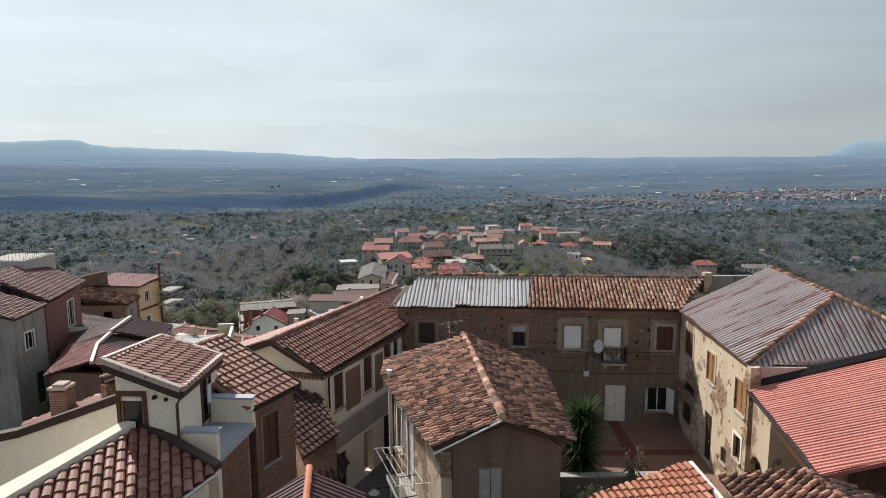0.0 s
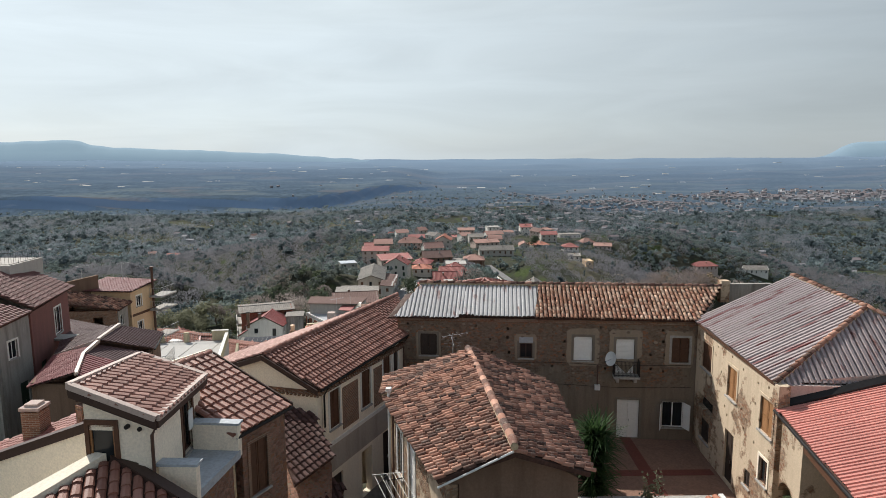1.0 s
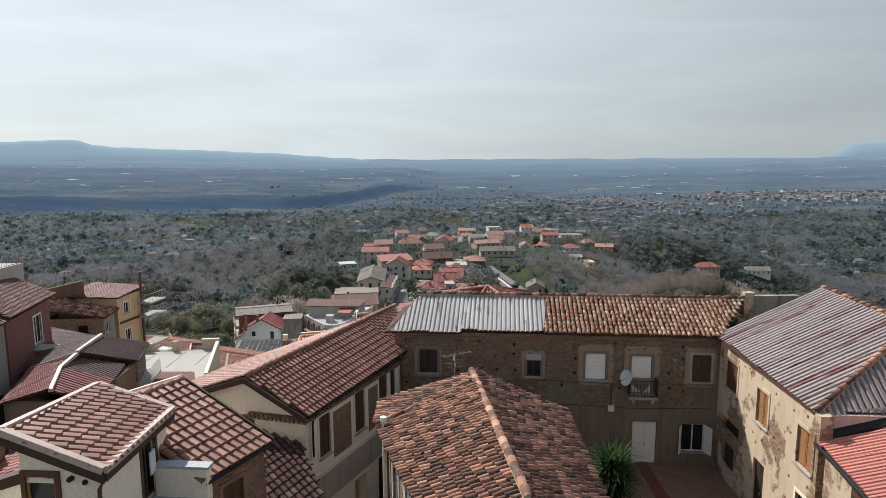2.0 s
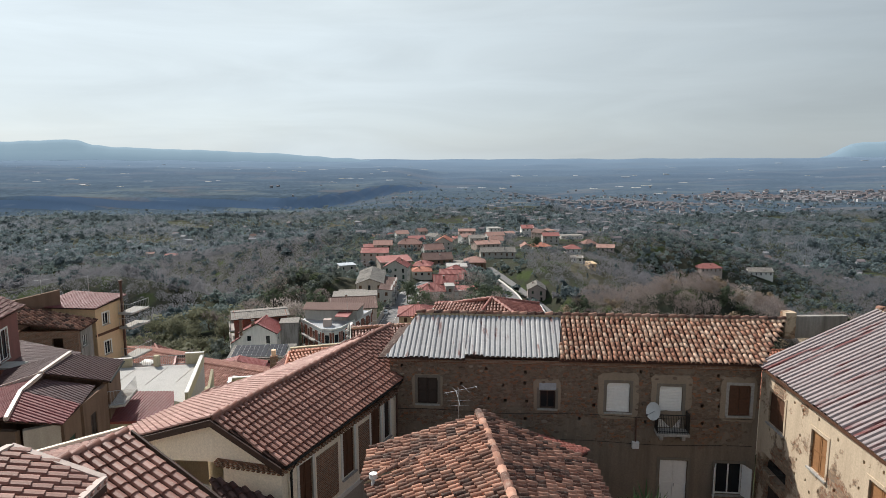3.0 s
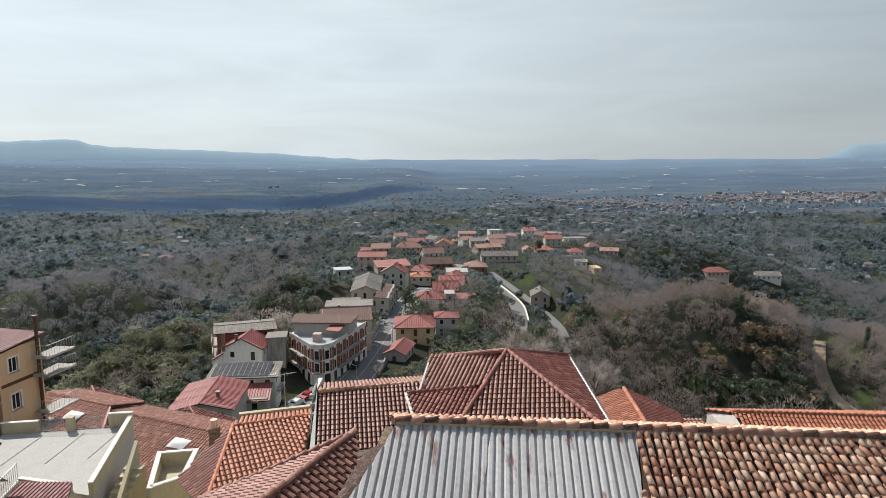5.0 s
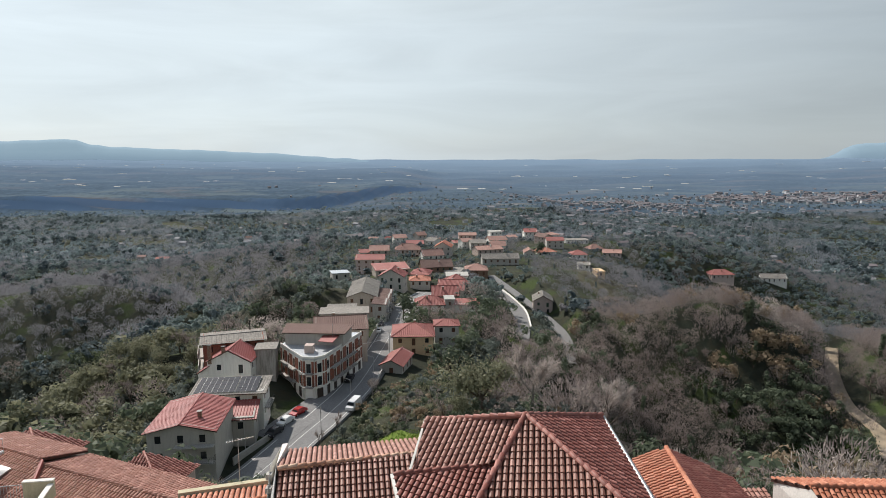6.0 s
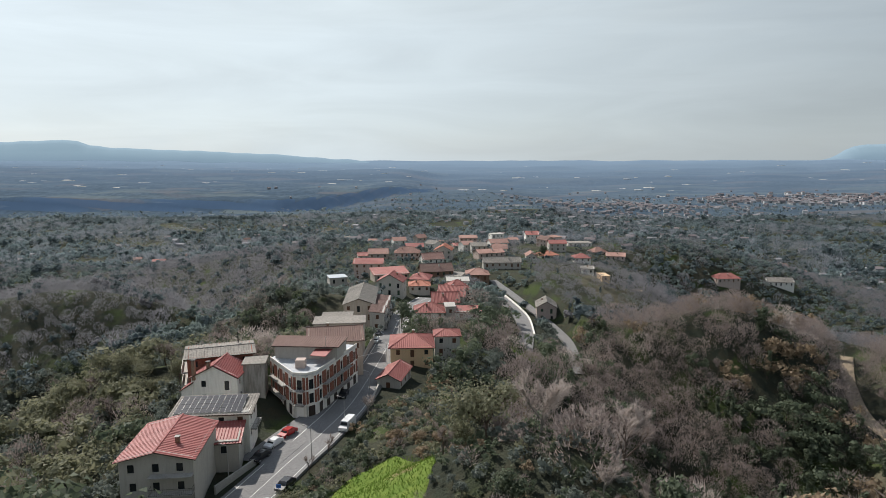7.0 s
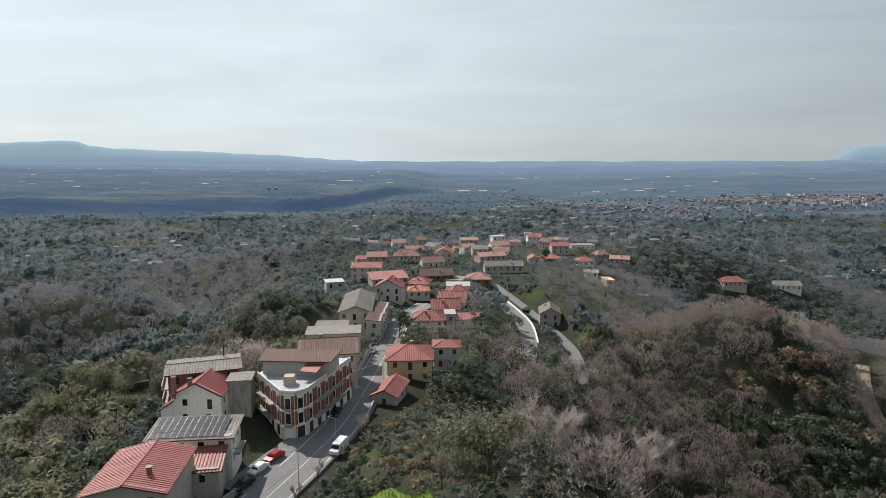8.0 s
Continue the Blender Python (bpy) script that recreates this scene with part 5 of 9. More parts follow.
build_shrub((9.1, 27.4, 1.9), (0.5, 0.4, 2.3), "spring", "slim green shrub beside the court wall", 4, 420)
build_shrub((11.9, 27.2, 1.9), (0.9, 0.5, 0.8), "palm", "low green aloe bed by the wall", 5, 600)
build_shrub((13.0, 25.6, 1.9), (0.9, 0.7, 1.2), "grass", "bright green scrub at the foot of the ochre wall", 6, 800)
build_shrub((6.9, 26.4, 1.9), (1.6, 0.8, 1.0), "oak", "dark green garden shrubs in the shade", 8, 1100)
build_shrub((9.6, 25.8, 1.9), (1.4, 0.7, 0.8), "oak", "dark green garden shrubs in the shade", 9, 900)


def build_central_house():
    top = thing("gabled_house", "small brown rendered house with an old clay-tiled gable roof", "house", (1.5, 25, 0))
    foot = [(0.45, 20.55), (4.55, 20.85), (5.0, 28.6), (1.6, 29.55), (-1.75, 29.4), (-1.75, 27.45)]
    m0, L0 = wall_axes(foot[0], foot[1])
    m5, L5 = wall_axes(foot[5], foot[0])
    holes = {0: [(1.28, 2.12, 5.7, 7.1, "shutter:old_wood", "brown_render")],
             5: [(1.2, 1.95, 5.2, 7.1, "glass", "white"), (2.9, 3.7, 4.6, 7.2, "shutter:white_wood", "white"), (1.2, 2.0, 1.6, 3.6, "shutter:dark_wood"), (4.4, 5.3, 1.2, 3.4, "door:dark_wood")],
             1: [(2.5, 3.3, 4.4, 5.8, "shutter:dark_wood")]}
    walls(top, foot, -3, 7.75, {"all": "brown_render", 5: "ochre", 4: "ochre"}, holes, 0.4,
          {0: [(0.0, 7.75), (L0, 7.75), (L0 * 0.5, 9.05)], 2: [(0, 7.75), (3.53, 7.75), (3.5, 8.9)]})
    F, A, J = (2.45, 19.95, 9.22), (1.58, 29.7, 9.08), (1.66, 28.5, 9.1)
    fl, mid, bl, fr, rb = (0.22, 20.12, 7.98), (-2.08, 27.45, 7.95), (-2.06, 29.6, 7.95), (4.8, 20.5, 7.95), (5.25, 28.75, 7.98)
    tiled(top, [F, J, mid, fl], "coppi", 0.215, 0.31, rough=1.6, single=300, near=(1, 22), seed=51)
    tiled(top, [J, A, bl, mid], "coppi", 0.215, 0.31, rough=1.6, single=60, near=(0, 29), seed=52)
    tiled(top, [F, fr, rb, A], "coppi", 0.215, 0.31, rough=1.6, single=250, near=(4, 22), seed=53)
    ridge(top, Vector(F) + Vector((0, 0, 0.05)), Vector(A) + Vector((0, 0, 0.08)), "coppi", 0.14, 0.4)
    ridge(top, mid, Vector(J) + Vector((0, 0, 0.02)), "coppi", 0.1, 0.36)
    part("verge_gutter", Geo().tube((0.2, 20.05, 7.93), (2.42, 19.9, 9.12), 0.035, None, 6), "white_plastic", top)
    # pipes, balcony and drying lines on the street side
    o = m5.to_3x3() @ Vector((0, -1, 0))
    p0 = m5 @ Vector((0.15, -0.08, 0))
    part("downpipe", Geo().tube(p0 + Vector((0, 0, -1)), p0 + Vector((0, 0, 8.15)), 0.06, None, 8).tube(p0 + Vector((0, 0, 8.15)), p0 + Vector((0, 0, 8.3)), 0.13, 0.13, 8), "white_plastic", top)
    part("downpipe", Geo().tube(m5 @ Vector((0.7, -0.06, -1)), m5 @ Vector((0.7, -0.06, 7.6)), 0.045, None, 6), "copper_pipe", top)
    b = part("balcony", Geo().box(2.3, 4.4, -0.8, 0, 4.4, 4.55, m5), "concrete", top)
    railing("balcony_railing", "", [m5 @ Vector(p) for p in ((2.35, -0.05, 4.55), (2.35, -0.76, 4.55), (4.35, -0.76, 4.55), (4.35, -0.05, 4.55))], 0.95, "iron", 0.11, b)
    d = thing("clothes_rack", "white wire drying lines on brackets under the window", "clothes line", m5 @ Vector((4.9, -0.5, 5.9)))
    for x, z in ((5.9, 5.95), (2.4, 5.75)):
        part("bracket", Geo().tube(m5 @ Vector((x, 0, z)), m5 @ Vector((x, -1.3, z + 0.1)), 0.015, None, 4), "white_plastic", d)
    for k in range(5):
        q = -0.25 - 0.24 * k
        part("line", Geo().tube(m5 @ Vector((2.4, q, 5.8)), m5 @ Vector((5.9, q, 6.0)), 0.008, None, 4), "white_plastic", d)
    lamp = thing("street_lamp", "small round street lamp on a bracket over the lane", "street lamp", m5 @ Vector((0.3, -0.9, 2.6)))
    part("arm", Geo().tube(m5 @ Vector((0.3, 0, 2.9)), m5 @ Vector((0.3, -0.9, 2.9)), 0.02, None, 5), "iron", lamp)
    part("shade", Geo().tube(m5 @ Vector((0.3, -0.9, 2.72)), m5 @ Vector((0.3, -0.9, 2.9)), 0.26, 0.05, 12), "white_plastic", lamp)
    # red lean-to at the back, towards the court
    tiled(top, [(1.2, 33.3, 7.15), (5.3, 31.0, 6.9), (6.3, 33.5, 5.9), (3.0, 36.3, 5.8)], "red_tile", 0.25, 0.36, pan=0.5, seed=55)
    part("lean_to_wall", Geo().prism([(1.4, 33.1, 6.9), (5.1, 31.1, 6.7), (6.1, 33.4, 5.7), (3.1, 36.0, 5.6)], (0, 0, -8)), "brown_render", top)


build_central_house()


def build_long_house():
    top = thing("long_house", "long cream house with brown tiles, brick cornice and brown shutters", "house", (-6, 35, 0))
    R0, R1 = Vector((-7.7, 30.3, 8.78)), Vector((-2.3, 41.5, 9.0))
    E0, E1 = Vector((-5.03, 29.45, 7.42)), Vector((-1.5, 37.1, 7.72))
    L0, L1 = Vector((-14.6, 33.4, 6.0)), Vector((-11.6, 39.7, 6.05))
    Lm = Vector((-8.2, 39.6, 7.08))
    foot = [(-5.2, 29.75), (-1.75, 37.2), (-2.4, 41.2), (-11.4, 39.4), (-14.2, 33.5), (-7.8, 30.5)]
    m, L = wall_axes(foot[0], foot[1])

    def row(a, b, z0, z1, kind):
        return (a, b, z0, z1, kind, "white")

    H = {0: [row(0.95, 1.75, 5.0, 6.85, "shutter:brown_wood"), row(3.75, 4.6, 4.95, 6.9, "shutter:brown_wood"), row(5.95, 6.75, 5.1, 7.0, "shutter:brown_wood"), row(7.1, 7.6, 5.2, 7.0, "shutter:dark_wood"),
             (1.0, 1.9, 0.2, 2.6, "door:dark_wood"), (3.6, 4.6, 0.2, 2.7, "hole"), (5.8, 6.9, 0.2, 2.8, "door:dark_wood")]}
    mg, Lg = wall_axes(foot[5], foot[0])
    walls(top, foot, -3, {0: 7.15, 1: 7.15, 2: 5.9, 3: 5.6, 4: 5.85, 5: 7.1}, {"all": "cream", 0: "cream"}, H, 0.4,
          {5: [(0, 7.1), (Lg, 7.1), (0.05, 8.5)], 4: [(0, 5.85), (7.1, 7.1), (7.1, 8.5)]})
    for a, b in ((2.0, 3.4), (4.95, 5.8)):
        part("brick_panel", Geo().box(a, b, -0.02, 0.05, 4.6, 6.7, m), "brick", top)
    part("band", Geo().box(0.2, 8.0, -0.04, 0.03, 4.2, 4.4, m), "white", top)
    part("dado", Geo().box(0.3, 8.0, -0.015, 0.03, 2.9, 4.2, m), "tan_render", top)
    # brick cornice with dentils, right round the gable's corner
    g = Geo()
    for mm, a, b in ((m, -0.1, 8.2), (mg, 0.2, Lg + 0.1)):
        g.box(a, b, -0.12, 0.05, 7.12, 7.26, mm)
        n = int((b - a) / 0.2)
        for k in range(n):
            x = a + (b - a) * k / n
            g.box(x, x + 0.1, -0.22, -0.12, 7.0 + 0.12, 7.24, mm).box(x, x + 0.1, -0.12, 0.0, 6.98, 7.12, mm)
    part("cornice", g, "brick", top)
    # brown right slope, lighter left slope: sunlight painted in by tile colour
    tiled(top, [R0, E0, E1, R1], "brown_tile", 0.24, 0.36, pan=0.5, single=300, near=(-4, 30), seed=61)
    tiled(top, [R0, R1, Lm, L1, L0], "pink_tile", 0.24, 0.36, pan=0.5, single=200, near=(-8, 36), seed=62)
    ridge(top, R0 + Vector((0, 0, 0.05)), R1 + Vector((0, 0, 0.05)), "brown_tile", 0.12, 0.4, "brown_tile")
    ridge(top, Lm + Vector((0, 0, 0.04)), R1 + Vector((0, 0, 0.04)), "pink_tile", 0.11, 0.4, "pink_tile")
    ridge(top, L1 + Vector((0, 0, 0.04)), Lm + Vector((0, 0, 0.04)), "pink_tile", 0.11, 0.4, "pink_tile")
    fascia(top, [R0 + Vector((0, -0.12, 0.02)), E0 + Vector((-0.05, -0.12, 0.02))], "fascia", 0.24, 0.06)
    fascia(top, [L0 + Vector((0, -0.12, 0.02)), R0 + Vector((0, -0.12, 0.02))], "fascia", 0.24, 0.06)
    gutter(top, E0 + Vector((0.07, -0.03, -0.05)), E1 + Vector((0.07, -0.03, -0.05)), "iron", 0.06)
    part("downpipe", Geo().pipe([E1 + Vector((0.05, -0.1, -0.1)), E1 + Vector((-0.2, -0.1, -0.5)), E1 + Vector((-0.2, -0.1, -8))], 0.045), "copper_pipe", top)
    part("downpipe", Geo().pipe([E0 + Vector((0.3, 0.5, -0.1)), E0 + Vector((0.1, 0.55, -0.5)), E0 + Vector((0.1, 0.55, -2.0))], 0.05), "iron", top)


build_long_house()


def build_tower():
    top = thing("stair_tower", "cream rendered roof tower with glazed door and tiled roof", "house", (-8.7, 21, 7))
    l, f, r, b = (-9.86, 19.2, 11.47), (-7.42, 18.95, 10.62), (-7.7, 23.35, 10.25), (-9.98, 23.6, 10.95)
    foot = [(-9.6, 19.35), (-7.68, 19.2), (-7.82, 23.1), (-9.75, 23.3)]
    m, L = wall_axes(foot[0], foot[1])
    m1, L1 = wall_axes(foot[1], foot[2])
    walls(top, foot, -3, 10.15, "cream", {0: [(0.12, 0.85, 8.95, 10.32, "hole")], 1: [(2.2, 3.05, 8.35, 10.1, "glass:brown_wood", "brown_wood")]}, 0.18,
          {0: [(0, 10.15), (L, 10.15), (L, 10.55), (0, 11.3)], 1: [(0, 10.15), (L1, 10.15), (L1, 10.2), (0, 10.55)], 2: [(0, 10.15), (L, 10.15), (L, 10.8), (0, 10.2)], 3: [(0, 10.15), (3.95, 10.15), (3.95, 11.3), (0, 10.8)]})
    # the glazed door in the front
    d = part("door", Geo().box(0.0, 0.97, -0.05, 0.02, 8.9, 8.98, m).box(0.0, 0.12, -0.05, 0.02, 8.98, 10.47, m).box(0.85, 0.97, -0.05, 0.02, 8.98, 10.47, m).box(0.12, 0.85, -0.05, 0.02, 10.32, 10.47, m), "brown_wood", top)
    part("inner_frame", Geo().box(0.12, 0.18, 0.0, 0.06, 8.98, 10.32, m).box(0.79, 0.85, 0.0, 0.06, 8.98, 10.32, m).box(0.18, 0.79, 0.0, 0.06, 10.26, 10.32, m), "tan_wood", d)
    part("pane", Geo().box(0.18, 0.79, 0.04, 0.05, 8.98, 10.26, m), "glass", d)
    # pilaster at the corner
    part("pilaster", Geo().box(1.5, 1.95, -0.06, 0.0, 8.2, 10.6, m), "cream", top)
    body = tiled(top, [l, b, r, f], "brown_tile", 0.3, 0.42, pan=0.5, single=140, near=(-8.5, 20), seed=71, thick=0.16, deck="fascia")
    rim = Geo()
    for p, q in ((l, f), (l, b), (f, r), (b, r)):
        p, q = Vector(p), Vector(q)
        mm, ln = wall_axes(p, q)
        rim.tube(p + Vector((0, 0, 0.03)), q + Vector((0, 0, 0.03)), 0.12, None, 4)
    part("verge", rim, "verge", top)
    fascia(top, [l, f], "fascia", 0.3, 0.05)
    fascia(top, [f, r], "fascia", 0.26, 0.05)
    fascia(top, [b, l], "fascia", 0.26, 0.05)
    part("downpipe", Geo().pipe([Vector(f) + Vector((-0.05, 0.15, -0.2)), Vector(f) + Vector((-0.2, 0.1, -0.5)), Vector(f) + Vector((-0.22, 0.1, -3.0))], 0.05, 8), "copper_pipe", top)
    for x, z in ((1.62, 10.25), (1.25, 10.3)):
        part("wall_lamp", Geo().tube(m @ Vector((x, -0.12, z)), m @ Vector((x, 0, z)), 0.06, 0.07, 8), "iron", top)
    # the little roof terrace with its parapets
    t = thing("roof_terrace", "small roof terrace with cream parapets and grey stone coping", "terrace", (-7, 21, 8))
    part("slab", Geo().prism([(-7.6, 19.5, 8.3), (-6.52, 19.4, 8.3), (-6.15, 21.85, 8.3), (-7.75, 22.1, 8.3)], (0, 0, -0.25)), "coping", t)
    part("parapet", Geo().prism([(-7.6, 19.25, 9.12), (-6.55, 19.2, 9.12), (-6.52, 19.42, 9.12), (-7.58, 19.5, 9.12)], (0, 0, -4)), "cream", t)
    part("coping", Geo().prism([(-7.66, 19.18, 9.2), (-6.48, 19.13, 9.2), (-6.45, 19.5, 9.2), (-7.62, 19.58, 9.2)], (0, 0, -0.076)), "coping", t)
    part("parapet", Geo().prism([(-7.7, 21.95, 9.16), (-6.2, 21.8, 9.16), (-6.16, 22.05, 9.16), (-7.66, 22.2, 9.16)], (0, 0, -1.1)), "cream", t)
    part("coping", Geo().prism([(-7.72, 21.9, 9.24), (-6.14, 21.75, 9.24), (-6.1, 22.1, 9.24), (-7.68, 22.26, 9.24)], (0, 0, -0.076)), "coping", t)
    part("under_wall", Geo().prism([(-7.6, 19.55, 8.0), (-6.7, 19.5, 8.0), (-6.4, 21.8, 8.0), (-7.7, 22.0, 8.0)], (0, 0, -10)), "stonewall", t)
    part("towel", Geo().box(-7.66, -7.62, 21.6, 21.9, 9.1, 9.75), "white_plastic", t, "white cloth hung at the door")


build_tower()


def build_tile_house():
    top = thing("brick_house", "brown stone house with a brown clay-tiled gable roof and dark fascia", "house", (-7, 24, 0))
    T, R, Fr, Tf = Vector((-8.5, 26.1, 10.18)), Vector((-5.1, 24.3, 8.82)), Vector((-6.35, 21.85, 8.78)), Vector((-9.85, 23.55, 10.2))
    Lb, Lf = Vector((-12.1, 27.6, 8.75)), Vector((-13.3, 25.2, 8.75))
    foot = [(-6.45, 22.1), (-5.3, 24.25), (-8.5, 25.95), (-12.0, 27.4), (-13.2, 25.0)]
    walls(top, foot, -3, 8.6, {"all": "stonewall", 1: "cream"}, {0: [(0.7, 1.5, 6.2, 8.1, "shutter:brown_wood", "brick"), (0.9, 1.7, 2.2, 4.2, "shutter:dark_wood")]}, 0.35,
          {1: [(0, 8.6), (3.6, 8.6), (3.55, 10.0)]}, skip=(4,))
    tiled(top, [T, Tf, Fr, R], "brown_tile", 0.3, 0.42, pan=0.5, single=180, near=(-6, 22), seed=81)
    tiled(top, [Tf, T, Lb, Lf], "brown_tile", 0.3, 0.42, pan=0.5, seed=82)
    fascia(top, [T + Vector((0.05, 0.12, 0.03)), R + Vector((0.05, 0.12, 0.03))][::-1], "fascia", 0.24, 0.06)
    fascia(top, [Fr, R], "fascia", 0.16, 0.05)
    gutter(top, Fr + Vector((0.08, -0.03, -0.08)), R + Vector((0.08, -0.03, -0.08)), "iron", 0.06)
    part("verge", Geo().tube(T + Vector((-0.1, 0.05, 0.06)), Lb + Vector((-0.1, 0.05, 0.06)), 0.14, None, 4), "cream", top)
    ridge(top, Tf, T, "brown_tile", 0.13, 0.4, "brown_tile")
    # maroon lean-to below, between this house and the long one
    tiled(top, [(-7.6, 29.6, 6.9), (-5.2, 29.0, 6.6), (-4.0, 26.6, 5.6), (-5.1, 24.6, 5.7)], "maroon_tile", 0.25, 0.36, pan=0.5, seed=83)
    tiled(top, [(-5.2, 27.0, 5.0), (-3.5, 26.3, 4.6), (-3.9, 24.2, 4.0), (-5.1, 24.4, 4.3)], "maroon_tile", 0.25, 0.36, pan=0.5, seed=84)
    part("lean_to_wall", Geo().prism([(-7.2, 29.3, 6.3), (-5.1, 28.8, 6.3), (-4.1, 26.7, 5.3), (-3.75, 24.4, 3.9), (-5.2, 24.6, 4.4)], (0, 0, -8.5)), "stonewall", top)


build_tile_house()


def build_front_roof():
    """The roof in front of the tower, with its dark flashing and cream parapet."""
    top = thing("tiled_house", "low cream house with big brown clay tiles and a dark flashing", "house", (-9, 17.5, 5))
    a, b, c, d = Vector((-8.95, 19.3, 9.28)), Vector((-6.2, 18.0, 8.5)), Vector((-8.74, 14.1, 7.58)), Vector((-11.49, 15.4, 8.36))
    tiled(top, [a, d, c, b], "brown_tile", 0.3, 0.42, pan=0.5, single=200, near=(-8, 17), seed=91)
    part("flashing", Geo().prism([a + Vector((0, 0, 0.14)), b + Vector((0, 0, 0.14)), b + Vector((0.1, 0.3, 0.14)), a + Vector((0.1, 0.3, 0.14))], (0, 0, -0.2)), "fascia", top)
    part("parapet", Geo().prism([a + Vector((-0.1, 0, 0.2)), a + Vector((-0.5, 0.1, 0.2)), d + Vector((-0.8, 0.2, 0.2)), d + Vector((-0.1, 0, 0.2))], (0, 0, -4)), "cream", top)
    part("wall", Geo().prism([a + Vector((0, 0, -0.25)), d + Vector((0, 0, -0.25)), c + Vector((-0.2, 0.2, -0.25)), b + Vector((-0.25, 0.1, -0.25))], (0, 0, -11)), "cream", top)
    fascia(top, [c, b], "fascia", 0.18, 0.05)
    gutter(top, c + Vector((0.08, 0, -0.08)), b + Vector((0.08, 0, -0.08)), "white_plastic", 0.05)
    # cream wall with a brown coping running off to the left
    w = thing("garden_wall", "cream wall stepping down under a brown coping", "wall", (-12, 21.5, 6))
    p = [Vector((-9.9, 20.1, 10.05)), Vector((-14.1, 21.3, 8.33)), Vector((-18, 22.4, 7.2))]
    for q0, q1 in zip(p, p[1:]):
        part("wall", Geo().add([q0, q1, q1 - Vector((0, 0, 9)), q0 - Vector((0, 0, 9))] + [v + Vector((0.1, 0.35, 0)) for v in (q0, q1, q1 - Vector((0, 0, 9)), q0 - Vector((0, 0, 9)))],
                               [(0, 1, 2, 3), (7, 6, 5, 4), (0, 4, 5, 1), (1, 5, 6, 2), (0, 3, 7, 4)]), "cream", w)
        part("coping", Geo().prism([q0 + Vector((0, -0.06, 0.03)), q1 + Vector((0, -0.06, 0.03)), q1 + Vector((0.1, 0.4, 0.03)), q0 + Vector((0.1, 0.4, 0.03))], (0, 0, -0.28)), "fascia", w)
    low = thing("low_roof", "small maroon tiled roof behind the cream wall", "roof", (-15, 25.5, 6))
    tiled(low, [(-11.2, 24.2, 8.3), (-12.0, 27.0, 8.2), (-17.8, 27.2, 6.1), (-16.4, 24.0, 6.2)], "red_tile", 0.3, 0.4, pan=0.5, seed=93)
    part("wall", Geo().prism([(-11.3, 24.3, 7.9), (-12.0, 26.9, 7.8), (-17.5, 27.0, 5.9), (-16.2, 24.2, 5.95)], (0, 0, -10)), "cream", low)
    ch = thing("chimney", "short brick chimney with a rendered cap on the maroon roof", "chimney", (-15.6, 26.4, 7.2))
    part("shaft", Geo().box(-16.0, -15.3, 26.1, 26.8, 6.0, 7.85), "brick", ch)
    part("cap", Geo().prism([(-16.04, 26.06, 8.05), (-15.26, 26.06, 8.05), (-15.26, 26.84, 8.05), (-16.04, 26.84, 8.05)], (0, 0, -0.12)).prism([(-15.9, 26.2, 8.16), (-15.4, 26.2, 8.16), (-15.4, 26.7, 8.16), (-15.9, 26.7, 8.16)], (0, 0, -0.108)), "pink", ch)
    g = Geo()
    for x, y in ((-15.97, 26.13), (-15.4, 26.13), (-15.97, 26.7), (-15.4, 26.7)):
        g.box(x, x + 0.08, y, y + 0.08, 7.85, 7.93)
    part("posts", g, "brick", ch)


build_front_roof()


def build_near_right_roofs():
    o = thing("orange_roof", "low house with a bright new orange clay-tile roof and white verge", "house", (8, 20, 5))
    P = [Vector((8.95, 20.95, 7.02)), Vector((4.3, 18.6, 6.95)), Vector((5.4, 15.0, 6.2)), Vector((9.6, 15.6, 6.3))]
    tiled(o, P, "orange_tile", 0.25, 0.36, pan=0.5, single=120, near=(8, 20), seed=95)
    part("verge", Geo().tube(P[0] + Vector((0.1, 0, 0.05)), P[3] + Vector((0.1, 0, 0.05)), 0.1, None, 4), "white", o)
    part("wall", Geo().prism([p - Vector((0, 0, 0.25)) for p in P], (0, 0, -9)), "cream", o)
    b = thing("brown_roof", "low house with a weathered brown clay-tile roof", "house", (12, 18, 5))
    A, B, C = Vector((12.2, 19.6, 7.45)), Vector((9.6, 20.0, 7.1)), Vector((12.9, 15.8, 7.2))
    tiled(b, [B, A, C, (9.9, 15.5, 6.6)], "coppi", 0.24, 0.34, rough=1.2, single=80, near=(11, 19), seed=96)
    tiled(b, [A, (15.6, 18.6, 6.4), (15.9, 15.6, 6.3), C], "coppi", 0.24, 0.34, rough=1.2, seed=97)
    ridge(b, A, C, "coppi", 0.13, 0.4)
    part("wall", Geo().prism([B - Vector((0, 0, 0.6)), (9.9, 15.6, 6.2), (15.7, 15.7, 6.0), (15.4, 18.4, 6.0), A - Vector((0, 0, 1.4))], (0, 0, -9)), "brown_render", b)


build_near_right_roofs()


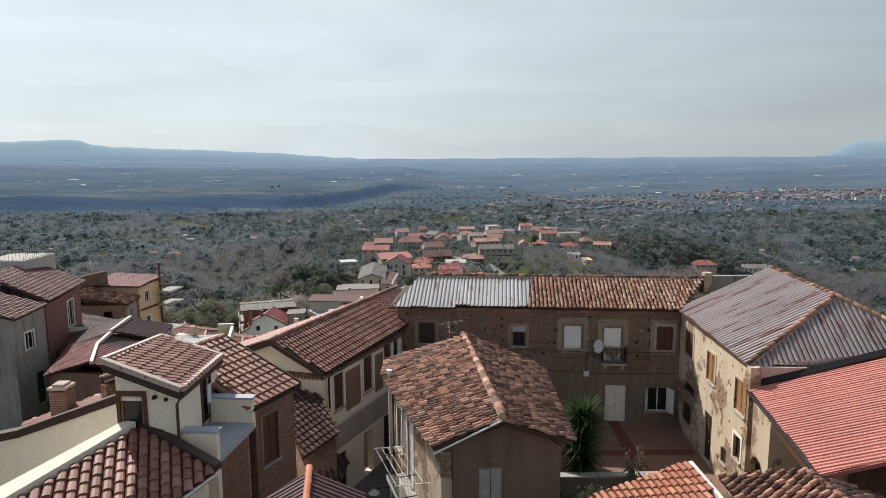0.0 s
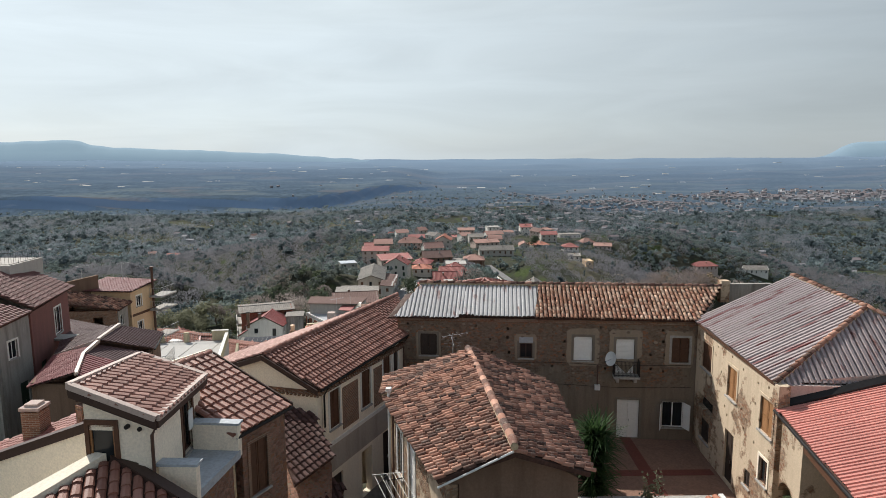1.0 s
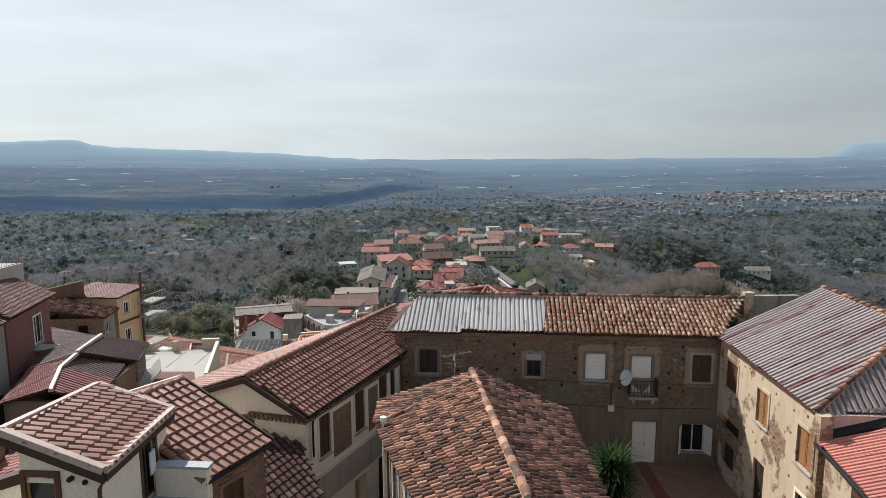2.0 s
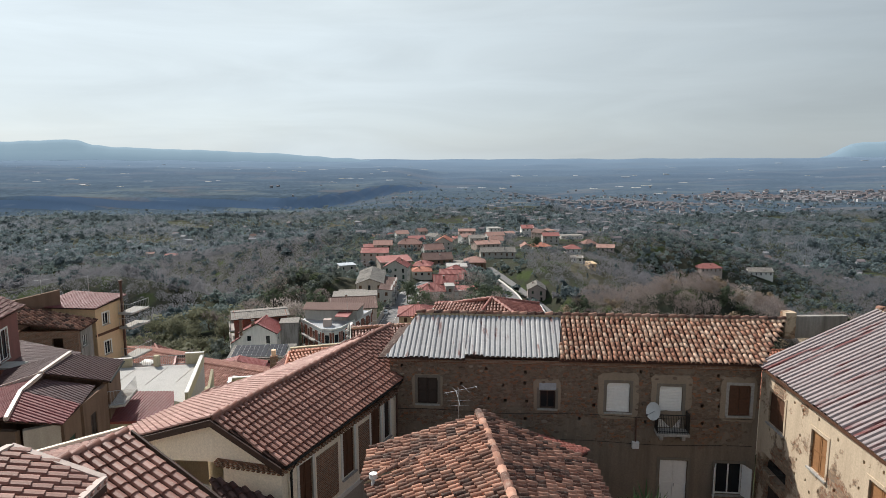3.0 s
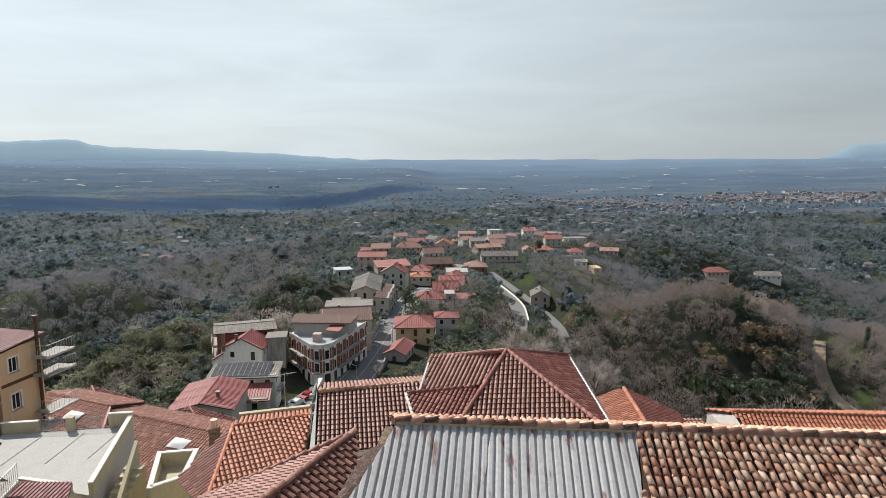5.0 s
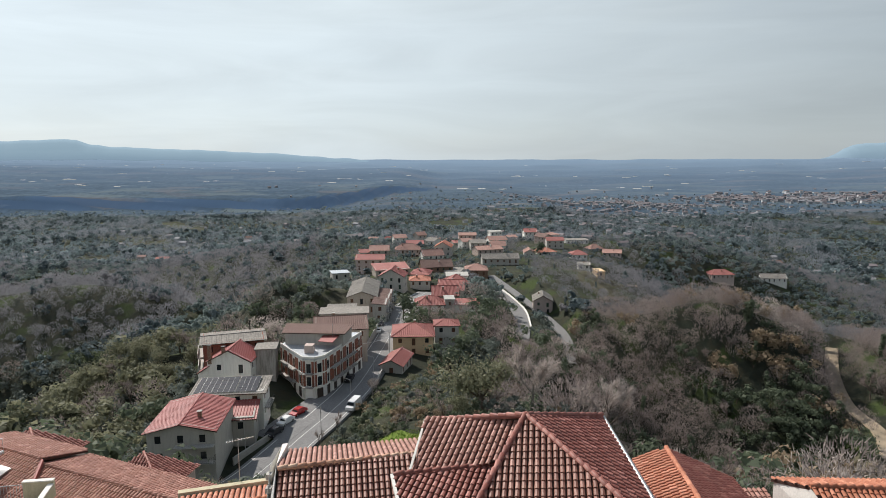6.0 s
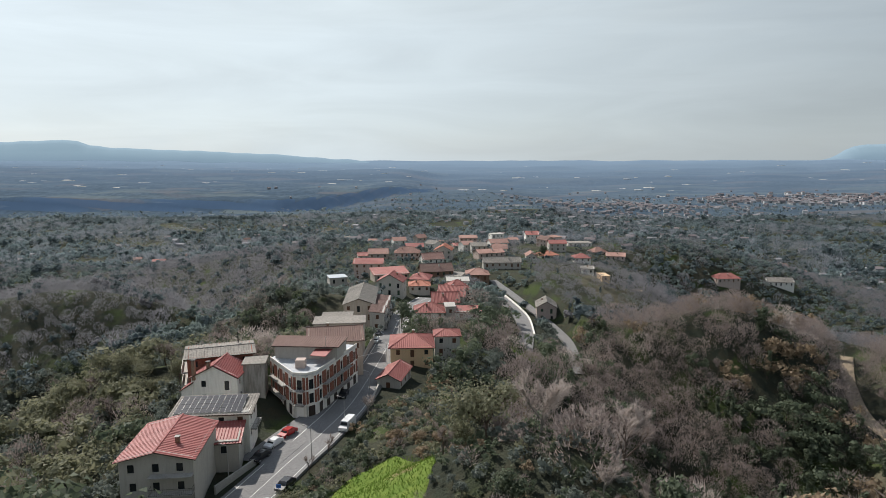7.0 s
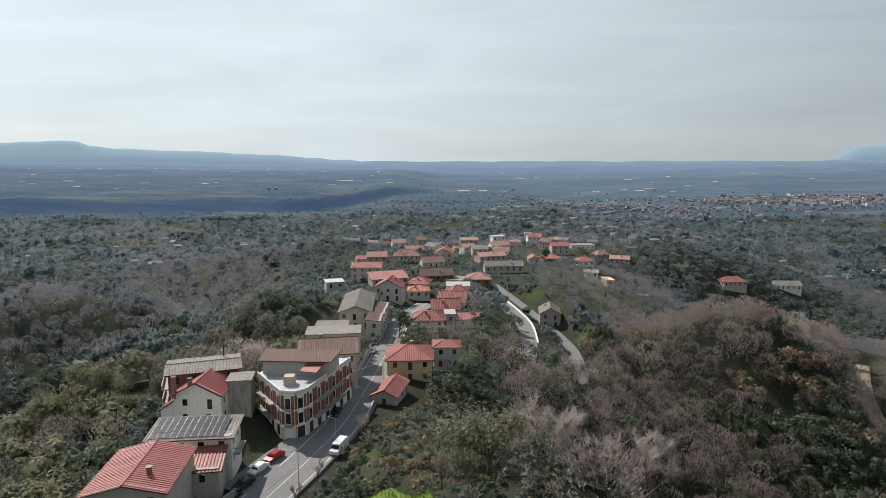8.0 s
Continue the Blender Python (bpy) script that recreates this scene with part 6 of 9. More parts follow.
def build_ribbed_porch():
    """The low dark metal roof with an orange ridge, down in the lane."""
    top = thing("porch_roof", "low dark ribbed metal roof with an orange clay ridge", "roof", (-3.4, 17.2, 6))
    a, b = Vector((-3.65, 19.0, 7.95)), Vector((-3.0, 14.5, 7.9))
    l0, l1, r0, r1 = Vector((-5.2, 18.6, 7.1)), Vector((-4.7, 14.3, 7.05)), Vector((-2.0, 19.2, 7.1)), Vector((-1.4, 14.7, 7.05))
    corrugated(top, [l0, l1, b, a], "sheet_dark", 0.22, 0.03, 1.0, seed=61)
    corrugated(top, [a, b, r1, r0], "sheet_dark", 0.22, 0.03, 1.0, seed=62)
    ridge(top, b + Vector((0, 0, 0.05)), a + Vector((0, 0, 0.05)), "orange_tile", 0.11, 0.4, "orange_tile")
    part("wall", Geo().prism([l0 + Vector((0.3, -0.2, -0.15)), l1 + Vector((0.3, 0.2, -0.15)), r1 + Vector((-0.3, 0.2, -0.15)), r0 + Vector((-0.3, -0.2, -0.15))], (0, 0, -9)), "brown_render", top)


build_ribbed_porch()

# ---- the lower houses of the hilltop ----
def block(parent, pts, low, mat, name="wall"):
    return part(name, Geo().prism(pts if slope_up(pts) else pts[::-1], (0, 0, -low)), mat, parent)


def build_maroon_roofs():
    top = thing("maroon_house", "cluster of low houses under faded maroon metal roofs with pale ridges", "house", (-24, 47, 0))
    corrugated(top, [(-24.3, 50.25, 4.9), (-24.0, 46.6, 4.75), (-21.3, 49.2, 3.35), (-22.1, 52.7, 3.6)], "sheet_dark", 0.25, 0.03, 1.0, seed=101)
    corrugated(top, [(-24.15, 46.6, 4.5), (-24.1, 44.75, 4.3), (-21.2, 45.8, 3.2), (-21.75, 48.3, 3.3)], "sheet_dark", 0.25, 0.02, 1.2, seed=102)
    corrugated(top, [(-24.1, 44.75, 4.28), (-22.9, 41.6, 3.95), (-20.7, 42.86, 3.1), (-21.0, 45.4, 3.35)], "sheet_maroon", 0.28, 0.035, 1.0, seed=103)
    corrugated(top, [(-24.3, 50.25, 4.9), (-30.2, 52.1, 3.2), (-28.0, 47.9, 3.2), (-24.0, 46.6, 4.75)], "sheet_dark", 0.25, 0.03, 1.0, seed=104)
    corrugated(top, [(-24.0, 46.6, 4.7), (-28.0, 47.9, 3.2), (-26.6, 42.2, 3.0), (-22.9, 41.6, 3.95), (-24.1, 44.75, 4.28)], "sheet_maroon", 0.28, 0.035, 1.0, seed=105)
    for a, b in (((-24.3, 50.25, 4.95), (-24.05, 46.6, 4.8)), ((-24.05, 46.6, 4.75), (-28.0, 47.9, 3.25)), ((-24.1, 44.75, 4.35), (-22.9, 41.6, 4.0)), ((-24.05, 46.6, 4.7), (-24.1, 44.75, 4.35))):
        a, b = Vector(a), Vector(b)
        part("ridge_flashing", Geo().tube(a, b, 0.15, None, 4), "verge", top)
    walls(top, [(-22.7, 41.9), (-20.9, 43.0), (-21.2, 45.5), (-21.5, 49.2), (-22.3, 52.5), (-29.8, 51.9), (-26.4, 42.5)], -6, 3.1, {"all": "brown_render", 0: "tan_render"},
          {1: [(0.9, 1.7, -0.6, 1.8, "shutter:green_wood")], 2: [(1.2, 2.0, 0.4, 2.0, "shutter:dark_wood")], 0: [(0.6, 1.3, 0.5, 1.9, "glass")]})
    gutter(top, (-21.25, 49.2, 3.25), (-22.05, 52.7, 3.5), "iron", 0.07)
    # grey roof of the next house behind
    corrugated(top, [(-36.0, 61.0, 2.9), (-34.5, 54.5, 3.4), (-27.4, 53.3, 2.6), (-28.6, 59.0, 2.2)], "sheet_dark", 0.25, 0.03, 1.0, seed=106)
    block(top, [(-35.5, 60.6, 2.4), (-34.2, 54.9, 2.6), (-27.8, 53.7, 2.1), (-28.9, 58.6, 1.9)], 9, "grey")


build_maroon_roofs()


def build_yellow_house():
    top = thing("yellow_house", "tall yellow apartment house with a red tile-sheet roof and balconies", "house", (-33, 67, -4))
    foot = [(-36.2, 65.9), (-30.6, 65.0), (-29.9, 68.8), (-35.6, 70.2)]
    walls(top, foot, -10, 4.4, "yellow", {1: [(0.9, 1.7, 2.6, 3.7, "glass", "white"), (0.9, 1.7, -0.2, 1.0, "glass", "white")], 0: [(3.4, 4.2, 2.5, 3.6, "shutter:brown_wood")]}, 0.35)
    corrugated(top, [(-36.6, 65.5, 4.45), (-30.3, 64.6, 4.45), (-29.6, 69.0, 4.85), (-35.7, 70.6, 4.85)], "sheet_maroon", 0.3, 0.03, 1.2, seed=111)
    part("band", Geo().prism([(-30.62, 64.93, 1.95), (-29.83, 68.82, 1.95), (-29.9, 68.86, 1.95), (-30.7, 64.97, 1.95)], (0, 0, -0.25)), "brown_wood", top)
    part("flue", Geo().tube((-29.75, 68.2, -3), (-29.75, 68.2, 6.1), 0.13, None, 8).tube((-29.75, 68.2, 6.1), (-29.75, 68.2, 6.35), 0.2, 0.2, 8), "copper_pipe", top)
    for z in (-1.0, 1.9, 3.3):
        b = part("balcony", Geo().prism([(-29.9, 67.6, z), (-28.6, 67.4, z), (-28.1, 70.2, z), (-29.7, 70.4, z)], (0, 0, -0.14)), "concrete", top)
        railing("balcony_railing", "", [(-29.8, 67.55, z), (-28.6, 67.4, z), (-28.15, 70.2, z)], 0.9, "steel", 0.25, b)
    low = part("balcony", Geo().prism([(-30.6, 64.9, -1.9), (-29.4, 64.8, -1.9), (-28.4, 68.4, -1.9), (-29.9, 68.8, -1.9)], (0, 0, -0.3)), "concrete", top)
    railing("balcony_railing", "", [(-30.5, 64.85, -1.9), (-29.45, 64.8, -1.9), (-28.45, 68.4, -1.9)], 0.9, "steel", 0.25, low)
    # brick house with lapped brown tiles in front of it
    b = thing("brick_house", "low old brick house with worn brown tiles", "house", (-33, 63, -2))
    tiled(b, [(-36.8, 64.9, 4.5), (-36.2, 61.6, 4.1), (-30.5, 62.4, 3.1), (-30.4, 64.9, 3.4)], "coppi", 0.3, 0.42, rough=0.8, seed=112)
    walls(b, [(-36.0, 61.9), (-30.9, 62.6), (-30.8, 64.7), (-36.4, 64.6)], -8, 3.05, {"all": "brick", 1: "old_grey"}, {0: [(3.0, 3.9, 1.2, 2.4, "hole")], 1: [(0.6, 1.2, 1.4, 2.4, "glass")]})
    w = thing("old_wall", "tall dark brown wall of a ruined house", "wall", (-36, 66, 0))
    part("wall", Geo().prism([(-41, 63.0, 4.6), (-37.2, 64.6, 5.3), (-34.2, 66.0, 5.9), (-34.4, 66.3, 5.9), (-37.4, 64.9, 5.3), (-41.2, 63.3, 4.6)], (0, 0, -12)), "brown_render", w)
    build_antenna("roof_aerial", "thin white roof aerial on the old wall", (-35.6, 65.6, 5.4), 1.6, 0.1, 7, 1)
    build_antenna("roof_aerial", "thin white roof aerial beside the flue", (-33.5, 69.5, 4.7), 1.9, 0.3, 6, 1)


build_yellow_house()


def build_red_house():
    top = thing("red_house", "old three-storey house with faded red and grey render", "house", (-33, 51, 0))
    foot = [(-29.9, 44.5), (-29.75, 48.0), (-31.5, 56.0), (-40, 57), (-39, 44)]
    walls(top, foot, -6, 6.35, {"all": "old_grey", 1: "red_render"}, {1: [(4.9, 6.3, 3.4, 5.6, "glass", "white"), (1.5, 2.5, 0.4, 2.2, "shutter:green_wood"), (5.2, 6.2, -0.3, 1.9, "shutter:brown_wood", "white")],
                                                                  0: [(1.2, 2.1, 3.6, 4.9, "glass", "white"), (2.0, 2.9, -0.9, 1.6, "door:green_wood")]})
    tiled(top, [(-29.3, 48.0, 6.85), (-31.2, 56.4, 6.65), (-36.2, 57.0, 8.5), (-34.6, 48.8, 8.6)], "plum_tile", 0.28, 0.4, pan=0.5, seed=121)
    tiled(top, [(-29.5, 44.3, 6.3), (-29.4, 47.9, 6.6), (-33.6, 48.0, 7.6), (-33.4, 44.0, 7.3)], "plum_tile", 0.28, 0.4, pan=0.5, seed=122)
    block(top, [(-34.6, 48.8, 8.6), (-36.2, 57, 8.5), (-39.9, 56.9, 6.4), (-39, 48, 6.4)], 0.3, "underlay")
    t = part("roof_room", Geo().box(-38.5, -34.6, 53.6, 58.0, 7.0, 9.0), "grey", top)
    railing("roof_railing", "", [(-38.4, 53.7, 9.0), (-34.65, 53.7, 9.0), (-34.65, 57.9, 9.0)], 1.0, "iron", 0.3, t)
    b = part("balcony", Geo().box(-31.2, -29.4, 52.2, 53.6, 3.1, 3.25), "concrete", top)
    # lane between the houses, in shade
    g = thing("garden_fence", "short wooden garden fence at the lane", "fence", (-16, 22, 3))
    for k in range(14):
        part("picket", Geo().box(-19 + k * 0.25, -18.92 + k * 0.25, 24.0, 24.05, 3.6, 4.8), "grey", g)
    part("rail", Geo().box(-19, -15.6, 24.05, 24.1, 4.5, 4.58), "grey", g)
    block(top, [(-20, 23.2, 3.6), (-15, 23.0, 3.6), (-15, 30, 3.6), (-20, 30, 3.6)], 7, "land", "garden_terrace")


build_red_house()


def build_white_terrace():
    top = thing("terrace_house", "pale flat-roofed house with a broad screeded terrace and yellow parapets", "house", (-23, 58, -4))
    deck = [(-22.9, 54.9, 0.0), (-18.1, 53.7, 0.0), (-20.2, 62.6, 0.0), (-28.2, 61.4, 0.0), (-27.0, 57.2, 0.0)]
    block(top, deck, 9, "terrace", "roof_slab")
    for a, b, h in (((-18.1, 53.7), (-20.2, 62.6), 0.75), ((-28.2, 61.4), (-26.0, 61.7), 0.75), ((-21.7, 62.4), (-20.2, 62.6), 0.95), ((-22.9, 54.9), (-19.6, 54.1), 0.35)):
        m, L = wall_axes(a, b)
        part("parapet", Geo().box(0, L, 0, 0.22, 0.0, h, m), "pale_yellow", top)
        part("coping", Geo().box(-0.03, L + 0.03, -0.03, 0.25, h, h + 0.06, m), "white", top)
    railing("roof_railing", "", [(-26.0, 61.75, 0.0), (-24.0, 62.0, 0.0), (-21.7, 62.4, 0.0)], 0.85, "steel", 0.16, top)
    for x, y in ((-24.0, 62.0),):
        part("post", Geo().box(x - 0.2, x + 0.2, y - 0.2, y + 0.2, 0, 0.95), "pale_yellow", top)
    for p in ((-25.5, 59.0), (-23.0, 59.6), (-20.8, 60.2)):
        part("seam", Geo().box(p[0], p[0] + 0.1, p[1] - 2.2, p[1] + 2.0, 0.004, 0.03), "concrete", top)
    # outer stair flight on the right side
    for k in range(7):
        part("step", Geo().box(-18.3 + 0.02 * k, -17.2 + 0.02 * k, 54.0 + 0.5 * k, 54.5 + 0.5 * k, -2.2, -1.5 + 0.22 * k), "pale_yellow", top)
    part("stair_wall", Geo().prism([(-17.3, 53.8, -1.2), (-17.05, 53.8, -1.2), (-17.9, 58.5, 0.9), (-18.1, 58.5, 0.9)], (0, 0, -3)), "pale_yellow", top)
    # maroon lean-to before it
    low = thing("lean_to_roof", "low maroon corrugated roof below the terrace", "roof", (-20, 51, 0))
    corrugated(low, [(-22.4, 53.4, 1.0), (-18.95, 53.3, 1.05), (-17.3, 49.4, 0.55), (-22.1, 49.2, 0.5)], "sheet_maroon", 0.22, 0.025, 1.0, seed=131)
    block(low, [(-22.2, 53.2, 0.7), (-19.1, 53.1, 0.7), (-17.5, 49.6, 0.3), (-21.9, 49.4, 0.3)], 8, "pale_yellow")
    fascia(low, [(-22.1, 49.2, 0.5), (-17.3, 49.4, 0.55)], "sheet_red", 0.18)
    # balcony with glass panels beside the maroon roof
    b = thing("balcony", "small balcony with steel and glass railing", "balcony", (-21.8, 51.2, 1))
    part("slab", Geo().prism([(-21.9, 49.3, 1.5), (-20.7, 49.7, 1.5), (-21.2, 52.6, 1.5), (-22.2, 52.5, 1.5)], (0, 0, -0.15)), "concrete", b)
    railing("railing", "", [(-21.8, 49.35, 1.5), (-20.75, 49.75, 1.5), (-21.2, 52.5, 1.5)], 1.0, "steel", 0.2, b)
    # little yellow roof court
    y = thing("roof_court", "small yellow walled roof court with white coping", "terrace", (-15.2, 56.5, -1))
    foot = [(-15.3, 53.9), (-13.8, 55.2), (-14.3, 58.6), (-16.6, 58.2)]
    block(y, [(*p, -0.6) for p in foot], 6, "pale_yellow", "floor_slab")
    for p, q in zip(foot, foot[1:] + foot[:1]):
        m, L = wall_axes(p, q)
        part("parapet", Geo().box(0.2, L, 0, 0.2, -0.6, 0.25, m), "pale_yellow", y)
        part("coping", Geo().box(0.2, L + 0.02, -0.04, 0.24, 0.25, 0.32, m), "white", y)


build_white_terrace()


def build_valley_side_roofs():
    # long tiled roof running along the slope's edge
    a = thing("long_tiled_house", "long low house under an orange-tan clay-tile roof with skylights", "house", (-23, 69, -8))
    R = [Vector((-33.5, 74.2, -2.0)), Vector((-26.3, 71.0, -2.0)), Vector((-15.2, 66.2, -2.0))]
    tiled(a, [R[0], R[1], (-24.6, 64.6, -3.9), (-32.0, 67.8, -3.9)], "tan_tile", 0.27, 0.4, pan=0.5, seed=141)
    tiled(a, [R[1] + Vector((0, 0, -0.35)), R[2] + Vector((0, 0, -0.35)), (-13.6, 60.2, -4.0), (-24.7, 64.9, -4.2)], "tan_tile", 0.27, 0.4, pan=0.5, seed=142, single=67, near=(-17, 64))
    tiled(a, [R[0], R[1], (-25.0, 74.4, -3.0), (-32.5, 77.5, -3.0)], "tan_tile", 0.27, 0.4, pan=0.5, seed=143)
    tiled(a, [R[1] + Vector((0, 0, -0.35)), R[2] + Vector((0, 0, -0.35)), (-13.2, 69.2, -3.2), (-24.9, 74.2, -3.3)], "tan_tile", 0.27, 0.4, pan=0.5, seed=144)
    ridge(a, R[0], R[1], "tan_tile", 0.12, 0.4, "tan_tile")
    ridge(a, R[1] + Vector((0, 0, -0.33)), R[2] + Vector((0, 0, -0.33)), "tan_tile", 0.12, 0.4, "tan_tile")
    part("party_step", Geo().prism([R[1] + Vector((0, 0, 0.05)), R[1] + Vector((0.25, -0.1, 0.05)), Vector((-24.4, 64.7, -3.85)), Vector((-24.7, 64.7, -3.85))], (0, 0, -0.6)), "sheet_red", a)
    block(a, [(-33, 74, -4.2), (-31.8, 68.2, -4.2), (-24.7, 65.2, -4.4), (-14.0, 60.6, -4.4), (-13.6, 68.8, -3.6), (-25.0, 74, -3.4), (-32.3, 77.2, -3.3)], 14, "pink")
    for c in ((-18.2, 65.0, -2.52), (-28.7, 70.2, -2.55)):
        s = thing("skylight", "white domed skylight in the clay roof", "skylight", c)
        mm = Matrix.Translation(c) @ Matrix.Rotation(radians(-23), 4, "Z") @ Matrix.Rotation(radians(17), 4, "X")
        part("kerb", Geo().box(-0.75, 0.75, -0.5, 0.5, -0.05, 0.16, mm), "steel", s)
        v = [mm @ Vector((x, y, 0.16 + 0.22 * (1 - (x / 0.8) ** 2) * (1 - (y / 0.55) ** 2))) for y in np.linspace(-0.5, 0.5, 6) for x in np.linspace(-0.75, 0.75, 8)]
        part("dome", Geo().add(v, [(j * 8 + i, j * 8 + i + 1, j * 8 + i + 9, j * 8 + i + 8) for j in range(5) for i in range(7)]), "white_plastic", s, smooth=True)
    for apex in ((-31.3, 77.7, -2.8), (-22.2, 76.9, -4.4)):
        g = thing("gable_roof", "small red tiled hip roof behind the long roof", "roof", apex)
        A = Vector(apex)
        tiled(g, [A, A + Vector((-3.2, -2.2, -1.7)), A + Vector((2.8, -3.4, -1.7))], "red_tile", 0.27, 0.4, pan=0.5, seed=145)
        tiled(g, [A, A + Vector((2.8, -3.4, -1.7)), A + Vector((3.6, 1.6, -1.9))], "red_tile", 0.27, 0.4, pan=0.5, seed=146)
        block(g, [A + Vector((-3, -2.0, -1.9)), A + Vector((2.6, -3.1, -1.9)), A + Vector((3.3, 1.4, -2.1)), A + Vector((-1, 2, -2.1))], 8, "pink")
        ridge(g, A + Vector((2.8, -3.4, -1.7)), A, "red_tile", 0.1, 0.4, "red_tile")
    # bright orange roof
    o = thing("orange_roof_house", "house with a red-orange clay-tile roof and pale gutter", "house", (-9, 54, -2))
    P = [Vector((-11.0, 55.4, 3.15)), Vector((-7.0, 57.1, 3.05)), Vector((-6.7, 51.5, 1.7)), Vector((-10.6, 49.6, 1.7))]
    tiled(o, P, "orange_tile", 0.25, 0.37, pan=0.5, seed=151, single=90, near=(-9, 54))
    tiled(o, [P[0], P[3], (-13.0, 52.5, 1.6)], "red_tile", 0.25, 0.37, pan=0.5, seed=152)
    tiled(o, [P[0], (-11.4, 58.2, 2.5), (-7.2, 59.4, 2.4), P[1]], "orange_tile", 0.25, 0.37, pan=0.5, seed=153)
    ridge(o, P[3], P[0], "orange_tile", 0.12, 0.4, "orange_tile")
    ridge(o, P[0], P[1], "orange_tile", 0.12, 0.4, "orange_tile")
    block(o, [(-11.0, 55, 2.2), (-12.5, 52.6, 1.2), (-10.4, 50, 1.3), (-7.0, 51.8, 1.3), (-7.2, 59.0, 2.0), (-11.2, 57.8, 2.0)], 10, "pale_yellow")
    part("parapet", Geo().prism([(-11.6, 58.3, 2.75), (-7.1, 59.6, 2.75), (-7.1, 59.3, 2.75), (-11.5, 58.0, 2.75)], (0, 0, -0.5)), "pale_yellow", o)
    c = thing("chimney", "short red brick chimney with a clay pot", "chimney", (-12.4, 56.5, 1))
    part("shaft", Geo().box(-12.7, -12.2, 56.2, 56.7, -1, 2.6), "brick", c)
    part("pot", Geo().tube((-12.45, 56.45, 2.6), (-12.45, 56.45, 3.1), 0.16, 0.2, 8), "coppi_red", c)
    build_antenna("roof_aerial", "grid-shaped roof aerial by the orange roof", (-9.0, 59.2, 2.3), 2.6, 0.4, 10, 1)


build_valley_side_roofs()


def build_hip_house():
    """The big red-tiled hipped house and its lower neighbour at the edge of the hill."""
    h = thing("hipped_house", "large house with a mottled red clay-tile hip roof", "house", (4.5, 56, -2))
    A, L, R = Vector((4.4, 56.7, 7.0)), Vector((0.1, 58.4, 6.05)), Vector((8.35, 58.9, 6.0))
    LL, J, JL = Vector((-0.55, 55.7, 5.0)), Vector((3.0, 55.5, 5.3)), Vector((-1.25, 55.3, 5.0))
    F0, F1 = Vector((-0.1, 50.2, 4.0)), Vector((9.1, 50.4, 4.55))
    # pink on the sunny left slope, darker elsewhere: light put into tile colour
    tiled(h, [A, L, LL, J], "pink_tile", 0.25, 0.36, pan=0.5, seed=161, single=67, near=(2, 56))
    tiled(h, [A, (0.9, 50.9, 4.2), F1], "brown_tile", 0.25, 0.36, pan=0.5, seed=162, single=117, near=(4, 54))
    tiled(h, [A, F1, (9.0, 53.5, 4.9), R], "red_tile", 0.25, 0.36, pan=0.5, seed=163, single=67, near=(8, 55))
    tiled(h, [JL, J, (0.9, 50.9, 4.25), F0], "red_tile", 0.25, 0.36, pan=0.5, seed=164)
    tiled(h, [L, A, R, (8.6, 62.5, 4.4), (0.1, 62.0, 4.4)], "red_tile", 0.25, 0.36, pan=0.5, seed=165)
    for p, q in ((A, L), (A, R), ((0.9, 50.9, 4.25), A), (F1, A), (JL, J)):
        ridge(h, Vector(p) + Vector((0, 0, 0.04)), Vector(q) + Vector((0, 0, 0.04)), "red_tile", 0.13, 0.4, "red_tile")
    part("verge", Geo().tube(JL + Vector((-0.1, 0, 0.03)), F0 + Vector((-0.1, 0, 0.03)), 0.09, None, 4).tube(L + Vector((-0.1, 0, 0.03)), LL + Vector((-0.05, 0, 0.03)), 0.07, None, 4), "white", h)
    part("gutter", Geo().tube(R + Vector((0.1, 0, -0.02)), F1 + Vector((0.1, 0, -0.02)), 0.08, None, 6), "steel", h)
    block(h, [F0 + Vector((0.3, 0.3, -0.3)), F1 + Vector((-0.3, 0.3, -0.8)), (8.1, 62.0, 3.9), (0.3, 61.6, 3.9), (0.1, 56, 4.2)], 16, "white")
    # lower neighbour
    n = thing("row_house", "white gabled row house under pale red clay tiles", "house", (-3, 57, -2))
    r0, r1 = Vector((-6.4, 56.4, 4.75)), Vector((0.0, 57.8, 4.75))
    # back slope in the lighter tile, its sunlight put into the colour
    tiled(n, [r0, r1, (-0.05, 53.4, 3.1), (-5.8, 52.6, 2.9)], "brown_tile", 0.24, 0.36, pan=0.5, seed=171, single=126, near=(-3, 55))
    tiled(n, [r0, r1, (0.0, 61.0, 3.9), (-6.7, 59.7, 4.0)], "pink_tile", 0.24, 0.36, pan=0.5, seed=172, single=54, near=(-3, 58))
    ridge(n, r0 + Vector((0, 0, 0.03)), r1 + Vector((0, 0, 0.03)), "coppi_red", 0.12, 0.4, "coppi_red")
    block(n, [(-6.3, 56.4, 4.55), (-5.7, 53.0, 2.9), (-0.2, 53.6, 3.0), (-0.1, 60.6, 3.7), (-6.6, 59.4, 3.9)], 14, "white")
    part("end_wall", Geo().prism([(-6.75, 59.8, 4.35), (-6.45, 56.4, 4.95), (-5.9, 52.5, 3.15), (-6.15, 52.4, 3.15), (-6.7, 56.3, 4.95), (-7.0, 59.7, 4.35)], (0, 0, -14)), "white", n)
    for k in range(5):
        part("coping_block", Geo().box(-6.8 + 0.13 * k, -6.55 + 0.13 * k, 55.9 - 0.6 * k, 56.2 - 0.6 * k, 4.5 - 0.3 * k, 4.75 - 0.3 * k), "concrete", n)
    # vivid orange gable beyond
    o = thing("orange_gabled_house", "house with a vivid orange clay-tile gable roof", "house", (13, 58, -3))
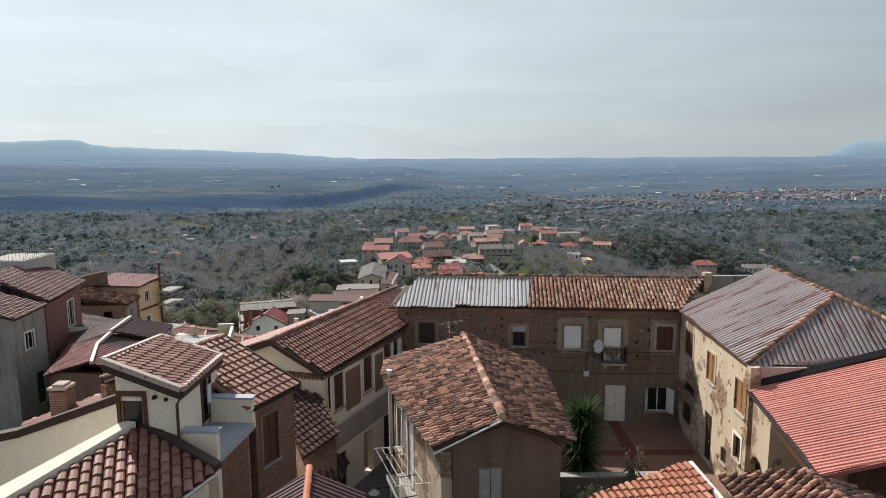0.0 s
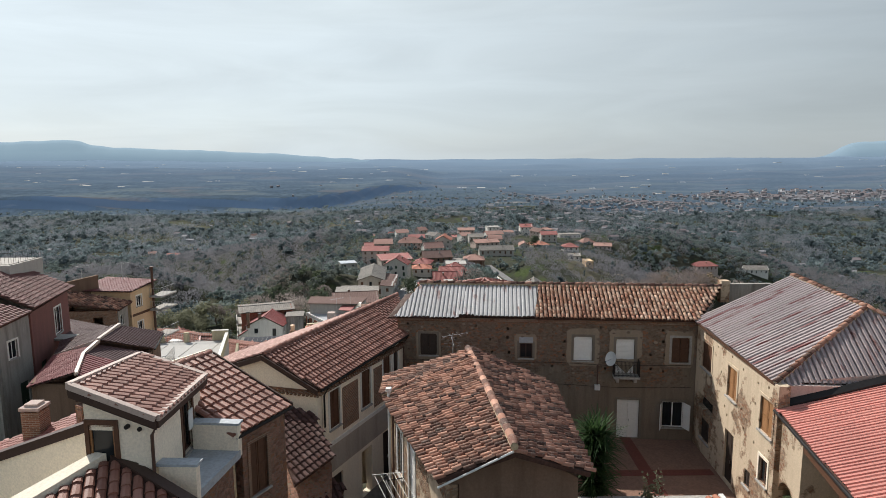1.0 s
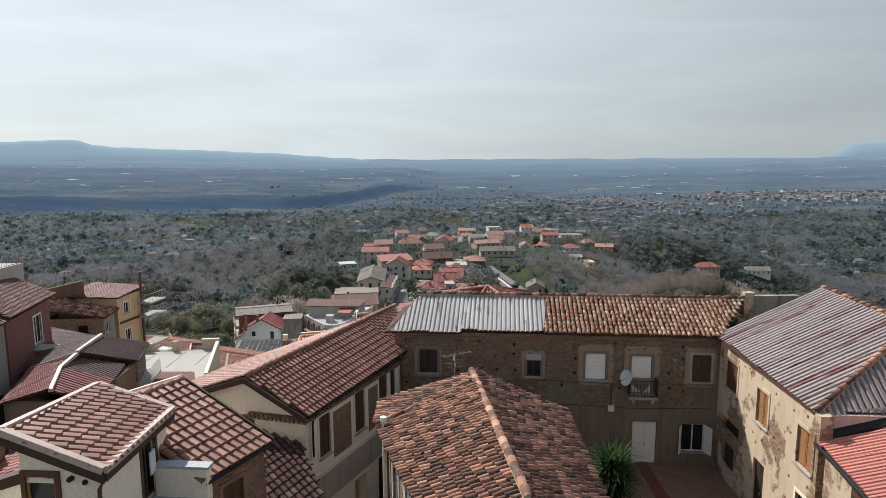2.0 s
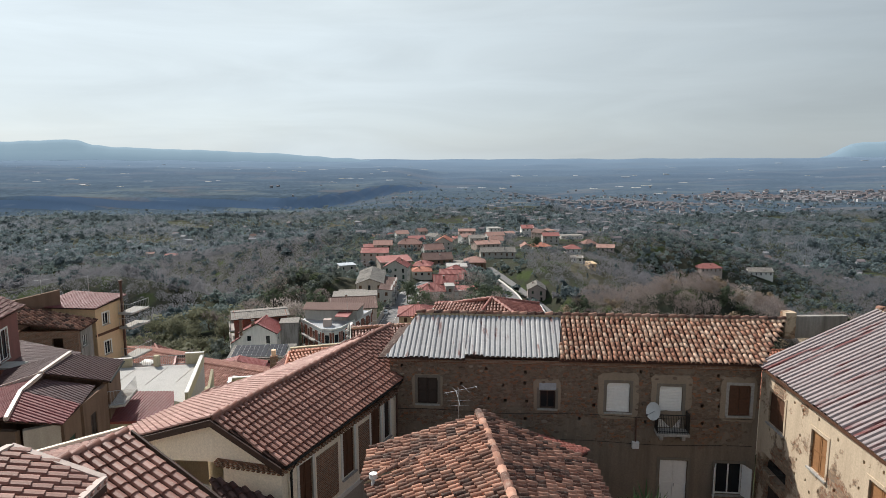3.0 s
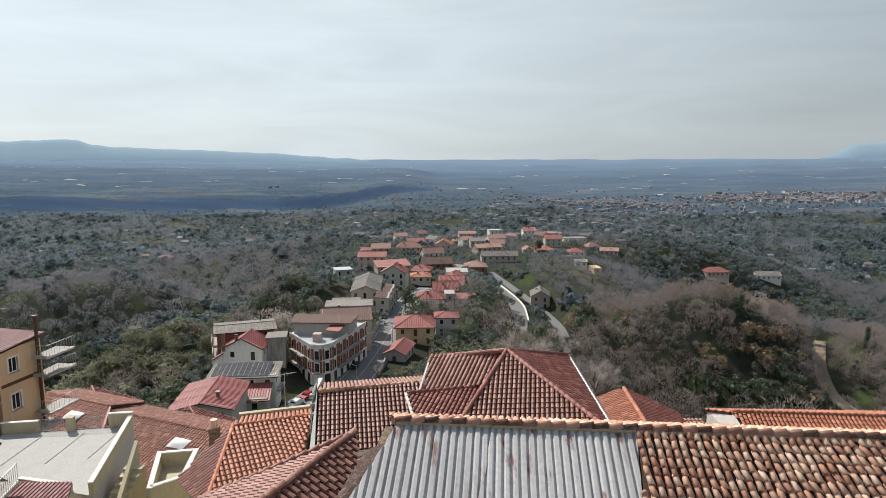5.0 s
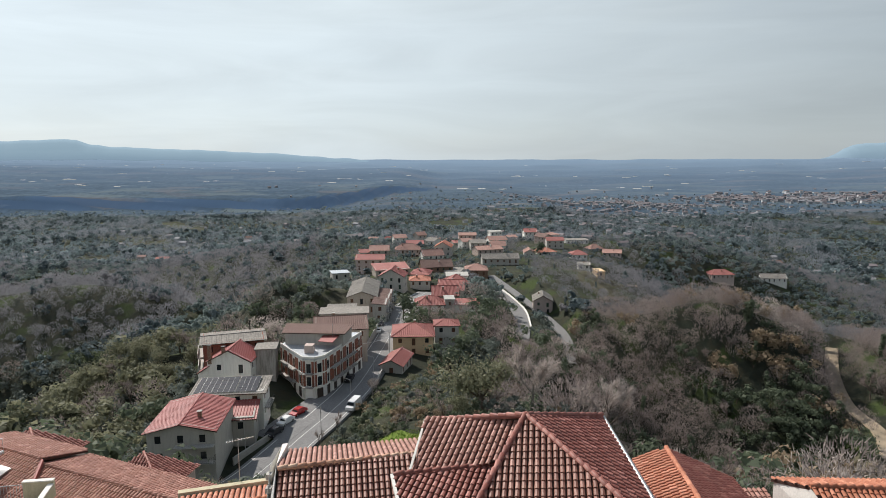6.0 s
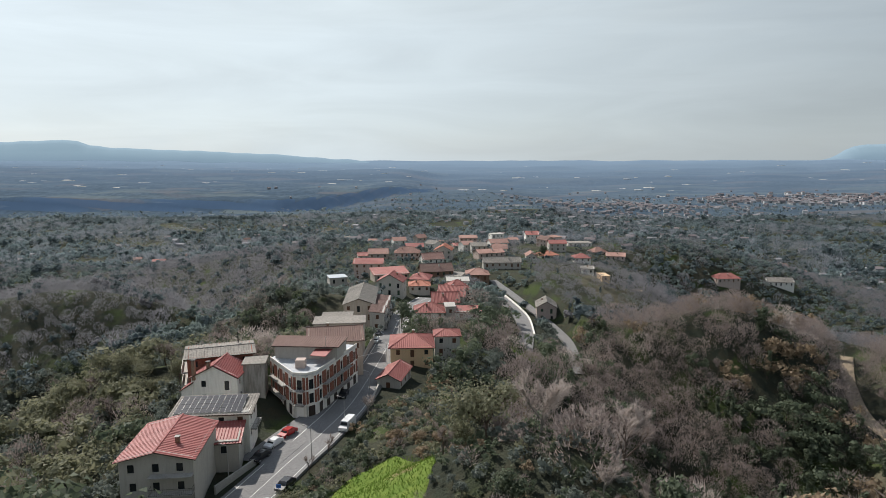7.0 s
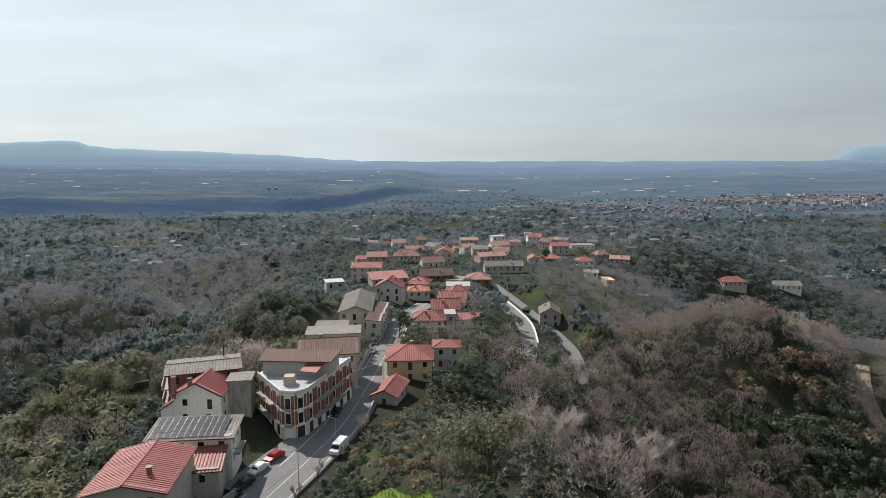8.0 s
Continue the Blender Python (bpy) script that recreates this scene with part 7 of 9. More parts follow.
    a, b = Vector((13.4, 63.8, 2.0)), Vector((12.6, 51.5, 2.0))
    tiled(o, [a, b, (9.7, 51.7, 0.7), (11.0, 64.1, 0.95)], "orange_tile", 0.26, 0.38, pan=0.5, seed=181, single=67, near=(12, 58))
    tiled(o, [a, b, (16.4, 51.2, 0.4), (16.9, 63.4, 0.45)], "red_tile", 0.26, 0.38, pan=0.5, seed=182)
    ridge(o, b, a, "orange_tile", 0.14, 0.42, "orange_tile")
    block(o, [(13.3, 63.5, 1.7), (11.3, 63.8, 0.6), (10.0, 52, 0.4), (12.7, 51.9, 1.7), (16.1, 51.7, 0.1), (16.5, 63.0, 0.1)], 12, "cream")
    w = thing("cream_gabled_house", "cream gabled house with a bright orange clay-tile roof", "house", (21, 58, -3))
    c, d = Vector((19.0, 59.5, 2.05)), Vector((30.5, 58.4, 2.05))
    tiled(w, [c, d, (30.0, 53.0, 0.0), (19.9, 54.2, 0.0)], "orange_tile", 0.26, 0.38, pan=0.5, seed=183)
    tiled(w, [c, d, (30.6, 61.0, 1.35), (18.1, 61.4, 1.35)], "orange_tile", 0.26, 0.38, pan=0.5, seed=184)
    ridge(w, c, d, "orange_tile", 0.14, 0.42, "orange_tile")
    part("gable_wall", Geo().prism([(19.0, 59.5, 1.95), (18.2, 61.3, 1.3), (18.2, 61.3, -8), (20.2, 54.2, -8), (20.1, 54.3, -0.1)], (0.3, 0.05, 0)), "white", w)
    block(w, [(19.4, 59.4, 1.7), (18.6, 61.0, 1.1), (30.3, 60.6, 1.1), (29.8, 53.4, -0.2), (20.2, 54.6, -0.2)], 10, "cream")
    s = thing("tiled_shed", "small shed with faded tiles between the orange roofs", "shed", (17.5, 60, -3))
    tiled(s, [(16.9, 62.0, 0.5), (18.1, 62.0, 0.5), (18.2, 55.5, -0.9), (17.0, 55.5, -0.9)], "pink_tile", 0.26, 0.38, pan=0.5, seed=185)
    block(s, [(17.0, 61.8, 0.2), (18.0, 61.8, 0.2), (18.1, 55.8, -1.1), (17.1, 55.8, -1.1)], 8, "grey")


build_hip_house()


def build_lanes():
    g = Geo().prism([(-4.9, 18, 0.2), (0.4, 18, 0.2), (0.2, 21, 0.2), (-1.9, 27.4, 0.2), (-1.9, 29.6, 0.2), (-1.8, 37.3, 0.2), (-5.2, 29.6, 0.2), (-5.3, 24, 0.2)], (0, 0, -4))
    tagged(part("lane", g, "street"), "narrow shaded stone-paved lane between the houses", "road", kind="structure")
    part_of = Geo().box(-2.0, 4.9, 29.6, 36.6, -3, 1.2)
    tagged(part("yard", part_of, "street"), "small paved yard behind the gabled house", "ground", kind="structure")


build_lanes()

# ---- the village along the spur ----
HOUSE_SPOTS = []


def ribbed(parent, poly, mat, pitch=0.55):
    return corrugated(parent, poly, mat, pitch, 0.05, 60.0, 0.12, deck="fascia")


def house(label, c, yaw, w, d, z0, ze, roof, rise, wall, tile, name="village_house", over=0.45, rows=None, win="shutter:brown_wood", group="houses along the spur road", chimney=True, seed=0, plainwalls=()):
    """A rendered house: walls with real openings, a roof, a chimney. The ridge runs along local x."""
    tile = "village_red" if tile == "sheet_red" and seed > 6 else tile
    r = random.Random(seed * 13 + 7)
    base = pose(c[0], c[1], 0, 0, 0, yaw)
    top = thing(name, label, "house", (c[0], c[1], z0), group)
    HOUSE_SPOTS.append((c[0], c[1], max(w, d) * 0.62 + 1.5))

    def at(x, y, z):
        return base @ Vector((x, y, z))

    X, Y = w / 2, d / 2
    foot = [at(*p, 0)[:2] for p in ((-X, -Y), (X, -Y), (X, Y), (-X, Y))]
    holes = {}
    for i in range(4):
        ln = w if i % 2 == 0 else d
        n = max(1, int(ln / 3.2))
        hs = []
        z = ze - 2.2
        while z > z0 + 1.0 and i not in plainwalls and i != 2:
            for k in range(n):
                x = ln * (k + 0.5) / n + r.uniform(-0.2, 0.2)
                tall = r.random() < 0.3
                kind = r.choice((win, win, "glass"))
                hs.append((x - 0.5, x + 0.5, z - (0.7 if tall else 0), z + 1.35, kind, "white" if r.random() < 0.4 else ""))
            z -= 3.0
        holes[i] = hs
    tops = {}
    low = min(z0, min(land_at(p[0], p[1]) for p in foot)) - 1.5
    if roof == "gable":
        tops = {1: [(0, ze), (d, ze), (d / 2, ze + rise)], 3: [(0, ze), (d, ze), (d / 2, ze + rise)]}
    walls(top, foot, low, ze, wall, holes, 0.3, tops, detail=False)
    o, up = over, rise
    drop = o * rise / Y
    if roof == "gable":
        ribbed(top, [at(-X - o, -Y - o, ze - drop), at(X + o, -Y - o, ze - drop), at(X + o, 0, ze + up), at(-X - o, 0, ze + up)], tile)
        ribbed(top, [at(X + o, Y + o, ze - drop), at(-X - o, Y + o, ze - drop), at(-X - o, 0, ze + up), at(X + o, 0, ze + up)], tile)
        part("ridge", Geo().tube(at(-X - o, 0, ze + up + 0.03), at(X + o, 0, ze + up + 0.03), 0.14, None, 6), tile, top)
    elif roof == "hip":
        k = min(X, Y) * 0.9
        a, b = (at(-X + k, 0, ze + up), at(X - k, 0, ze + up))
        q = [at(-X - o, -Y - o, ze - drop), at(X + o, -Y - o, ze - drop), at(X + o, Y + o, ze - drop), at(-X - o, Y + o, ze - drop)]
        for poly in ([q[0], q[1], b, a], [q[1], q[2], b], [q[2], q[3], a, b], [q[3], q[0], a]):
            ribbed(top, poly, tile)
        g = Geo().tube(a, b, 0.13, None, 6)
        for p, e in ((q[0], a), (q[3], a), (q[1], b), (q[2], b)):
            g.tube(p + Vector((0, 0, 0.05)), e, 0.12, None, 6)
        part("ridge", g, tile, top)
    elif roof == "shed":
        ribbed(top, [at(-X - o, -Y - o, ze - drop), at(X + o, -Y - o, ze - drop), at(X + o, Y + o, ze + up), at(-X - o, Y + o, ze + up)], tile)
        part("gable_fill", Geo().prism([at(-X, -Y, ze), at(X, -Y, ze), at(X, Y, ze), at(-X, Y, ze)][::-1], (0, 0, 0.05)), "concrete", top)
        for x in (-X, X - 0.3):
            g = Geo().add([at(x, -Y, ze), at(x, Y, ze), at(x, Y, ze + rise - 0.15), at(x + 0.3, -Y, ze), at(x + 0.3, Y, ze), at(x + 0.3, Y, ze + rise - 0.15)], [(0, 1, 2), (5, 4, 3), (0, 2, 5, 3), (1, 4, 5, 2), (0, 3, 4, 1)])
            part("gable_wall", g, wall if isinstance(wall, str) else wall["all"], top)
        part("back_wall", Geo().prism([at(-X, Y, ze), at(X, Y, ze), at(X, Y - 0.3, ze), at(-X, Y - 0.3, ze)], (0, 0, rise - 0.2)), wall if isinstance(wall, str) else wall["all"], top)
    else:
        part("roof_slab", Geo().prism([at(-X - 0.3, -Y - 0.3, ze + 0.25), at(X + 0.3, -Y - 0.3, ze + 0.25), at(X + 0.3, Y + 0.3, ze + 0.25), at(-X - 0.3, Y + 0.3, ze + 0.25)], (0, 0, -0.25)), tile, top)
    if chimney and roof in ("gable", "hip"):
        x, y = r.uniform(-X * 0.5, X * 0.5), r.choice((-1, 1)) * Y * 0.4
        m = base @ Matrix.Translation((x, y, 0))
        zc = ze + up * 0.6
        ch = part("chimney", Geo().box(-0.3, 0.3, -0.3, 0.3, zc - 0.5, zc + 1.0, m), "brick" if r.random() < 0.5 else "grey", top)
        part("cap", Geo().box(-0.4, 0.4, -0.4, 0.4, zc + 1.0, zc + 1.1, m), "concrete", ch)
    return top, at


def balcony(parent, at, x0, x1, y, z, out=1.3, mat="iron"):
    b = part("balcony", Geo().prism([at(x0, y, z), at(x1, y, z), at(x1, y - out, z), at(x0, y - out, z)], (0, 0, -0.18)), "concrete", parent)
    railing("railing", "", [at(x0, y, z), at(x0, y - out, z), at(x1, y - out, z), at(x1, y, z)], 1.0, mat, 0.3, b)
    return b


ribbon("road", "worn grey asphalt village road with faint white edge lines", ROAD, 8.6, "asphalt", 0.12, [(-3.6, 0.14), (3.6, 0.14), (0.2, 0.1)])
ribbon("road_bay", "wide asphalt bay in front of the corner house", BAY, 8.0, "asphalt", 0.1)
ribbon("road", "curving grey country road with a low white kerb wall", ROAD2, 5.6, "asphalt", 0.15)
ribbon("road", "narrow grey lane running down beside the curve", LANE, 4.0, "asphalt", 0.15)
ribbon("kerb", "low white kerb wall along the curve", [(x + 3.2, y, z) for x, y, z in ROAD2[1:5]], 0.5, "white", 0.7, category="kerb")
ribbon("track", "pale dirt track through the wooded ravine", TRACK, 4.4, "path", 0.15)
ribbon("road", "pale lane past the yellow hut", PALE_LANE, 3.8, "path", 0.15)


def special_houses():
    # grey house: its gable with the balconies faces down the road towards the hill
    top, at = house("grey three-storey house with a red ribbed roof and balconies", (-42.9, 137.4), -85.0, 13.4, 11.0, -36.0, -26.9, "gable", 1.3, "grey", "sheet_red", seed=1, over=0.6, win="glass")

    def front(x, y, z):   # x along the gable, y behind it
        return at(6.7 - y, x - 5.5, z)

    for z, x0, x1 in ((-29.4, 4.6, 11.0), (-32.3, 4.6, 11.0)):
        b = part("balcony", Geo().prism([front(x0, 0, z), front(x1, 0, z), front(x1, -1.4, z), front(x0, -1.4, z)], (0, 0, -0.2)), "concrete", top)
        if z < -30:
            railing("railing", "", [front(x0, 0, z), front(x0, -1.4, z), front(x1, -1.4, z), front(x1, 0, z)], 1.05, "iron", 0.3, b)
    # house with solar panels
    top, at = house("white two-storey house with solar panels on a single-pitch roof", (-40.8, 152.9), 5, 13.4, 7.0, -35.6, -27.5, "shed", 0.6, "white", "fibre", seed=2, over=0.7, win="shutter:brown_wood", chimney=False)
    for a, b in ((-6.6, 1.2), (1.35, 5.4)):
        lo, hi = (-3.5, -27.36), (3.2, -26.6)   # along the slope and up
        p = part("mounting_frame", Geo().prism([at(a, lo[0], lo[1]), at(b, lo[0], lo[1]), at(b, hi[0], hi[1]), at(a, hi[0], hi[1])], (0, 0, -0.06)), "steel", top)
        nx = round((b - a) / 1.05)
        for i in range(nx):
            for j in range(4):
                x0, x1 = a + (b - a) * i / nx + 0.03, a + (b - a) * (i + 1) / nx - 0.03
                y0, y1 = lo[0] + 6.7 * j / 4 + 0.04, lo[0] + 6.7 * (j + 1) / 4 - 0.04
                za, zb = lo[1] + 0.76 * (y0 + 3.5) / 6.7 + 0.03, lo[1] + 0.76 * (y1 + 3.5) / 6.7 + 0.03
                part("panel", Geo().prism([at(x0, y0, za), at(x1, y0, za), at(x1, y1, zb), at(x0, y1, zb)], (0, 0, -0.03)), "solar", p)
    balcony(top, lambda x, y, z: at(6.7 - y, x, z), -2.6, 2.8, 0.0, -31.2, 1.1)
    # small house with the dark red pent roof, between the two
    house("small house with a dark red pent roof", (-37.0, 146.2), 8, 5.4, 5.4, -35.6, -30.2, "shed", 1.3, "grey", "sheet_red", seed=3, chimney=False, over=0.5)
    # unfinished brick house with a pale, almost flat roof
    top, at = house("unfinished red-brick house with a pale fibre-cement roof", (-48.4, 178.2), 19, 13.6, 9.4, -36.0, -24.3, "gable", 0.55, "red_brick", "fibre", seed=4, over=0.7, win="glass", chimney=False)
    part("pipe", Geo().tube(at(4, 3, -24), at(4, 3, -21.4), 0.13, None, 6), "iron", top)
    for z in (-27.4, -30.2, -33.0):   # balconies down the valley side
        b = part("balcony", Geo().prism([at(-6.8, -4.6, z), at(-6.8, 3.0, z), at(-8.1, 3.0, z), at(-8.1, -4.6, z)], (0, 0, -0.3)), "concrete", top)
        part("parapet", Geo().prism([at(-7.95, -4.6, z + 0.9), at(-7.95, 3.0, z + 0.9), at(-8.1, 3.0, z + 0.9), at(-8.1, -4.6, z + 0.9)], (0, 0, -0.9)), "cream_wall", b)
    # little gabled house before it, with its chimneys and a rendered annexe
    top, at = house("small stained white house with a bright red gable roof", (-45.6, 170.0), 89, 8.0, 9.6, -36.0, -26.5, "gable", 2.5, "white", "sheet_red", seed=5, over=0.4, win="glass", chimney=False)
    for x, y, h in ((-3.6, 1.2, 1.2), (-3.9, 4.2, 1.6)):
        ch = part("chimney", Geo().box(-0.35, 0.35, -0.35, 0.35, -27.2, -24.6 + h, pose(*at(x, y, 0), 0, 0, 89)), "brick", top)
        part("cap", Geo().box(-0.45, 0.45, -0.45, 0.45, -24.6 + h, -24.45 + h, pose(*at(x, y, 0), 0, 0, 89)), "iron", ch)
    ribbed(top, [at(-4.6, 4.4, -27.6), at(-4.6, 7.2, -29.4), at(-0.5, 7.2, -29.4), at(-0.5, 4.4, -27.6)], "sheet_red")
    block(top, [at(-4.2, 4.6, -27.9), at(-4.2, 6.9, -29.6), at(-0.9, 6.9, -29.6), at(-0.9, 4.6, -27.9)], 9, "white", "side_room")
    house("tall rendered annexe with black rain streaks", (-38.9, 172.4), 8, 4.4, 5.0, -36.0, -25.2, "flat", 0, "old_white", "fibre", seed=6, chimney=False, plainwalls=(0, 1))
    # corner house with the silver roof terrace
    c = thing("corner_house", "white and red-brick corner house with a silver roof terrace and balconies", "house", (-27, 175, -35.5), "houses along the spur road")
    foot = [(-36.8, 176.5), (-29.4, 165.9), (-26.6, 165.3), (-24.6, 167.0), (-18.6, 186.5), (-33.0, 189.5)]
    HOUSE_SPOTS.append((-27.5, 177, 15))
    H = {}
    for i, n in ((0, 4), (1, 1), (2, 1), (3, 6)):
        m, L = wall_axes(foot[i], foot[(i + 1) % 6])
        rows = []
        for k in range(n):
            x = L * (k + 0.5) / n
            for z in (-28.6, -31.6):
                rows.append((x - 0.55, x + 0.55, z - 0.7, z + 1.4, "shutter:brown_wood" if k % 3 else "glass", "white"))
            rows.append((x - 0.8, x + 0.8, -35.2, -32.9, "garage:dark_wood" if i != 1 else "door:white_wood", "white"))
        H[i] = rows
    walls(c, foot, -38, -26.1, {"all": "white"}, H, 0.35, detail=False)
    for i, n in ((0, 4), (1, 1), (2, 1), (3, 6)):
        m, L = wall_axes(foot[i], foot[(i + 1) % 6])
        for z in (-29.6, -32.7):
            part("floor_band", Geo().box(0, L, -0.05, 0.02, z, z + 0.25, m), "white", c)
        for k in range(n + 1):
            x = L * k / n
            for z0, z1 in ((-29.3, -26.6), (-32.4, -29.65)):
                part("brick_panel", Geo().box(max(0.12, x - max(0.3, L / n / 2 - 0.72)), min(L - 0.12, x + max(0.3, L / n / 2 - 0.72)), -0.03, 0.02, z0, z1, m), "red_brick", c)
        for z in (-29.45, -32.55):
            if i in (0, 1, 3):
                a, b2 = (0.2, L - 0.2) if i == 1 else (L * 0.12, L * 0.75)
                b = part("balcony", Geo().box(a, b2, -1.15, 0, z, z + 0.16, m), "concrete", c)
                railing("railing", "", [m @ Vector(p) for p in ((a, -0.02, z + 0.16), (a, -1.1, z + 0.16), (b2, -1.1, z + 0.16), (b2, -0.02, z + 0.16))], 0.95, "iron", 0.35, b)
    roof = [(*p, -26.0) for p in foot]
    part("roof_terrace", Geo().prism(roof, (0, 0, -0.3)), "silver_roof", c)
    for p, q in zip(foot[:4], foot[1:5]):
        m, L = wall_axes(p, q)
        part("parapet", Geo().box(0, L, 0, 0.2, -26.0, -25.55, m), "white", c)
    part("water_tank_room", Geo().box(-29.6, -27.6, 169.5, 171.5, -26.0, -24.2), "pink", c)
    part("canopy", Geo().prism([(-27.0, 172.5, -24.0), (-23.5, 171.5, -24.0), (-22.4, 176, -23.4), (-26.2, 177, -23.4)], (0, 0, -0.12)), "sheet_red", c)
    part("upper_floor", Geo().prism([(-35.6, 176.6, -23.0), (-21.6, 175.4, -23.0), (-20.4, 181.2, -23.0), (-36.0, 182.6, -23.0)], (0, 0, -3.0)), "grey", c)
    ribbed(c, [(-36.2, 175.8, -22.9), (-21.1, 174.6, -22.9), (-19.9, 181.6, -22.5), (-36.6, 183.0, -22.5)], "fibre_brown")
    part("mast", Geo().tube((-24, 175, -26), (-24, 175, -20.5), 0.05, None, 5), "steel", c)
    # houses behind it, up to the grey barn roof
    house("brown-roofed house behind the corner house", (-25.6, 197.4), 10, 13.4, 13.0, -36.0, -26.3, "gable", 2.0, "tan_render", "fibre_brown", seed=7)
    house("flat-roofed grey workshop beside the road", (-27.0, 214.5), 6, 14.0, 8.0, -36.5, -27.2, "flat", 0, "grey", "fibre", seed=8)
    top, at = house("big grey barn-like house with a pale patched gable roof", (-27.0, 266.0), 93, 28.0, 10.4, -39.0, -31.2, "gable", 1.9, "tan_render", "fibre", seed=9, over=0.5, chimney=False)
    for k, (y, zt, wl) in enumerate(((246.0, -31.6, "cream_wall"), (258.0, -32.6, "white"), (270.0, -33.4, "tan_render"))):   # tall fronts down to the street
        t2, at2 = house("narrow three-storey house with balconies over the street", (-19.2, y), 91, 10.0, 4.6, -39.5, zt, "shed", 0.5, wl, "fibre_brown", seed=40 + k, over=0.35, chimney=False)
        for z in (zt - 2.9, zt - 5.6):
            balcony(t2, at2, -4.0, 3.6, -2.3, z, 1.0)
    house("low annexe with a pale flat roof", (-31.0, 234.0), 4, 9.0, 12.0, -38.0, -31.6, "shed", 0.5, "white", "fibre", seed=10, chimney=False)
    # yellow house across the road
    house("ochre yellow house with a bright red hip roof", (-6.4, 209.4), 2, 11.4, 12.0, -38.5, -31.7, "hip", 2.1, "yellow", "sheet_red", seed=11, over=0.6)
    house("yellow wing with a red roof", (3.4, 215.0), 2, 7.0, 6.4, -40.5, -31.0, "hip", 1.1, "cream_wall", "sheet_red", seed=12, over=0.5, chimney=False)
    house("low outbuilding with a bright red gable roof", (-9.9, 189.0), 78, 10.5, 5.6, -38.5, -33.6, "gable", 1.3, "grey", "sheet_red", seed=13, over=0.5, chimney=False)
    house("white house with a dark red hip roof", (-2.2, 262.8), 3, 10.4, 9.6, -41.5, -35.6, "hip", 2.4, "white", "sheet_red", seed=14, over=0.6)
    house("white flat-roofed stair block", (5.2, 262.5), 3, 3.4, 6.5, -41.5, -34.2, "flat", 0, "grey", "concrete", seed=15, chimney=False)
    house("long low white house with a red pent roof", (11.6, 261.5), 3, 9.0, 6.0, -43.5, -35.7, "shed", 0.8, "white", "sheet_red", seed=16, chimney=False)


special_houses()

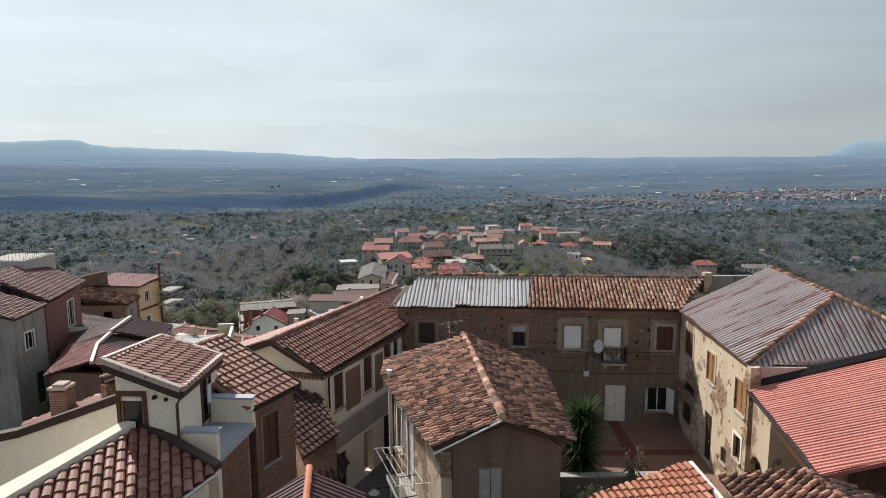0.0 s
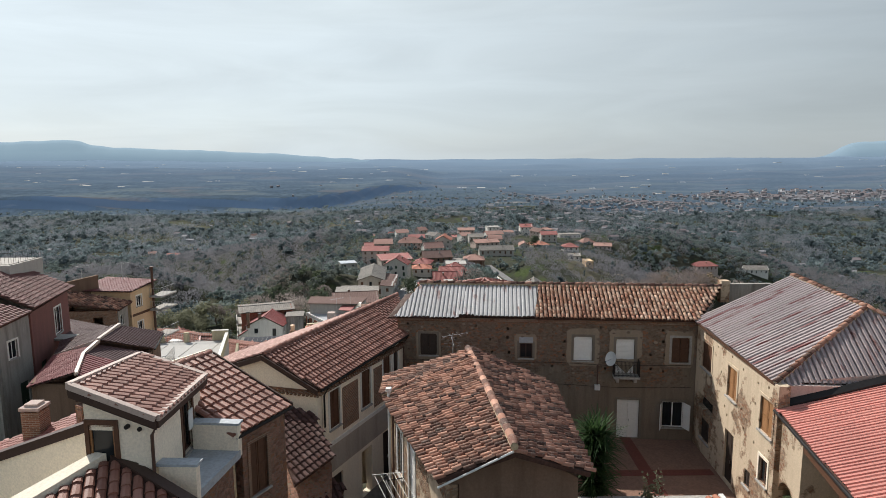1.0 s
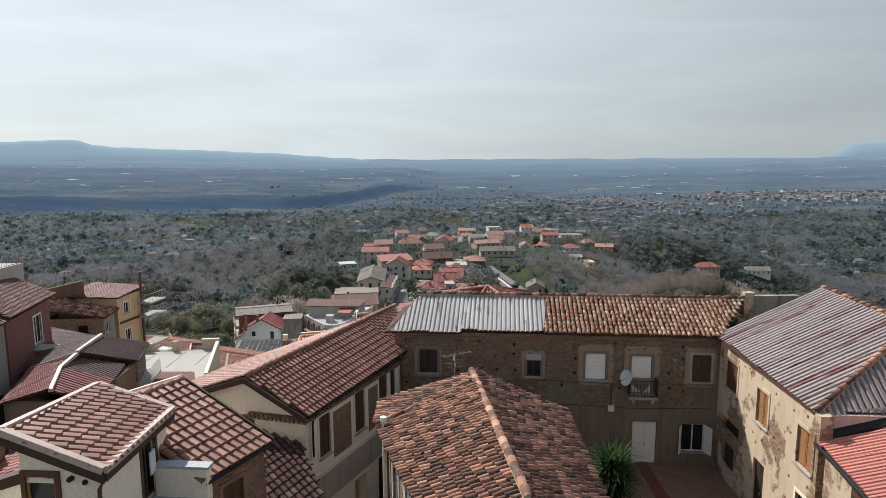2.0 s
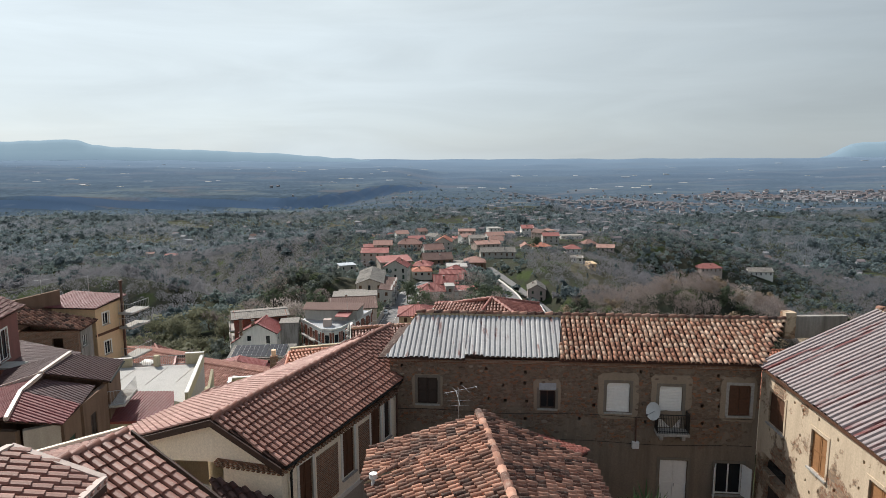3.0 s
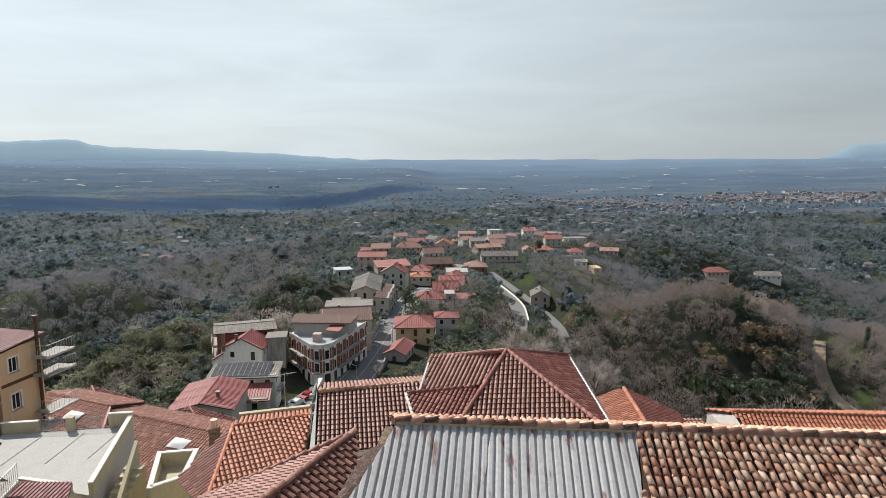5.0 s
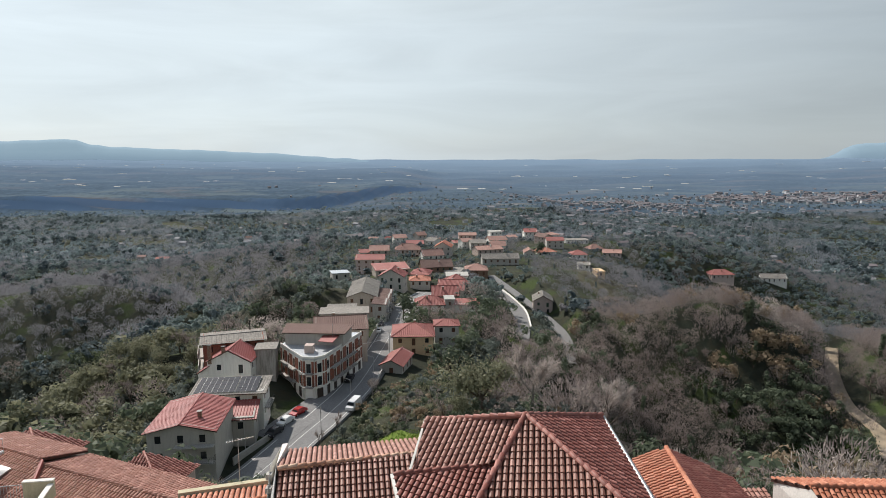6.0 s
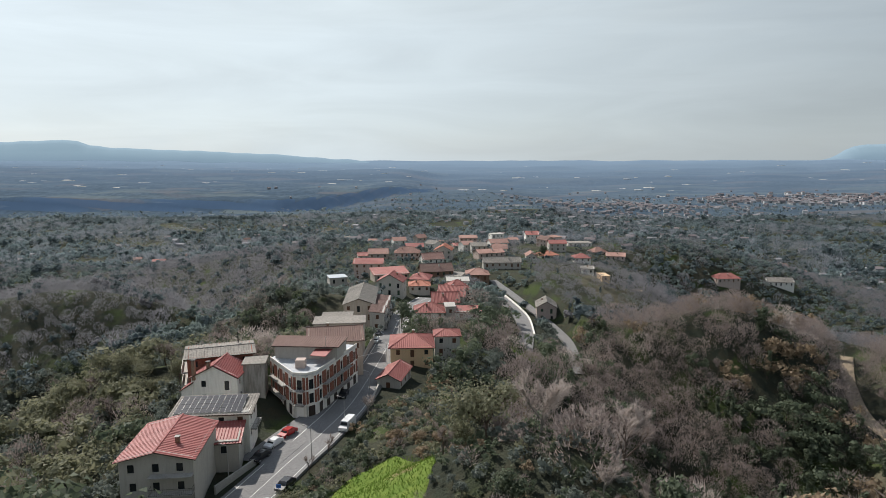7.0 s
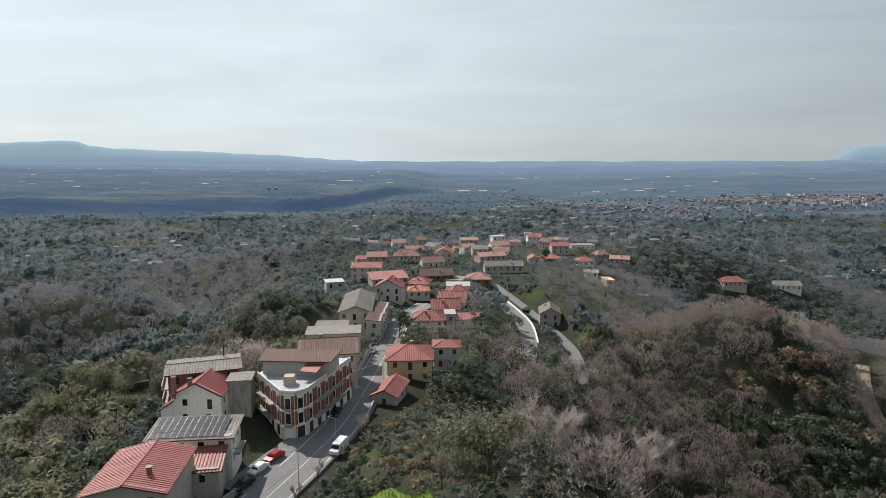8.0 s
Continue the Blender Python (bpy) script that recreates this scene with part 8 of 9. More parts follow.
# (x from, x to, distance, ridge, eaves, foot, roof, wall, tiles)
ROW = [(-1.3, 8.9, 276, -33.2, -36.2, -42, "gable", "tan_render", "sheet_red"), (1.7, 12.4, 290, -33.4, -36.6, -43, "gable", "cream_wall", "sheet_red"),
       (4.0, 14.5, 304, -33.8, -37.0, -44, "hip", "tan_render", "sheet_red"), (5.0, 15.0, 318, -34.0, -36.4, -44.5, "flat", "white", "concrete"),
       (-56, -47, 360, -41.5, -42.8, -47.0, "flat", "grey", "silver_roof"), (44.6, 53.1, 308, -43.3, -45.7, -52.2, "front", "pink", "fibre"),
       (201, 218, 483, -64.3, -67.3, -72, "hip", "pink", "sheet_red"), (248, 266, 498, -70.6, -73.2, -78, "gable", "white", "fibre"),
       (456, 480, 716, -101.0, -103.3, -109, "flat", "white", "silver_roof"), (-43.9, -28.5, 374, -35.3, -37.3, -46.7, "gable", "pink", "village_red"),
       (-32.7, -14.9, 354, -37.7, -39.5, -44.7, "shed", "tan_render", "village_red"), (-25.1, -13.7, 310, -31.6, -34.8, -42.5, "front", "cream_wall", "village_red"),
       (-12.4, -2.8, 324, -37.9, -39.6, -45.8, "hip", "cream_wall", "orange_sheet"), (-12.2, -2.6, 344, -37.9, -40.1, -44.5, "hip", "pink", "village_red"),
       (-8.5, 8.3, 368, -37.4, -40.6, -45.7, "gable", "brown_render", "fibre_brown"), (-26.7, -10.6, 442, -38.7, -41.9, -48.6, "hip", "pink", "pink_sheet"),
       (-9.4, 4.0, 426, -40.3, -43.5, -48.1, "gable", "white", "pink_sheet"), (-0.3, 10.7, 442, -37.1, -40.2, -48.7, "front", "grey", "orange_sheet"),
       (-44.1, -31.5, 446, -40.3, -43.0, -48.9, "gable", "tan_render", "pink_sheet"), (-48.4, -35.5, 582, -51.4, -54.6, -59.2, "hip", "brown_render", "village_red"),
       (-52.0, -44.6, 450, -43.5, -45.1, -49.9, "gable", "white", "village_red"), (15.9, 27.3, 358, -38.2, -40.6, -47.1, "hip", "brown_render", "pink_sheet"),
       (25.6, 43.3, 444, -40.5, -42.4, -48.8, "gable", "pink", "pink_sheet"), (40.6, 48.6, 494, -43.2, -45.6, -50.8, "hip", "white", "pink_sheet"),
       (27.2, 48.7, 396, -38.4, -40.8, -47.1, "gable", "grey", "fibre"), (59.5, 66.2, 448, -43.2, -45.1, -49.6, "front", "cream_wall", "pink_sheet"),
       (68.9, 82.0, 460, -44.3, -46.6, -50.7, "hip", "white", "orange_sheet"), (91.4, 102.0, 450, -44.7, -47.0, -52.8, "hip", "white", "village_red"),
       (115, 125.5, 500, -47.5, -50.5, -56, "hip", "cream_wall", "pink_sheet"), (124.4, 137.7, 490, -50.2, -52.0, -56.5, "gable", "pink", "pink_sheet"),
       (104.1, 122.2, 532, -45.0, -48.2, -52.8, "flat", "white", "fibre"), (142.4, 160.1, 604, -56.7, -59.7, -65.1, "hip", "white", "pink_sheet"),
       (45.1, 55.5, 560, -43.7, -44.6, -49.8, "flat", "white", "concrete"), (74.6, 85.1, 560, -42.3, -44.7, -48.7, "gable", "white", "village_red"),
       (94.1, 103.3, 560, -45.7, -47.0, -50.3, "hip", "cream_wall", "pink_sheet"), (73.0, 81.9, 400, -51.4, -52.9, -56.6, "gable", "cream_wall", "orange_sheet"),
       (89.3, 93.6, 374, -44.1, -45.0, -50.7, "flat", "yellow", "yellow"), (86.4, 93.8, 406, -45.4, -46.3, -50.0, "gable", "white", "fibre"),
       (12.6, 18.8, 520, -46.9, -48.1, -52.1, "gable", "pink", "village_red"), (22.9, 37.7, 514, -45.9, -47.2, -51.7, "gable", "tan_render", "pink_sheet"),
       (75.2, 84.6, 676, -74.2, -77.4, -83.6, "hip", "tan_render", "fibre_brown"), (5.9, 14.8, 366, -42.0, -42.9, -45.8, "flat", "white", "fibre")]
M["pink_sheet"] = painted_metal("faded_tile_roof", (0.43, 0.25, 0.205), (0.3, 0.17, 0.13), 0.25, 0.8)


def build_row():
    words = {"sheet_red": "red", "village_red": "weathered red", "orange_sheet": "faded orange", "pink_sheet": "faded pink", "fibre": "pale grey", "fibre_brown": "brown", "concrete": "flat concrete", "silver_roof": "silvery flat", "yellow": "flat yellow"}
    tones = {"tan_render": "tan", "cream_wall": "cream", "white": "white", "pink": "pinkish", "grey": "grey", "brown_render": "brown", "yellow": "yellow"}
    shapes = {"gable": "gable", "front": "gable", "hip": "hip", "shed": "pent", "flat": ""}
    for k, (x0, x1, y, zr, ze, zb, roof, wall, tile) in enumerate(ROW):
        w = x1 - x0
        label = " ".join(f"{tones[wall]} village house with a {words[tile]} {shapes[roof]} roof".split())
        deep, yaw = 9.0 + (k * 7 % 4), [3, -8, 12, 0, 18, -14][k % 6]
        if roof == "front":   # the gable looks towards the hill
            roof, yaw, w, deep = "gable", yaw * 0.5 + 90, deep, w
        house(label, ((x0 + x1) / 2, y + 4.5), yaw, w, deep, zb, ze, roof, max(zr - ze, 0.6), wall, tile, seed=30 + k, over=0.5, win=("shutter:brown_wood", "glass", "shutter:green_wood")[k % 3])


build_row()


def small_house(label, x, y, w, d, h, rise, yaw, wall, tile, r):
    """A plain little house of the outskirts: gabled walls, a thick roof, a few windows and a chimney."""
    z = land_at(x, y)
    top = thing("small_house", label, "house", (x, y, z), "houses of the outskirts")
    HOUSE_SPOTS.append((x, y, max(w, d) * 0.5 + 1.0))
    m = pose(x, y, z, 0, 0, yaw)
    X, Y = w / 2, d / 2
    sides = [(-Y, -3), (Y, -3), (Y, h), (0, h + rise), (-Y, h)]
    v = [m @ Vector((s * X, q, t)) for s in (-1, 1) for q, t in sides]
    part("wall", Geo().add(v, [(4, 3, 2, 1, 0), (5, 6, 7, 8, 9), (0, 1, 6, 5), (1, 2, 7, 6), (4, 0, 5, 9)]), wall, top)
    o, k = 0.5, rise / Y
    for s in (-1, 1):
        q = [Vector((-X - o, 0, h + rise + 0.06)), Vector((X + o, 0, h + rise + 0.06)), Vector((X + o, s * (Y + o), h - o * k + 0.06)), Vector((-X - o, s * (Y + o), h - o * k + 0.06))]
        n = int((w + 2 * o) / 0.7)
        rows = []   # a ribbed sheet over a flat underside, joined along the edges
        for i in range(2 * n + 1):
            lift = Vector((0, 0, 0.1 if i % 2 else 0.0))
            rows += [m @ (q[0].lerp(q[1], i / (2 * n)) + lift), m @ (q[3].lerp(q[2], i / (2 * n)) + lift)]
        e = len(rows)
        rows += [m @ (p - Vector((0, 0, 0.16))) for p in q]
        f = [(2 * i, 2 * i + 1, 2 * i + 3, 2 * i + 2) for i in range(2 * n)]
        f += [(e, e + 1, e + 2, e + 3), (0, 1, e + 3, e), (4 * n, 4 * n + 1, e + 2, e + 1), tuple(range(1, 4 * n + 2, 2)) + (e + 2, e + 3)]
        part("roof", Geo().add(rows, f), tile, top)
    for i in range(max(2, int(w / 3.4))):
        px = -X + w * (i + 0.5) / max(2, int(w / 3.4))
        for zz in ([h - 2.2] if h < 5 else [h - 2.2, h - 5.0]):
            part("window", Geo().box(px - 0.5, px + 0.5, -Y - 0.03, -Y + 0.1, zz, zz + 1.3, m), r.choice(("glass", "brown_wood", "dark_wood")), top)
    part("chimney", Geo().box(X * 0.3 - 0.3, X * 0.3 + 0.3, Y * 0.3 - 0.3, Y * 0.3 + 0.3, h, h + rise + 1.0, m), "grey", top)


def build_outskirts():
    r = random.Random(321)
    tones = {"tan_render": "tan", "white": "white", "pink": "pinkish", "grey": "grey", "cream_wall": "cream"}
    words = {"village_red": "red", "pink_sheet": "faded pink", "fibre": "pale grey", "fibre_brown": "brown"}
    placed = 0
    while placed < 62:
        if placed < 48:
            x, y = r.uniform(-50, 125), r.uniform(470, 780)
        elif placed < 54:
            x, y = r.uniform(180, 420), r.uniform(600, 860)
        else:
            x, y = r.uniform(-420, -70), r.uniform(680, 1000)
        if any((x - a) ** 2 + (y - b) ** 2 < (c + 5) ** 2 for a, b, c in HOUSE_SPOTS):
            continue
        wall, tile = r.choice(("tan_render", "white", "pink", "grey", "white", "cream_wall")), r.choice(("village_red", "pink_sheet", "pink_sheet", "fibre", "fibre_brown", "village_red"))
        small_house(f"{tones[wall]} house with a {words[tile]} gable roof among trees", x, y, r.uniform(8, 14), r.uniform(7, 10), r.uniform(4.0, 7.0), r.uniform(1.5, 2.4), r.gauss(0, 25), wall, tile, r)
        placed += 1


build_outskirts()


def far_town(name, label, spots, seed):
    """Distant roofs and walls, too many and too small to count."""
    r = random.Random(seed)
    boxes, roofs = {"far_wall": Geo()}, Geo()
    for x, y, s in spots:
        z = land_at(x, y)
        w, d, h = s * r.uniform(0.8, 1.6), s * r.uniform(0.7, 1.1), s * r.uniform(0.45, 0.9)
        m = Matrix.Translation((x, y, z)) @ Matrix.Rotation(r.uniform(-0.6, 0.6), 4, "Z")
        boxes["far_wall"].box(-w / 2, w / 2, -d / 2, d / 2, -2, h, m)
        g = roofs
        o = 0.06 * s
        pts = [(-w / 2 - o, -d / 2 - o, h), (w / 2 + o, -d / 2 - o, h), (w / 2 + o, d / 2 + o, h), (-w / 2 - o, d / 2 + o, h), (-w / 2 - o, 0, h + d * 0.28), (w / 2 + o, 0, h + d * 0.28)]
        g.add([m @ Vector(p) for p in pts], [(0, 1, 5, 4), (2, 3, 4, 5), (0, 4, 3), (1, 2, 5), (0, 3, 2, 1)])
    top = thing(name, label, "town", (spots[0][0], spots[0][1], land_at(*spots[0][:2])), kind="stuff")
    for mat, g in boxes.items():
        if g.v:
            tagged(part("walls", g, mat, top), kind="stuff")
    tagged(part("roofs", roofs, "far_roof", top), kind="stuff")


def build_far():
    r = random.Random(77)
    near, mid, far, sheds = [], [], [], []
    for _ in range(60):
        near.append((r.gauss(20, 70), r.uniform(560, 900), r.uniform(6, 9)))
    for _ in range(40):
        near.append((r.uniform(120, 480), r.uniform(520, 1000), r.uniform(5, 8)))
    for _ in range(45):
        near.append((r.uniform(-520, -60), r.uniform(620, 1300), r.uniform(5, 8)))
    for _ in range(190):
        mid.append((r.gauss(190, 190), r.uniform(900, 1500), r.uniform(5, 8)))
    for _ in range(420):   # the pinkish town on its low ridge, with gardens between
        y = r.gauss(2080, 90)
        mid.append((r.choice((r.gauss(1000, 90), r.gauss(1230, 120), r.gauss(1420, 90))), y, r.uniform(7, 12)))
    for _ in range(420):   # the looser town nearer by
        mid.append((r.choice((r.gauss(470, 110), r.gauss(680, 140))), r.gauss(1760, 170), r.uniform(5, 9)))
    for _ in range(90):
        far.append((r.uniform(-100, 2500), r.uniform(1500, 2700), r.uniform(5, 8)))
    for _ in range(25):
        far.append((r.uniform(-700, 300), r.uniform(1300, 2300), r.uniform(5, 8)))
    far = [p for p in far if land_at(p[0], p[1] + 60) - land_at(p[0], p[1] - 60) < 6]
    far_town("hamlet", "scattered small houses among the olive groves", near, 1)
    far_town("hillside_town", "distant town of pale walls and faded roofs", mid, 2)
    far_town("far_villages", "tiny pale houses scattered over the hazy plain", far, 3)
    g = Geo()
    for _ in range(150):
        x, y = r.uniform(-2600, 2900), r.uniform(2300, 4300)
        if land_at(x, y + 90) - land_at(x, y - 90) > 14:
            continue
        m = Matrix.Translation((x, y, land_at(x, y))) @ Matrix.Rotation(r.gauss(0, 0.06), 4, "Z")
        w = r.uniform(6, 24)
        g.box(-w, w, -9, 9, -1, 0.5, m)
    tagged(part("greenhouses", g, "white"), "pale greenhouse roofs far out on the plain", "greenhouse", kind="stuff")


build_far()


def build_car(label, at, yaw, paint, van=False):
    """A parked car: body, cabin glass, wheels and lamps."""
    top = thing("car", label, "car", at, "parked cars")
    top.matrix_basis = pose(at[0], at[1], at[2], 0, 0, yaw)
    L, W = (4.0, 1.7) if not van else (4.8, 1.9)
    prof = [(-2.0, 0.35), (-2.0, 0.75), (-1.15, 0.92), (-0.6, 1.42), (0.85, 1.46), (1.6, 1.0), (1.98, 0.9), (2.0, 0.35)] if not van else [(-2.3, 0.4), (-2.3, 1.05), (-1.7, 1.25), (-1.3, 2.05), (2.3, 2.1), (2.35, 0.4)]

    def sub(name, geo, mat, parent, smooth=False):
        ob = new(name, geo.mesh(name, mat, smooth))
        ob.parent = parent
        return ob

    g = Geo()
    n = len(prof)
    v = []
    for s, k in ((-1, 0.86), (-1, 1), (1, 1), (1, 0.86)):
        for x, z in prof:
            w = W / 2 * (k if z > 1.1 else 1.0)
            v.append((x, s * w * (0.97 if k < 1 else 1), z) if k == 1 and z < 1.1 else (x, s * W / 2 * (0.8 if z > 1.1 else 1.0), z))
    f = [tuple(range(n))[::-1], tuple(range(3 * n, 4 * n))]
    for j in range(3):
        f += [(j * n + i, j * n + (i + 1) % n, (j + 1) * n + (i + 1) % n, (j + 1) * n + i) for i in range(n)]
    body = sub("body", g.add(v, f), paint, top)
    zs = (0.97, 1.38) if not van else (1.35, 1.9)
    a, b = ((-1.08, -0.62), (0.9, 1.5)) if not van else ((-1.72, -1.36), (2.31, 2.33))
    sub("windscreen", Geo().add([(a[0] - 0.02, -W * 0.4, zs[0]), (a[0] - 0.02, W * 0.4, zs[0]), (a[1] - 0.02, W * 0.36, zs[1]), (a[1] - 0.02, -W * 0.36, zs[1])], [(0, 1, 2, 3)]), "glass", body)
    sub("rear_window", Geo().add([(b[1] + 0.02, -W * 0.4, zs[0] + 0.08), (b[1] + 0.02, W * 0.4, zs[0] + 0.08), (b[0] + 0.04, W * 0.36, zs[1]), (b[0] + 0.04, -W * 0.36, zs[1])], [(3, 2, 1, 0)]), "glass", body)
    for s in (-1, 1):
        sub("side_window", Geo().add([(-0.95, s * W * 0.475, 1.0), (1.2, s * W * 0.475, 1.03), (0.75, s * W * 0.41, 1.38), (-0.55, s * W * 0.41, 1.36)], [(0, 1, 2, 3)]), "glass", body)
        for x in (-1.25, 1.25):
            wheel = sub("wheel", Geo().tube((x, s * (W / 2 - 0.12), 0.31), (x, s * (W / 2 + 0.03), 0.31), 0.31, None, 14), "tyre", top)
            sub("rim", Geo().tube((x, s * (W / 2 + 0.03), 0.31), (x, s * (W / 2 + 0.045), 0.31), 0.19, None, 10), "steel", wheel)
        sub("headlight", Geo().box(-2.02, -1.97, s * 0.55 - 0.15, s * 0.55 + 0.15, 0.62, 0.74), "white_plastic", body)
        sub("tail_light", Geo().box(1.97, 2.02, s * 0.6 - 0.12, s * 0.6 + 0.12, 0.7, 0.86), "car_red", body)
    return top


for text, spot, yaw, paint, van in (("dark parked car beside the wall", (-31.3, 147.6, -35.38), 66, "car_dark", False), ("white parked hatchback at the roadside", (-30.2, 152.6, -35.3), 66, "car_white", False),
                                    ("red parked car at the roadside", (-28.6, 157.0, -35.22), 62, "car_red", False), ("white hatchback parked by the hedge", (-26.4, 131.6, -35.9), 70, "car_white", False),
                                    ("dark parked car under the hedge", (-24.6, 138.0, -35.7), 70, "car_dark", False), ("white van parked by the hedge", (-17.4, 160.0, -35.25), 74, "car_white", True),
                                    ("dark car parked below the corner house", (-20.6, 177.0, -35.2), 84, "car_dark", False), ("pale car parked up the street", (-18.0, 226.0, -37.0), 88, "car_white", False), ("dark car parked up the street", (-18.2, 236.0, -37.5), 88, "car_dark", False)):
    build_car(text, spot, yaw, paint, van)


def build_lamp_post(at, h=7.0, arm=(-1.2, 0.3)):
    z = land_at(at[0], at[1])
    p = thing("street_lamp", "slim grey steel street lamp on the verge", "street lamp", (*at, z), "street lamps")
    b = Vector((at[0], at[1], z - 0.5))
    part("pole", Geo().tube(b, b + Vector((0, 0, h)), 0.09, 0.05, 6), "steel", p)
    part("arm", Geo().tube(b + Vector((0, 0, h)), b + Vector((arm[0], arm[1], h + 0.3)), 0.04, None, 5), "steel", p)
    part("lamp_head", Geo().box(at[0] + arm[0] - 0.3, at[0] + arm[0] + 0.1, at[1] + arm[1] - 0.1, at[1] + arm[1] + 0.1, b.z + h + 0.24, b.z + h + 0.36), "concrete", p)


for spot in ((-22.0, 147.0), (-18.0, 160.5), (-14.6, 176.0), (-34.6, 140.0), (-12.6, 200.0), (-11.0, 230.0)):
    build_lamp_post(spot)


def build_garden_walls():
    w = thing("roadside_wall", "low grey roadside wall below the houses", "wall", (-34, 143, -36))
    for a, b in (((-35.6, 136.5), (-31.2, 147.5)), ((-14.0, 172), (-12.3, 195)), ((-19.8, 193), (-18.4, 228))):
        m, L = wall_axes(a, b)
        part("wall", Geo().box(0, L, 0, 0.3, -38.5, -34.6, m), "concrete", w)
    s = thing("road_sign", "small blue road sign on a post", "sign", (-24.8, 134.6, -36))
    part("post", Geo().tube((-24.8, 134.6, -36.2), (-24.8, 134.6, -33.4), 0.04, None, 5), "steel", s)
    part("board", Geo().box(-25.2, -24.4, 134.5, 134.56, -33.9, -33.2), "sign_blue", s)


build_garden_walls()


def build_wires():
    """Cables slung across the village road, and a lattice mast on the wooded hill."""
    for a, b in (((-19.6, 236.0, -35.2), (-13.0, 234.0, -37.6)), ((-18.4, 187.0, -29.0), (-11.0, 206.0, -31.5))):
        a, b = Vector(a), Vector(b)
        c = thing("overhead_cable", "thin pale cable slung across the village road", "cable", a)
        part("wire", Geo().pipe([a.lerp(b, k / 10) - Vector((0, 0, 2.4 * (k / 10) * (1 - k / 10))) for k in range(11)], 0.045, 4), "white_plastic", c)
    x, y = 112.0, 300.0
    z = land_at(x, y)
    m = thing("lattice_mast", "slim grey lattice mast rising over the woods", "mast", (x, y, z))
    for dx, dy in ((-1, -1), (1, -1), (1, 1), (-1, 1)):
        part("leg", Geo().tube((x + dx * 1.1, y + dy * 1.1, z - 1), (x + dx * 0.25, y + dy * 0.25, z + 21), 0.07, None, 4), "steel", m)
    for k in range(1, 8):
        q = 1.1 - 0.85 * k / 8
        zz = z + 21 * k / 8
        part("brace", Geo().tube((x - q, y - q, zz), (x + q, y - q, zz + 1.2), 0.04, None, 4).tube((x + q, y - q, zz), (x - q, y - q, zz + 1.2), 0.04, None, 4), "steel", m)
    for zz in (18.0, 20.4):
        part("cross_arm", Geo().box(x - 1.8, x + 1.8, y - 0.08, y + 0.08, z + zz, z + zz + 0.16), "steel", m)


build_wires()

# ---- trees, scrub and grass ----
def limb_set(r, h, spread, levels, thick):
    """Limbs of a tree as (from, to, radius from, radius to, level)."""
    out = []

    def grow(p, d, length, rad, lv):
        q = p + d * length
        out.append((p, q, rad, rad * 0.62, lv))
        if lv >= levels:
            return
        for k in range(r.choice((2, 3, 3)) if lv else r.choice((3, 4, 5))):
            nd = (d + Vector((r.gauss(0, spread), r.gauss(0, spread), r.gauss(0.12, spread * 0.5)))).normalized()
            grow(q - d * length * r.uniform(0, 0.35), nd, length * r.uniform(0.6, 0.85), rad * 0.58, lv + 1)

    grow(Vector((0, 0, -0.4)), Vector((r.gauss(0, 0.06), r.gauss(0, 0.06), 1)).normalized(), h * 0.3, thick, 0)
    return out


def leaf_at(g, p, size, r, out=None):
    """A small leaf-shaped face, turned mostly outwards from its clump."""
    n = Vector((r.gauss(0, 1), r.gauss(0, 1), r.gauss(0, 1)))
    if out is not None:
        n = n * 0.32 + out.normalized()
    n.normalize()
    d = n.orthogonal().normalized()
    a = r.uniform(0, math.tau)
    d = d * math.cos(a) + n.cross(d) * math.sin(a)
    s = n.cross(d)
    g.add([p - d * size, p + s * size * 0.6, p + d * size, p - s * size * 0.6], [(0, 1, 2, 3)])


